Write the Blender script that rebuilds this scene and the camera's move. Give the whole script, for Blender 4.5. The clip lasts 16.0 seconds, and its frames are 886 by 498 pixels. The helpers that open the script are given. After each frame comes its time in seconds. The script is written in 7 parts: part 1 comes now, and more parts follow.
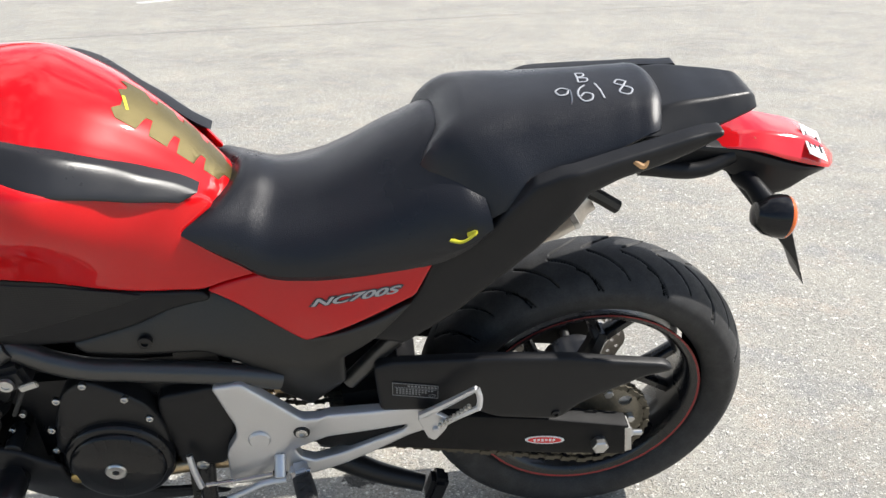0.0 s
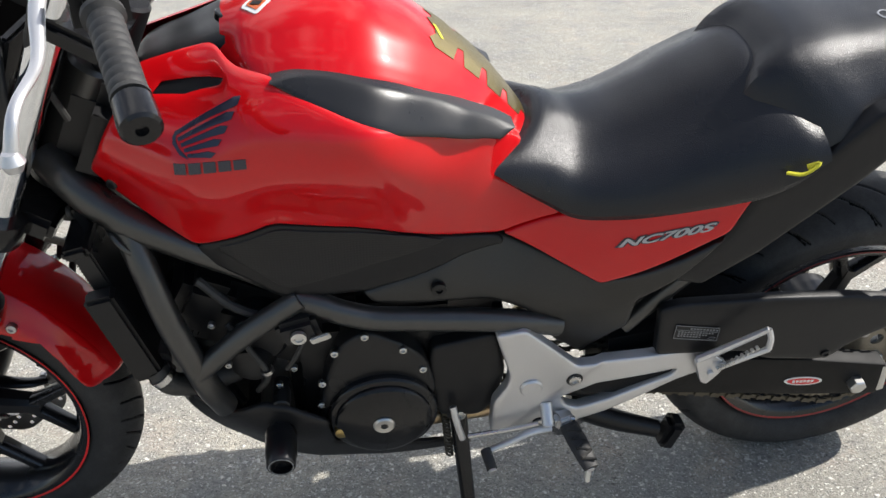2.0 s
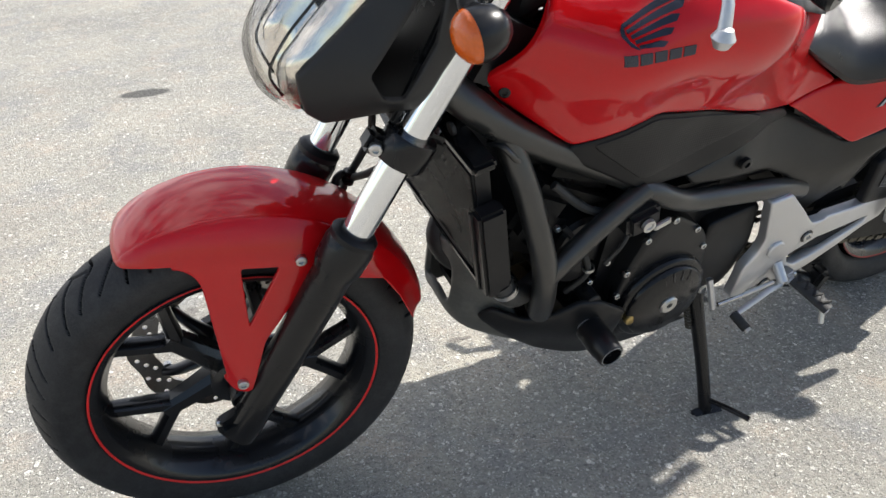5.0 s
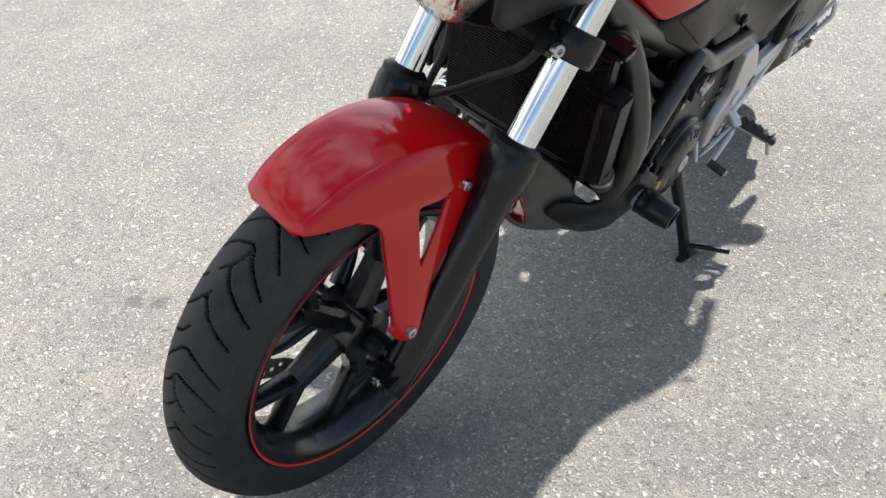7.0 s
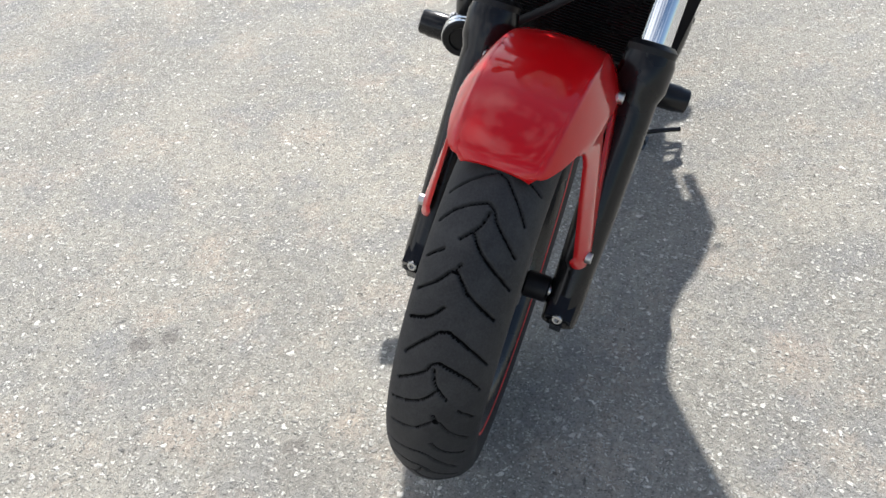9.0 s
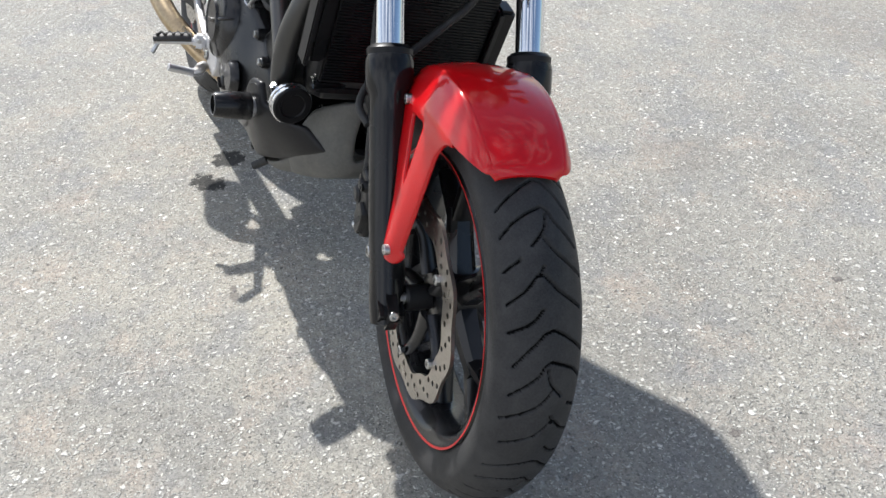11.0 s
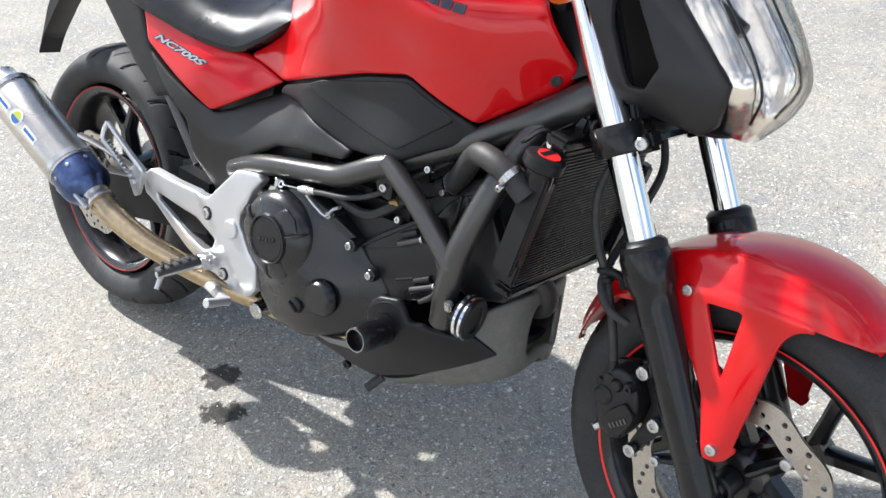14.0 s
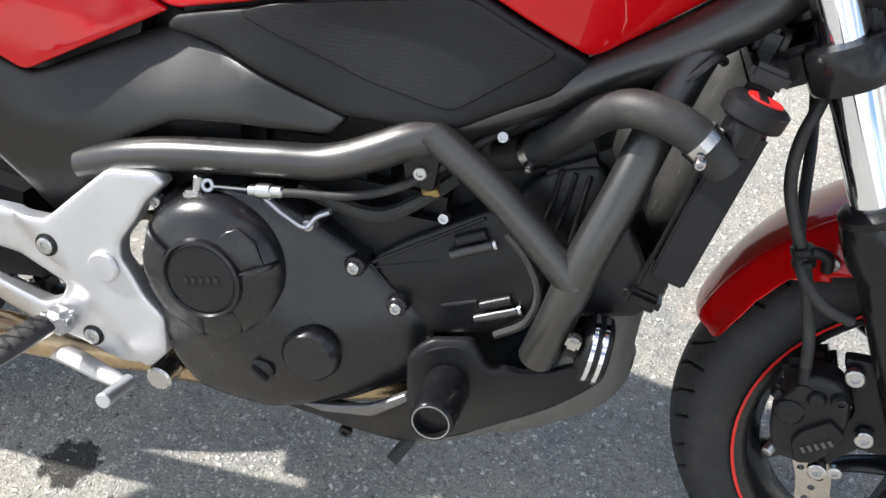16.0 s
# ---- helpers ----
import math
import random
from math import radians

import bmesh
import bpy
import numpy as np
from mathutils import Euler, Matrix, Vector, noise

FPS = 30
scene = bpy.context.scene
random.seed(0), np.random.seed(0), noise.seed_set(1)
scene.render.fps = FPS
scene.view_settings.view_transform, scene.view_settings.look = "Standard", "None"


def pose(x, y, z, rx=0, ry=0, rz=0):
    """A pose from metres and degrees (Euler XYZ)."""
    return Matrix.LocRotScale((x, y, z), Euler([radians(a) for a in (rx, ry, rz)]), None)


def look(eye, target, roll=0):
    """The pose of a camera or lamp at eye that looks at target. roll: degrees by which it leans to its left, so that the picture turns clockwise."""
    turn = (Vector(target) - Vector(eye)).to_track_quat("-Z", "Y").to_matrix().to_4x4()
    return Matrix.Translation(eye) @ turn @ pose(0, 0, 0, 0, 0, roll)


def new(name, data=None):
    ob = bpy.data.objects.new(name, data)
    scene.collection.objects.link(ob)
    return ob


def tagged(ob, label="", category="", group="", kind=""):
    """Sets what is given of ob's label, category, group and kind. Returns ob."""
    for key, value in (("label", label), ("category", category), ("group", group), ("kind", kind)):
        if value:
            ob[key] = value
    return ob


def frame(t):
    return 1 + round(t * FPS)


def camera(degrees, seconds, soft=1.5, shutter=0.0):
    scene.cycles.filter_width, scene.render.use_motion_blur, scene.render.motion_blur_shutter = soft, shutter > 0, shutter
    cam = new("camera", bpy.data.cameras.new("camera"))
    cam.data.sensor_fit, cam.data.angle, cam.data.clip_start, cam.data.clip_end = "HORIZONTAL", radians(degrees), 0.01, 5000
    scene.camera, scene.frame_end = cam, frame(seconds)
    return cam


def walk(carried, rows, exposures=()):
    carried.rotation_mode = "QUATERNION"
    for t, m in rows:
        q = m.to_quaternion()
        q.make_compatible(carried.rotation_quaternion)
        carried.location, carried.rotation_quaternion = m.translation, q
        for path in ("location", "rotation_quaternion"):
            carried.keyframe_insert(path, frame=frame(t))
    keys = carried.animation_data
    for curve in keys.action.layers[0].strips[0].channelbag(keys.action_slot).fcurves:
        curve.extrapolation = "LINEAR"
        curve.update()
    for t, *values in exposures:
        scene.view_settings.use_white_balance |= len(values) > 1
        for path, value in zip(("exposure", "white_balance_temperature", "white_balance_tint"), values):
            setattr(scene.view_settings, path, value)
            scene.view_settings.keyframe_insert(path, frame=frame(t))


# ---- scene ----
cam = camera(54.4, 16.0)
PATH = [
    (0, (0.334, 1.384, 1.162), (0.337, -0.474, 0.421), -0.4),
    (0.5, (0.453, 1.413, 1.16), (0.442, -0.457, 0.45), 0.6),
    (1, (0.597, 1.351, 1.148), (0.613, -0.507, 0.409), 0.4),
    (1.5, (0.706, 1.297, 1.132), (0.697, -0.534, 0.326), -0.2),
    (2, (0.81, 1.32, 1.124), (0.762, -0.492, 0.28), -1.0),
    (2.5, (0.928, 1.385, 1.114), (0.753, -0.391, 0.212), -0.7),
    (3, (1.025, 1.367, 1.078), (0.709, -0.365, 0.129), 0.5),
    (3.5, (1.164, 1.264, 1.075), (0.735, -0.444, 0.128), 0.0),
    (4, (1.308, 1.211, 1.079), (0.829, -0.481, 0.127), -0.3),
    (4.5, (1.502, 1.216, 1.089), (0.947, -0.456, 0.143), -1.2),
    (5, (1.669, 1.217, 1.091), (1.052, -0.423, 0.127), -1.1),
    (5.2, (1.717, 1.19, 1.086), (1.07, -0.428, 0.105), -1.3),
    (7.3, (2.245, 0.77, 1.077), (1.0, -0.281, -0.083), -1.1),
    (7.5, (2.277, 0.712, 1.06), (1.0, -0.281, -0.116), -1.0),
    (8, (2.35, 0.573, 1.061), (1.017, -0.282, -0.16), -2.1),
    (8.2, (2.379, 0.535, 1.066), (1.022, -0.274, -0.16), -2.7),
    (10.3, (2.515, -0.016, 1.07), (0.931, 0.023, -0.149), -3.8),
    (10.5, (2.516, -0.077, 1.069), (0.925, 0.098, -0.13), -3.5),
    (11, (2.533, -0.227, 1.08), (0.973, 0.24, -0.08), -1.7),
    (11.5, (2.477, -0.358, 1.08), (0.963, 0.266, -0.067), -1.7),
    (12, (2.397, -0.468, 1.154), (0.943, 0.344, 0.047), -2.2),
    (12.5, (2.339, -0.584, 1.201), (0.963, 0.412, 0.145), -1.1),
    (13, (2.267, -0.753, 1.236), (0.943, 0.317, 0.186), -2.3),
    (13.5, (2.162, -0.813, 1.225), (0.847, 0.268, 0.176), -2.8),
    (14, (1.953, -0.794, 1.227), (0.694, 0.332, 0.156), -3.9),
    (14.5, (1.804, -0.772, 1.2), (0.711, 0.477, 0.084), -3.4),
    (15, (1.612, -0.785, 1.16), (0.769, 0.601, -0.01), -2.6),
    (15.5, (1.439, -0.795, 1.135), (0.763, 0.654, -0.067), -0.3),
    (16, (1.263, -0.69, 1.088), (0.749, 0.723, -0.23), 2.9),
]
walk(cam, [(t, look(eye, target, roll)) for t, eye, target, roll in PATH], [(t, e, k, 10) for t, e, k in ((0, 0.70, 6500), (0.8, 0.67, 6500), (1.5, 0.59, 6500), (2, 0.57, 6500), (3, 0.57, 6500), (4, 0.62, 6500), (4.5, 0.66, 6500), (5.2, 0.64, 6500), (7.5, 0.58, 6400), (8, 0.60, 6380), (10.5, 0.40, 6250), (11.0, 0.50, 6220), (12, 0.63, 6200), (13, 0.75, 6200), (14.5, 0.88, 6230), (16, 0.86, 6300))])

# ---- light ----
SUN_FROM = Vector((-1.05, -0.135, 1.0)).normalized()
sun = new("sun", bpy.data.lights.new("sun", "SUN"))
sun.data.energy, sun.data.angle, sun.data.color = 4.8, radians(0.9), (1.0, 0.96, 0.90)
sun.matrix_world = look(SUN_FROM * 20, (0, 0, 0))
world = bpy.data.worlds.new("sky")
scene.world = world
world.use_nodes = True
wn, wl = world.node_tree.nodes, world.node_tree.links
sky = wn.new("ShaderNodeTexSky")
sky.sky_type, sky.sun_disc = "NISHITA", False
sky.sun_elevation, sky.sun_rotation = math.asin(SUN_FROM.z), math.atan2(SUN_FROM.x, SUN_FROM.y)
sky.air_density, sky.dust_density = 1.0, 0.6
wtex = wn.new("ShaderNodeTexCoord")
wmap = wn.new("ShaderNodeMapping")
wmap.inputs["Scale"].default_value = (1.0, 1.0, 2.6)
wnoise = wn.new("ShaderNodeTexNoise")
wnoise.inputs["Scale"].default_value, wnoise.inputs["Detail"].default_value, wnoise.inputs["Roughness"].default_value = 2.4, 7.0, 0.6
wramp = wn.new("ShaderNodeValToRGB")
wramp.color_ramp.elements[0].position, wramp.color_ramp.elements[1].position = 0.47, 0.69
wmix = wn.new("ShaderNodeMixRGB")
wmix.inputs["Color2"].default_value = (12.0, 12.0, 12.3, 1)
wl.new(wtex.outputs["Generated"], wmap.inputs["Vector"])
wl.new(wmap.outputs["Vector"], wnoise.inputs["Vector"])
# More cloud towards -y and +x, added to brighten the bike's right side.
wside = wn.new("ShaderNodeVectorMath")
wside.operation, wside.inputs[1].default_value = "DOT_PRODUCT", (0.040, -0.115, 0.0)
wcover = wn.new("ShaderNodeMath")
wl.new(wtex.outputs["Generated"], wside.inputs[0])
wl.new(wside.outputs["Value"], wcover.inputs[0])
wl.new(wnoise.outputs["Fac"], wcover.inputs[1])
wl.new(wcover.outputs["Value"], wramp.inputs["Fac"])
wl.new(wramp.outputs["Color"], wmix.inputs["Fac"])
wl.new(sky.outputs["Color"], wmix.inputs["Color1"])
wl.new(wmix.outputs["Color"], wn["Background"].inputs["Color"])
wn["Background"].inputs["Strength"].default_value = 0.088

# ---- materials ----


def material(name, color, rough=0.5, metal=0.0, coat=0.0, vary=0.12, grain=300.0, bump=0.0, bump_scale=600.0, dust=0.0, dust_color=(0.35, 0.32, 0.27), coat_rough=0.04, rough_vary=0.08, spec=0.5):
    """A surface with variation at two scales, fine relief and a little dust."""
    m = bpy.data.materials.new(name)
    m.use_nodes = True
    n, l = m.node_tree.nodes, m.node_tree.links
    b = n["Principled BSDF"]
    b.inputs["Metallic"].default_value, b.inputs["Specular IOR Level"].default_value = metal, spec
    b.inputs["Coat Weight"].default_value, b.inputs["Coat Roughness"].default_value = coat, coat_rough
    tc = n.new("ShaderNodeTexCoord")
    big, small = n.new("ShaderNodeTexNoise"), n.new("ShaderNodeTexNoise")
    big.inputs["Scale"].default_value, big.inputs["Detail"].default_value = 9.0, 4.0
    small.inputs["Scale"].default_value, small.inputs["Detail"].default_value = grain, 3.0
    for t in (big, small):
        l.new(tc.outputs["Object"], t.inputs["Vector"])
    add = n.new("ShaderNodeMath")
    add.operation = "ADD"
    l.new(big.outputs["Fac"], add.inputs[0])
    l.new(small.outputs["Fac"], add.inputs[1])
    rng = n.new("ShaderNodeMapRange")
    rng.inputs["From Min"].default_value, rng.inputs["From Max"].default_value = 0.6, 1.4
    rng.inputs["To Min"].default_value, rng.inputs["To Max"].default_value = 1 - vary, 1 + vary
    l.new(add.outputs[0], rng.inputs["Value"])
    mul = n.new("ShaderNodeMixRGB")
    mul.blend_type = "MULTIPLY"
    mul.inputs["Fac"].default_value = 1.0
    mul.inputs["Color1"].default_value = (*color, 1)
    l.new(rng.outputs["Result"], mul.inputs["Color2"])
    out = mul.outputs["Color"]
    if dust > 0:
        spot = n.new("ShaderNodeTexNoise")
        spot.inputs["Scale"].default_value, spot.inputs["Detail"].default_value, spot.inputs["Roughness"].default_value = 26.0, 8.0, 0.7
        l.new(tc.outputs["Object"], spot.inputs["Vector"])
        dr = n.new("ShaderNodeMapRange")
        dr.inputs["From Min"].default_value, dr.inputs["From Max"].default_value = 0.45, 0.8
        dr.inputs["To Min"].default_value, dr.inputs["To Max"].default_value = 0.0, dust
        l.new(spot.outputs["Fac"], dr.inputs["Value"])
        dm = n.new("ShaderNodeMixRGB")
        dm.inputs["Color2"].default_value = (*dust_color, 1)
        l.new(dr.outputs["Result"], dm.inputs["Fac"])
        l.new(out, dm.inputs["Color1"])
        out = dm.outputs["Color"]
    l.new(out, b.inputs["Base Color"])
    rr = n.new("ShaderNodeMapRange")
    rr.inputs["From Min"].default_value, rr.inputs["From Max"].default_value = 0.3, 0.7
    rr.inputs["To Min"].default_value, rr.inputs["To Max"].default_value = max(rough - rough_vary, 0.01), min(rough + rough_vary, 1)
    l.new(big.outputs["Fac"], rr.inputs["Value"])
    l.new(rr.outputs["Result"], b.inputs["Roughness"])
    if bump > 0:
        fine = n.new("ShaderNodeTexVoronoi")
        fine.inputs["Scale"].default_value = bump_scale
        l.new(tc.outputs["Object"], fine.inputs["Vector"])
        bn = n.new("ShaderNodeBump")
        bn.inputs["Strength"].default_value, bn.inputs["Distance"].default_value = bump, 0.0006
        l.new(fine.outputs["Distance"], bn.inputs["Height"])
        l.new(bn.outputs["Normal"], b.inputs["Normal"])
    return m


RED = material("red_paint", (0.55, 0.0020, 0.0050), 0.36, 0.0, 0.90, 0.05, 500, 0, dust=0.010, dust_color=(0.6, 0.35, 0.32), coat_rough=0.03, spec=0.08)
SEAT = material("seat_vinyl", (0.0085, 0.0088, 0.0115), 0.33, 0, 0, 0.12, 600, 0.45, 700, dust=0.004, spec=0.42)
PLASTIC = material("black_plastic", (0.0100, 0.0100, 0.0110), 0.38, 0, 0, 0.2, 350, 0.12, 1200, dust=0.008, spec=0.26)
COVER = material("satin_cover", (0.014, 0.014, 0.0148), 0.46, 0.0, 0, 0.10, 350, 0.15, 1200, dust=0.010, spec=0.42)
PADGREY = material("knee_pad_plastic", (0.014, 0.014, 0.0155), 0.32, 0, 0, 0.12, 500, 0.12, 1500, dust=0.006, spec=0.4)
GLOSSBLACK = material("gloss_black", (0.008, 0.008, 0.0088), 0.26, 0, 0.22, 0.2, 300, 0, dust=0.008, spec=0.25)
GREYPLASTIC = material("dark_metallic_cover", (0.050, 0.0495, 0.0485), 0.40, 0.80, 0, 0.08, 350, 0.10, 1200, dust=0.006)
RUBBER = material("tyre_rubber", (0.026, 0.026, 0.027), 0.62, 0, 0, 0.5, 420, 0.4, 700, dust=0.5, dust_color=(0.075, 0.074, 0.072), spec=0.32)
# Near-black for groove faces: the recess shade is put into the colour.
GROOVE = material("shaded_groove_rubber", (0.004, 0.004, 0.004), 0.9, 0, 0, 0.2, 260, spec=0.1)
GRIP = material("grip_rubber", (0.02, 0.02, 0.02), 0.6, 0, 0, 0.2, 260, 0.3, 800, dust=0.1)
RIM = material("rim_black", (0.007, 0.007, 0.008), 0.28, 0.0, 0.3, 0.2, 300, 0, dust=0.05, dust_color=(0.12, 0.11, 0.10), spec=0.4)
STRIPE = material("red_stripe", (0.7, 0.02, 0.02), 0.4, 0, 0, 0.08)
TUBE = material("frame_paint", (0.075, 0.074, 0.072), 0.34, 0.75, 0.15, 0.12, 900, 0.1, 1500, dust=0.02)
CAST = material("cast_aluminium", (0.62, 0.62, 0.63), 0.42, 0.85, 0, 0.06, 700, 0.12, 1600, dust=0.03)
STEEL = material("bolt_steel", (0.55, 0.55, 0.54), 0.3, 1.0, 0, 0.15, 500, 0)
CHROME = material("fork_chrome", (0.80, 0.82, 0.85), 0.07, 1.0, 0, 0.03, 400, 0, rough_vary=0.03)
ENGINE = material("engine_black", (0.0105, 0.0105, 0.0115), 0.33, 0.0, 0, 0.2, 400, 0.15, 1200, dust=0.012, spec=0.32)
ENGINEGREY = material("engine_case", (0.012, 0.012, 0.013), 0.27, 0.15, 0, 0.15, 400, 0.10, 1200, dust=0.012, spec=0.6)
TITAN = material("titanium", (0.60, 0.56, 0.51), 0.32, 1.0, 0, 0.10, 200, 0)
GOLDPIPE = material("tempered_pipe", (0.44, 0.34, 0.215), 0.30, 1.0, 0, 0.25, 120, 0)
BLUEPIPE = material("blued_titanium", (0.075, 0.105, 0.215), 0.30, 1.0, 0, 0.35, 90, 0)
AMBER = material("amber_lens", (0.62, 0.105, 0.003), 0.16, 0, 0.6, 0.1, 300, 0.6, 260)
REDLENS = material("red_lens", (0.62, 0.01, 0.015), 0.12, 0, 0.8, 0.08, 300, 0)
DISC = material("disc_steel", (0.46, 0.43, 0.39), 0.32, 1.0, 0, 0.2, 250, 0, dust=0.15, dust_color=(0.25, 0.17, 0.1))
CHAIN = material("chain_steel", (0.10, 0.09, 0.07), 0.5, 0.8, 0, 0.3, 300, 0)
SPROCKET = material("sprocket_steel", (0.24, 0.22, 0.18), 0.45, 0.9, 0, 0.25, 300, 0)
GOLD = material("gold_grip_sheet", (0.115, 0.09, 0.030), 0.40, 0.6, 0.15, 0.3, 900, 0.5, 1300)
WHITE = material("white_print", (0.78, 0.78, 0.76), 0.5, 0, 0, 0.06)
CHALK = material("chalk_marks", (0.30, 0.31, 0.33), 0.85, 0, 0, 0.45, 900, 0)
NAVY = material("dark_navy_decal", (0.012, 0.014, 0.03), 0.3, 0, 0.4, 0.1)
PALEPRINT = material("silver_print", (0.38, 0.38, 0.40), 0.35, 0.5, 0, 0.05)
REFLECTOR = material("lamp_reflector", (0.97, 0.91, 0.83), 0.12, 0.85, 0, 0.02, 300, 1.0, 38, rough_vary=0.05)
YELLOW = material("yellow_strap", (0.62, 0.58, 0.03), 0.7, 0, 0, 0.15, 900, 0)
BROWN = material("brown_tag", (0.30, 0.17, 0.07), 0.7, 0, 0, 0.5, 400, 0)
BRASS = material("brass", (0.5, 0.38, 0.16), 0.35, 1.0, 0, 0.1)
BLUE = material("blue_print", (0.02, 0.12, 0.42), 0.4, 0, 0.3, 0.05)
GREEN = material("yellow_green_print", (0.5, 0.55, 0.05), 0.4, 0, 0.3, 0.05)
# Silver for the pan lip: light caught on the edge, put into colour.
LIPGLINT = material("lip_glint_silver", (0.20, 0.198, 0.195), 0.42, 0.7, 0, 0.2, 300, 0.1, 900)
ARM = material("swingarm_paint", (0.005, 0.005, 0.0055), 0.55, 0, 0, 0.2, 400, 0.2, 1200, dust=0.012, spec=0.18)
# Darker copy of red_stripe: the rear wheel's shade is put into the colour.
SHADESTRIPE = material("shaded_red_stripe", (0.26, 0.015, 0.015), 0.5, 0, 0, 0.3, 60)
LABELPRINT = material("faded_print", (0.22, 0.22, 0.22), 0.6, 0, 0, 0.3, 900)
OLIVE = material("weathered_grey_plastic", (0.10, 0.10, 0.092), 0.55, 0.1, 0, 0.18, 200, 0.2, 900, dust=0.18)


def honeycomb():
    """Black plastic with a fine raised net."""
    m = material("net_plastic", (0.009, 0.009, 0.010), 0.42, 0, 0, 0.12, 350, spec=0.35)
    n, l = m.node_tree.nodes, m.node_tree.links
    tc, vor, bn = n.new("ShaderNodeTexCoord"), n.new("ShaderNodeTexVoronoi"), n.new("ShaderNodeBump")
    vor.inputs["Scale"].default_value, vor.inputs["Randomness"].default_value = 230.0, 0.0
    bn.inputs["Strength"].default_value, bn.inputs["Distance"].default_value = 0.35, 0.0012
    l.new(tc.outputs["Object"], vor.inputs["Vector"])
    l.new(vor.outputs["Distance"], bn.inputs["Height"])
    l.new(bn.outputs["Normal"], n["Principled BSDF"].inputs["Normal"])
    return m


NET = honeycomb()


def clear_plastic():
    """A thin clear shell: light passes straight through, with gloss that grows at grazing angles."""
    m = bpy.data.materials.new("clear_lens")
    m.use_nodes = True
    n, l = m.node_tree.nodes, m.node_tree.links
    n.remove(n["Principled BSDF"])
    clear, gloss, mixed, edge = n.new("ShaderNodeBsdfTransparent"), n.new("ShaderNodeBsdfGlossy"), n.new("ShaderNodeMixShader"), n.new("ShaderNodeFresnel")
    clear.inputs["Color"].default_value = (0.955, 0.945, 0.925, 1)
    gloss.inputs["Roughness"].default_value = 0.03
    edge.inputs["IOR"].default_value = 1.42
    l.new(edge.outputs[0], mixed.inputs[0])
    l.new(clear.outputs[0], mixed.inputs[1])
    l.new(gloss.outputs[0], mixed.inputs[2])
    l.new(mixed.outputs[0], n["Material Output"].inputs["Surface"])
    return m


GLASS = clear_plastic()


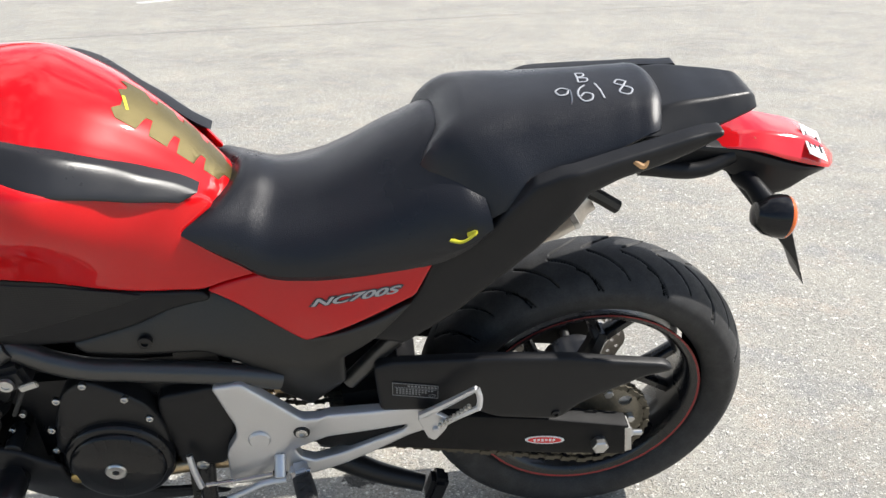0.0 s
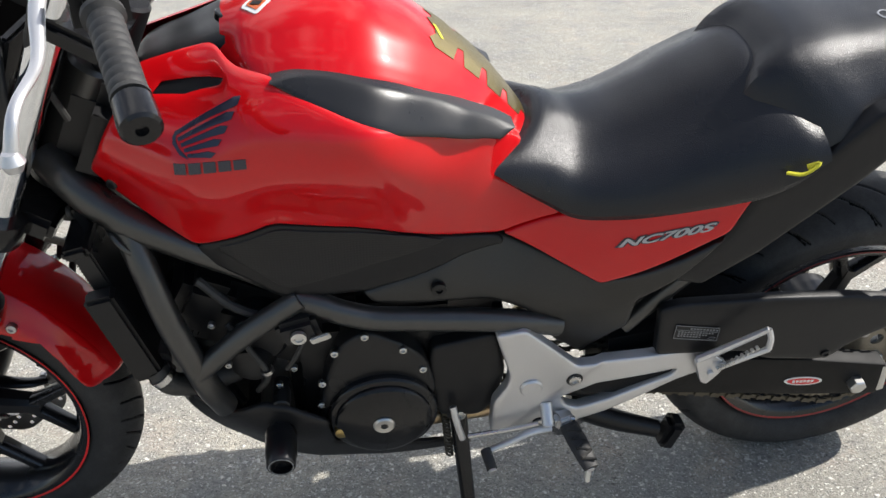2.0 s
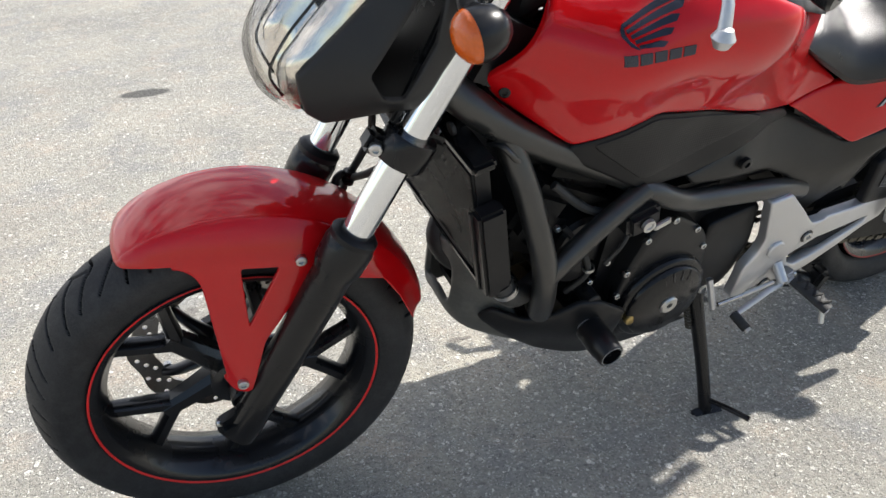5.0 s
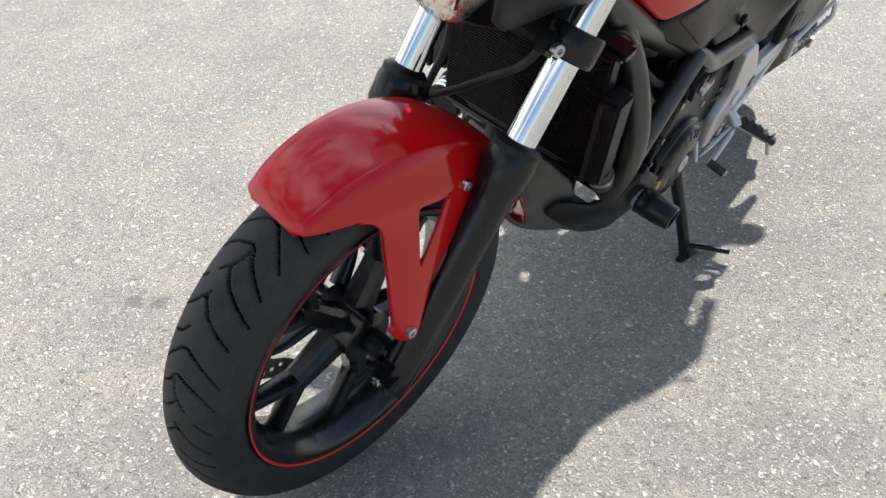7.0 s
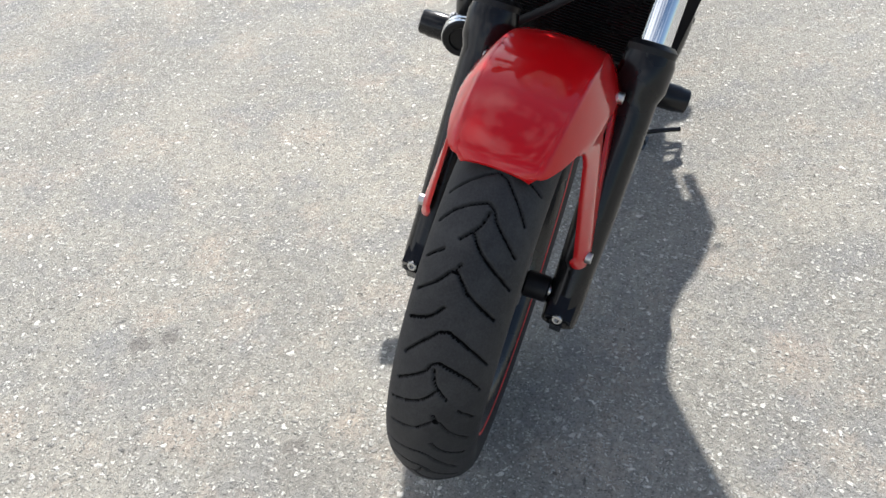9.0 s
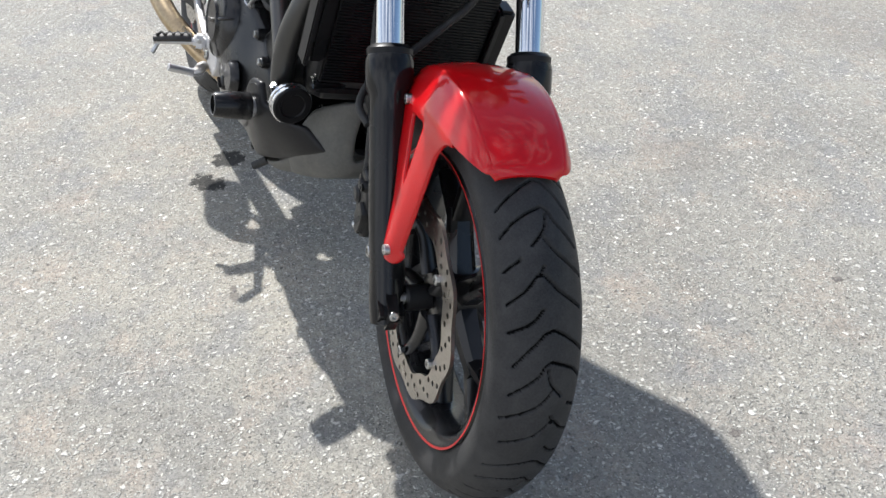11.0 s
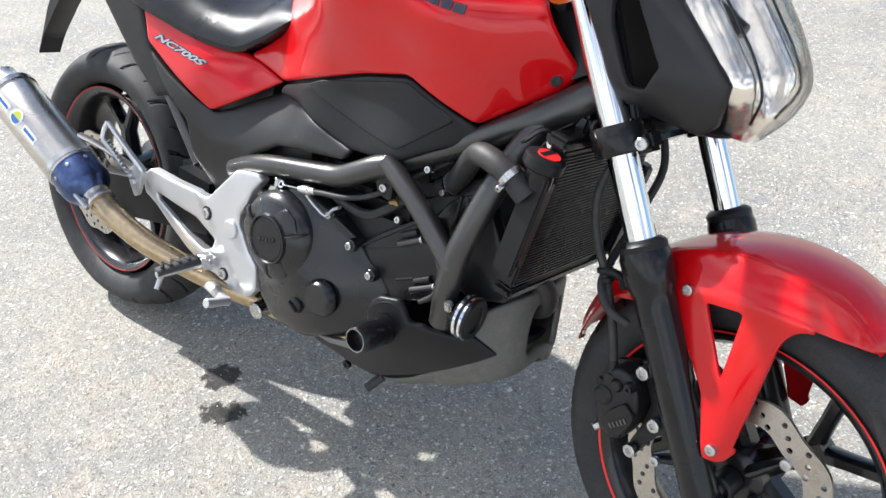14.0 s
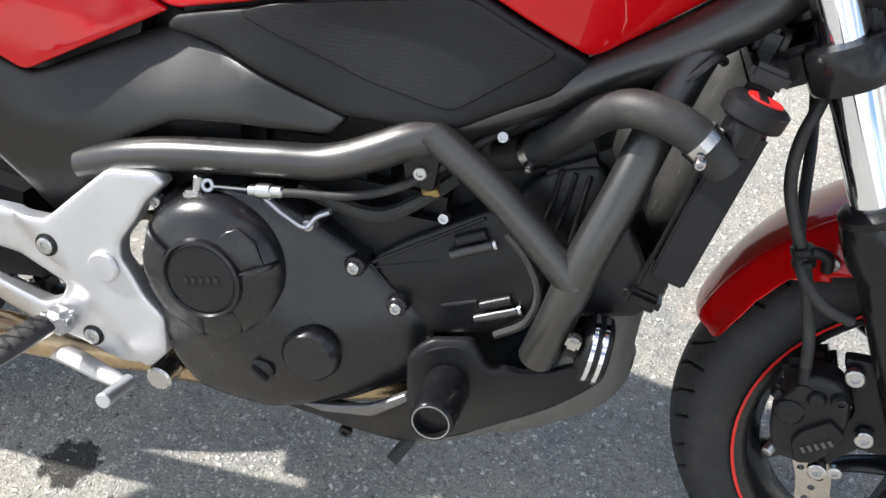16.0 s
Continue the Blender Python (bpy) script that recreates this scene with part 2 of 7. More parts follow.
def asphalt():
    """Old bleached asphalt: pale stone chips in grey binder, large worn and stained patches, drops of oil."""
    m = bpy.data.materials.new("asphalt")
    m.use_nodes = True
    n, l = m.node_tree.nodes, m.node_tree.links
    b = n["Principled BSDF"]
    b.inputs["Roughness"].default_value = 0.9
    tc = n.new("ShaderNodeTexCoord")

    def noise_at(scale, detail=5.0, rough=0.6):
        t = n.new("ShaderNodeTexNoise")
        t.inputs["Scale"].default_value, t.inputs["Detail"].default_value, t.inputs["Roughness"].default_value = scale, detail, rough
        l.new(tc.outputs["Object"], t.inputs["Vector"])
        return t.outputs["Fac"]

    def ramp(src, stops):
        r = n.new("ShaderNodeValToRGB")
        while len(r.color_ramp.elements) < len(stops):
            r.color_ramp.elements.new(0.5)
        for e, (p, c) in zip(r.color_ramp.elements, stops):
            e.position, e.color = p, (*c, 1)
        l.new(src, r.inputs["Fac"])
        return r.outputs["Color"]

    def mix(fac, a, c, blend="MIX"):
        x = n.new("ShaderNodeMixRGB")
        x.blend_type = blend
        for key, v in (("Fac", fac), ("Color1", a), ("Color2", c)):
            if isinstance(v, (int, float)):
                x.inputs[key].default_value = v
            elif isinstance(v, tuple):
                x.inputs[key].default_value = (*v, 1)
            else:
                l.new(v, x.inputs[key])
        return x.outputs["Color"]

    base = ramp(noise_at(1.3, 8.0, 0.65), [(0.32, (0.264, 0.253, 0.227)), (0.5, (0.343, 0.329, 0.289)), (0.68, (0.414, 0.387, 0.329))])
    base = mix(ramp(noise_at(4.5, 6.0, 0.7), [(0.49, (0, 0, 0)), (0.64, (0.72, 0.72, 0.72))]), base, (0.262, 0.263, 0.260))
    base = mix(ramp(noise_at(6.3, 6.0, 0.7), [(0.52, (0, 0, 0)), (0.68, (0.68, 0.68, 0.68))]), base, (0.458, 0.387, 0.317))
    base = mix(0.52, base, ramp(noise_at(150, 4.0), [(0.3, (0.40, 0.40, 0.40)), (0.5, (0.92, 0.92, 0.92)), (0.7, (1.3, 1.29, 1.26))]), "MULTIPLY")
    base = mix(0.55, base, ramp(noise_at(48, 5.0, 0.7), [(0.36, (0.62, 0.61, 0.60)), (0.5, (1.02, 1.02, 1.02)), (0.64, (1.26, 1.24, 1.20))]), "MULTIPLY")
    warp = n.new("ShaderNodeTexNoise")
    warp.inputs["Scale"].default_value = 60
    l.new(tc.outputs["Object"], warp.inputs["Vector"])
    shifted = n.new("ShaderNodeVectorMath")
    shifted.operation = "MULTIPLY_ADD"
    shifted.inputs[1].default_value = (0.020, 0.020, 0.020)
    l.new(warp.outputs["Color"], shifted.inputs[0])
    l.new(tc.outputs["Object"], shifted.inputs[2])
    height = None
    for scale, cut, chip in ((78.0, 0.84, (0.43, 0.415, 0.38)), (130.0, 0.66, (0.38, 0.37, 0.335)), (230.0, 0.55, (0.37, 0.36, 0.325))):
        v = n.new("ShaderNodeTexVoronoi")
        v.inputs["Scale"].default_value = scale
        l.new(shifted.outputs[0], v.inputs["Vector"])
        sep = n.new("ShaderNodeSeparateColor")
        l.new(v.outputs["Color"], sep.inputs[0])
        pick = ramp(sep.outputs[0], [(cut, (0, 0, 0)), (cut + 0.02, (1, 1, 1))])
        inner = ramp(v.outputs["Distance"], [(0.30, (1, 1, 1)), (0.46, (0, 0, 0))])
        mask = mix(1.0, pick, inner, "MULTIPLY")
        tone = mix(sep.outputs[1], tuple(c * 0.52 for c in chip), tuple(c * 2.05 for c in chip))
        base = mix(mask, base, tone)
        height = mask if height is None else mix(1.0, height, mask, "ADD")
    dark = ramp(noise_at(210, 4.0, 0.6), [(0.58, (0, 0, 0)), (0.64, (1, 1, 1))])
    base = mix(mix(0.62, (0, 0, 0), dark), base, (0.06, 0.06, 0.058))
    flecks = ramp(noise_at(85, 5.0, 0.7), [(0.635, (0, 0, 0)), (0.675, (1, 1, 1))])
    base = mix(mix(0.62, (0, 0, 0), flecks), base, (0.07, 0.066, 0.06))
    pits = ramp(noise_at(70, 3.0, 0.6), [(0.615, (0, 0, 0)), (0.655, (1, 1, 1))])
    where = ramp(noise_at(3.1, 5.0, 0.7), [(0.46, (0.12, 0.12, 0.12)), (0.62, (1, 1, 1))])
    base = mix(mix(1.0, mix(0.75, (0, 0, 0), pits), where, "MULTIPLY"), base, (0.075, 0.068, 0.06))
    sep_xyz = n.new("ShaderNodeSeparateXYZ")
    l.new(tc.outputs["Object"], sep_xyz.inputs[0])
    edge = noise_at(42, 4.0, 0.7)

    def spot(x, y, rx, ry, color, strength, base, ragged=0.9):
        terms = []
        for axis, c, r in ((0, x, rx), (1, y, ry)):
            d = n.new("ShaderNodeMath")
            d.operation = "SUBTRACT"
            l.new(sep_xyz.outputs[axis], d.inputs[0])
            d.inputs[1].default_value = c
            q = n.new("ShaderNodeMath")
            q.operation = "DIVIDE"
            l.new(d.outputs[0], q.inputs[0])
            q.inputs[1].default_value = r
            p = n.new("ShaderNodeMath")
            p.operation = "MULTIPLY"
            l.new(q.outputs[0], p.inputs[0])
            l.new(q.outputs[0], p.inputs[1])
            terms.append(p.outputs[0])
        s = n.new("ShaderNodeMath")
        l.new(terms[0], s.inputs[0])
        l.new(terms[1], s.inputs[1])
        e = n.new("ShaderNodeMath")
        e.operation = "MULTIPLY_ADD"
        l.new(edge, e.inputs[0])
        e.inputs[1].default_value = 4 * ragged
        l.new(s.outputs[0], e.inputs[2])
        mask = ramp(e.outputs[0], [(0.0, (1, 1, 1)), (1.0, (0, 0, 0))])
        r = n.new("ShaderNodeMapRange")
        r.inputs["From Min"].default_value, r.inputs["From Max"].default_value = 1.0 + 2 * ragged, 0.55 + 2 * ragged
        r.inputs["To Max"].default_value = strength
        l.new(e.outputs[0], r.inputs["Value"])
        return mix(r.outputs["Result"], base, color)

    oil = (0.022, 0.021, 0.019)
    for x, y, rx, ry in ((0.52, -0.19, 0.050, 0.042), (0.612, -0.262, 0.045, 0.033), (0.633, -0.232, 0.038, 0.030)):
        base = spot(x, y, rx, ry, oil, 0.93, base)
    for x, y, rx, ry, s in ((1.624, -0.586, 0.035, 0.04, 0.6), (1.753, -0.207, 0.03, 0.035, 0.5), (1.33, 1.515, 0.045, 0.03, 0.8), (1.736, 0.503, 0.02, 0.02, 0.8), (1.45, 0.93, 0.018, 0.018, 0.8), (1.59, -0.54, 0.04, 0.03, 0.5), (1.09, -0.24, 0.05, 0.016, 0.7)):
        base = spot(x, y, rx * 0.6, ry * 0.6, (0.10, 0.085, 0.08), s * 0.8, base, 1.0)
    base = spot(1.60, -2.30, 0.11, 0.055, (0.06, 0.058, 0.055), 0.85, base, 0.30)
    for x, y, rx, ry in ((0.887, 0.875, 0.11, 0.12), (1.582, 0.833, 0.05, 0.05), (0.3, 1.9, 0.4, 0.3), (2.4, -1.2, 0.5, 0.35)):
        base = spot(x, y, rx, ry, (0.22, 0.19, 0.16), 0.22, base, 0.8)
    # paving joint far behind the bike
    joint = n.new("ShaderNodeVectorMath")
    joint.operation = "DOT_PRODUCT"
    joint.inputs[1].default_value = (-0.351, 0.936, 0.0)
    l.new(tc.outputs["Object"], joint.inputs[0])
    away = n.new("ShaderNodeMath")
    away.inputs[1].default_value = 8.0
    l.new(joint.outputs["Value"], away.inputs[0])
    gap = n.new("ShaderNodeMath")
    gap.operation = "ABSOLUTE"
    l.new(away.outputs[0], gap.inputs[0])
    base = mix(ramp(gap.outputs[0], [(0.010, (0.6, 0.6, 0.6)), (0.030, (0, 0, 0))]), base, (0.10, 0.10, 0.095))
    l.new(base, b.inputs["Base Color"])
    bn = n.new("ShaderNodeBump")
    bn.inputs["Strength"].default_value, bn.inputs["Distance"].default_value = 0.85, 0.006
    grit = mix(0.6, height, noise_at(190, 5.0, 0.7))
    l.new(grit, bn.inputs["Height"])
    l.new(bn.outputs["Normal"], b.inputs["Normal"])
    return m


ASPHALT = asphalt()
STONE = material("pale_stone_chip", (0.58, 0.555, 0.50), 0.8, 0, 0, 0.35, 60)

# ---- building kit ----
BIKE = pose(0.084, -0.168, 0.012, 0, 0, 6.2) @ pose(0, 0, 0, -15.52)
RAKE, TURN = 27.0, -9.3
AXIS = Vector((-math.sin(radians(RAKE)), 0, math.cos(radians(RAKE))))
HEAD = Vector((1.635, 0, 0))
STEERED = Matrix.Translation(HEAD) @ Matrix.Rotation(radians(TURN), 4, AXIS) @ Matrix.Translation(-HEAD) @ Matrix.Translation((0, 0.014, 0))
SHIFT = [Matrix.Identity(4)]
bike = new("motorcycle")
bike.matrix_world = BIKE
bike.empty_display_size = 0.2
tagged(bike, "red and black naked motorcycle leaning on its side stand on asphalt", "motorcycle")


def part(name, geo, mat, parent=bike, label=""):
    """Links a bmesh, or a finished mesh, as one mesh object under a thing or a part."""
    if isinstance(geo, bmesh.types.BMesh):
        bmesh.ops.recalc_face_normals(geo, faces=geo.faces[:])
        for e in geo.edges:
            if len(e.link_faces) == 2 and e.calc_face_angle(0) > radians(38):
                e.smooth = False
        for f in geo.faces:
            f.smooth = True
        me = bpy.data.meshes.new(name)
        geo.to_mesh(me)
        geo.free()
    else:
        me = geo
    me.transform(SHIFT[0])
    me.materials.append(mat)
    ob = new(name, me)
    ob.parent = parent
    if label:
        tagged(ob, label)
    return ob


def spline(pts, n):
    """A smooth line of n + 1 points through the given ones, of any dimension."""
    p = np.array(pts, float)
    t = np.r_[0, np.cumsum(np.maximum(np.linalg.norm(np.diff(p, axis=0), axis=1), 1e-6))]
    m = np.gradient(p, t, axis=0) if len(p) > 2 else np.tile((p[1] - p[0]) / t[1], (2, 1))
    out = []
    for u in np.linspace(0, t[-1], n + 1):
        k = min(max(int(np.searchsorted(t, u, "right")) - 1, 0), len(t) - 2)
        h = t[k + 1] - t[k]
        s = (u - t[k]) / h
        out.append((2 * s**3 - 3 * s**2 + 1) * p[k] + (s**3 - 2 * s**2 + s) * h * m[k] + (-2 * s**3 + 3 * s**2) * p[k + 1] + (s**3 - s**2) * h * m[k + 1])
    return np.array(out)


def tube(pts, r, seg=14, n=None, flat=1.0):
    """A round (or flattened) bar along a smooth line; r may be a list, one for each point."""
    rs = list(r) if isinstance(r, (list, tuple)) else [r] * len(pts)
    n = n or max(1, (len(pts) - 1) * 6 if len(pts) > 2 else 1)
    line = spline([(*p, q) for p, q in zip(pts, rs)], n)
    bm = bmesh.new()
    rings, side = [], None
    for k, (x, y, z, q) in enumerate(line.tolist()):
        a, b = line[max(k - 1, 0)][:3], line[min(k + 1, len(line) - 1)][:3]
        d = Vector(b - a).normalized()
        if side is None:
            side = d.cross(Vector((0, 0, 1)) if abs(d.z) < 0.9 else Vector((0, 1, 0))).normalized()
        side = (side - d * side.dot(d)).normalized()
        up = d.cross(side)
        rings.append([bm.verts.new(Vector((x, y, z)) + q * (math.cos(w) * side + flat * math.sin(w) * up)) for w in (math.tau * i / seg for i in range(seg))])
    for a, b in zip(rings, rings[1:]):
        for i in range(seg):
            bm.faces.new((a[i], a[(i + 1) % seg], b[(i + 1) % seg], b[i]))
    bm.faces.new(rings[0])
    bm.faces.new(rings[-1])
    return bm


def merge(*parts):
    """Several bmeshes as one."""
    out = bmesh.new()
    for bm in parts:
        me = bpy.data.meshes.new("tmp")
        bm.to_mesh(me)
        bm.free()
        out.from_mesh(me)
        bpy.data.meshes.remove(me)
    return out


def turned(profile, at=(0, 0, 0), along=(0, 1, 0), seg=32, closed=False):
    """A profile of (radius, height) turned round a line."""
    bm = bmesh.new()
    d = Vector(along).normalized()
    a = d.cross(Vector((0, 0, 1)) if abs(d.z) < 0.9 else Vector((1, 0, 0))).normalized()
    b = d.cross(a)
    rings = []
    for r, h in profile:
        if r < 1e-6:
            rings.append([bm.verts.new(Vector(at) + d * h)])
        else:
            rings.append([bm.verts.new(Vector(at) + d * h + r * (math.cos(w) * a + math.sin(w) * b)) for w in (math.tau * i / seg for i in range(seg))])
    pairs = list(zip(rings, rings[1:])) + ([(rings[-1], rings[0])] if closed else [])
    for p, q in pairs:
        for i in range(seg):
            j = (i + 1) % seg
            ring = (p[0], q[j], q[i]) if len(p) == 1 else (p[i], p[j], q[0]) if len(q) == 1 else (p[i], p[j], q[j], q[i])
            if len(set(ring)) > 2:
                bm.faces.new(ring)
    if not closed:
        for r in (rings[0], rings[-1]):
            if len(r) > 2:
                bm.faces.new(r)
    return bm


def rod(p, q, r, r2=None, seg=20, edge=0.0):
    """A straight bar with broken edges from p to q."""
    p, q = Vector(p), Vector(q)
    h, r2 = (q - p).length, r if r2 is None else r2
    e = edge or min(r, r2, h) * 0.15
    return turned([(r - e, 0), (r, e), (r2, h - e), (r2 - e, h)], p, q - p, seg)


def block(c, size, rot=(0, 0, 0), edge=0.004, taper=1.0):
    """A box with rounded edges."""
    bm = bmesh.new()
    bmesh.ops.create_cube(bm, size=1.0)
    for v in bm.verts:
        k = taper if v.co.z > 0 else 1.0
        v.co = Vector((v.co.x * size[0] * k, v.co.y * size[1] * k, v.co.z * size[2]))
    bmesh.ops.bevel(bm, geom=bm.edges[:], offset=min(edge, min(size) * 0.3), segments=2, affect="EDGES")
    bm.transform(pose(*c, *rot))
    return bm


def bolt(p, d, r=0.006, h=0.005):
    """A cap screw with a hollow head."""
    return turned([(r, -0.004), (r, h * 0.8), (r * 0.85, h), (r * 0.5, h), (r * 0.48, h * 0.35), (0, h * 0.35)], p, d, 12)


def soft(pts, r, n=4):
    """An outline with its corners rounded by r metres."""
    out = []
    for k, p in enumerate(pts):
        a, b, c = Vector(pts[k - 1]), Vector(p), Vector(pts[(k + 1) % len(pts)])
        s = min(r, 0.45 * (a - b).length), min(r, 0.45 * (c - b).length)
        u, w = b + (a - b).normalized() * s[0], b + (c - b).normalized() * s[1]
        for i in range(n + 1):
            t = i / n
            out.append(tuple((1 - t) ** 2 * u + 2 * t * (1 - t) * b + t * t * w))
    return out


def ring_dist(p, q):
    """Distance of points p from a closed line q."""
    a, b = q, np.roll(q, -1, 0)
    d = b - a
    t = np.clip(((p[:, None] - a[None]) * d[None]).sum(2) / np.maximum((d * d).sum(1), 1e-12)[None], 0, 1)
    return np.linalg.norm(p[:, None] - (a[None] + t[..., None] * d[None]), axis=2).min(1)


def dense(pts, step):
    out = []
    for k, p in enumerate(pts):
        a, b = np.array(p), np.array(pts[(k + 1) % len(pts)])
        m = max(1, int(np.ceil(np.linalg.norm(b - a) / step)))
        out += [tuple(a + (b - a) * i / m) for i in range(m)]
    return out


def inside(p, q):
    a, b = q, np.roll(q, -1, 0)
    cross = ((a[None, :, 1] > p[:, None, 1]) != (b[None, :, 1] > p[:, None, 1])) & (p[:, None, 0] < (b[None, :, 0] - a[None, :, 0]) * (p[:, None, 1] - a[None, :, 1]) / (b[None, :, 1] - a[None, :, 1] + 1e-12) + a[None, :, 0])
    return cross.sum(1) % 2 == 1


def sheet(outline, depth, thick=0.006, side=1, holes=(), step=0.016, lip=0.006, crease=()):
    """A moulded panel: an outline in x and z, the sideways depth y at each point, rounded off towards its edge, with thickness."""
    from mathutils.geometry import delaunay_2d_cdt

    rims = [np.array(dense(o, min(step * 0.7, max(lip, 0.005)))) for o in (outline, *holes)]
    lo, hi = rims[0].min(0), rims[0].max(0)
    gx, gz = np.meshgrid(np.arange(lo[0], hi[0], step), np.arange(lo[1], hi[1], step * 0.87))
    gx[1::2] += step / 2
    flat = np.c_[gx.ravel(), gz.ravel()]
    pts = [flat[np.min([ring_dist(flat, rim) for rim in rims], axis=0) > lip * 1.3]]
    if lip > 0:
        for rim in rims:
            t = np.roll(rim, -1, 0) - np.roll(rim, 1, 0)
            nrm = np.c_[-t[:, 1], t[:, 0]] / np.maximum(np.linalg.norm(t, axis=1), 1e-9)[:, None]
            for k in (0.15, 0.45, 1.0):
                for s in (1, -1):
                    q = rim + s * nrm * lip * k
                    pts.append(q[ring_dist(q, rim) > lip * k * 0.96])
    pts = np.concatenate(pts)
    ok = inside(pts, rims[0])
    far = ring_dist(pts, rims[0])
    for rim in rims[1:]:
        ok &= ~inside(pts, rim)
        far = np.minimum(far, ring_dist(pts, rim))
    pts = pts[ok & (far > max(lip * 0.12, 0.0008))]
    verts, edges = [], []
    for rim in rims:
        k = len(verts)
        verts += [tuple(p) for p in rim]
        edges += [(k + i, k + (i + 1) % len(rim)) for i in range(len(rim))]
    verts += [tuple(p) for p in pts]
    v2, e2, f2 = delaunay_2d_cdt([Vector(p) for p in verts], edges, [], 1, 1e-6)[:3]
    xy = np.array([tuple(v) for v in v2])
    mid = np.array([xy[list(t)].mean(0) for t in f2])
    gone = np.zeros(len(f2), bool)
    for rim in rims[1:]:
        gone |= inside(mid, rim)
    f2 = [t for t, g in zip(f2, gone) if not g]
    edge = np.min([ring_dist(xy, rim) for rim in rims], axis=0)
    k = np.clip(1 - edge / lip, 0, 1) if lip > 0 else edge * 0
    drop = lip * (1 - np.sqrt(np.maximum(1 - k * k, 0))) * 0.7
    f = depth if callable(depth) else (lambda x, z: depth)
    ys = np.array([f(x, z) for x, z in xy])
    bm = bmesh.new()
    front = [bm.verts.new((x, side * (y - d), z)) for (x, z), y, d in zip(xy, ys, drop)]
    back = [bm.verts.new((x, side * (y - thick - (lip * 0.7 if lip else 0)), z)) for (x, z), y in zip(xy, ys)]
    used = {}
    for tri in f2:
        if len(set(tri)) < 3:
            continue
        bm.faces.new([front[i] for i in tri])
        bm.faces.new([back[i] for i in reversed(tri)])
        for i in range(len(tri)):
            a, b = tri[i], tri[(i + 1) % len(tri)]
            used[(a, b)] = used.get((a, b), 0) + 1
    for a, b in list(used):
        if (b, a) not in used:
            bm.faces.new((front[a], back[a], back[b], front[b]))
    loose = [v for v in bm.verts if not v.link_faces]
    bmesh.ops.delete(bm, geom=loose, context="VERTS")
    return bm


def crisp_line(profile):
    """A profile with narrow bends and straight runs between them."""
    p = [np.array(q, float) for q in profile]
    out = [p[0]]
    for a, b, c in zip(p, p[1:], p[2:]):
        out += [b + (a - b) * 0.10, b + (a - b) * 0.03 + (c - b) * 0.03, b + (c - b) * 0.10]
    return np.array(out + [p[-1]])


def saddle(stations, profile, n=36, cap=True, crisp=False):
    """A body lofted along x. Each station: x, crown height, half width, foot height, and how far forward its sides reach.
    profile: (part of the width, part of the height) from the crown to the foot."""
    st = spline(stations, n)
    half = crisp_line(profile) if crisp else spline(profile, 14)
    prof = [(-a, b) for a, b in half[::-1]] + [(a, b) for a, b in half[1:]]
    bm = bmesh.new()
    rings = []
    for x, zc, w, zb, wrap in st:
        rings.append([bm.verts.new((x + wrap * a * a, a * w, zb + b * (zc - zb))) for a, b in prof])
    for p, q in zip(rings, rings[1:]):
        for i in range(len(p) - 1):
            bm.faces.new((p[i], p[i + 1], q[i + 1], q[i]))
        bm.faces.new((p[-1], p[0], q[0], q[-1]))
    if cap:
        bm.faces.new(rings[0])
        bm.faces.new(rings[-1])
    return bm


def surface(points):
    """A smooth depth over x and z through a few design points (x, z, y)."""
    c = np.array(points, float)
    p = c[:, :2]

    def u(r):
        return np.where(r > 0, r * r * np.log(r + 1e-12), 0)

    k = u(np.linalg.norm(p[:, None] - p[None], axis=2)) + 2e-4 * np.eye(len(p))
    q = np.c_[np.ones(len(p)), p]
    w = np.linalg.solve(np.block([[k, q], [q.T, np.zeros((3, 3))]]), np.r_[c[:, 2], 0, 0, 0])
    return lambda x, z: float(u(np.hypot(x - p[:, 0], z - p[:, 1])) @ w[: len(p)] + w[len(p)] + w[len(p) + 1] * x + w[len(p) + 2] * z)


def letters(text, size, spot, depth, side, up=0.0, shear=0.0, fat=0.0, wide=1.0):
    """Writing laid on a side of the bike, lifted off it by half a millimetre. spot: x and z of its start; up: its slope in degrees."""
    cu = bpy.data.curves.new("tmp", "FONT")
    cu.body, cu.size, cu.shear, cu.offset = text, size, shear, fat
    ob = bpy.data.objects.new("tmp", cu)
    scene.collection.objects.link(ob)
    me = bpy.data.meshes.new_from_object(ob.evaluated_get(bpy.context.evaluated_depsgraph_get()))
    bpy.data.objects.remove(ob)
    c, s = math.cos(radians(up)), math.sin(radians(up))
    for v in me.vertices:
        a, b = wide * v.co.x * c - v.co.y * s, wide * v.co.x * s + v.co.y * c
        x, z = spot[0] - side * a, spot[1] + b
        v.co = (x, side * (depth(x, z) + 0.0008), z)
    return me


def both(fn):
    for s in (1, -1):
        fn(s)


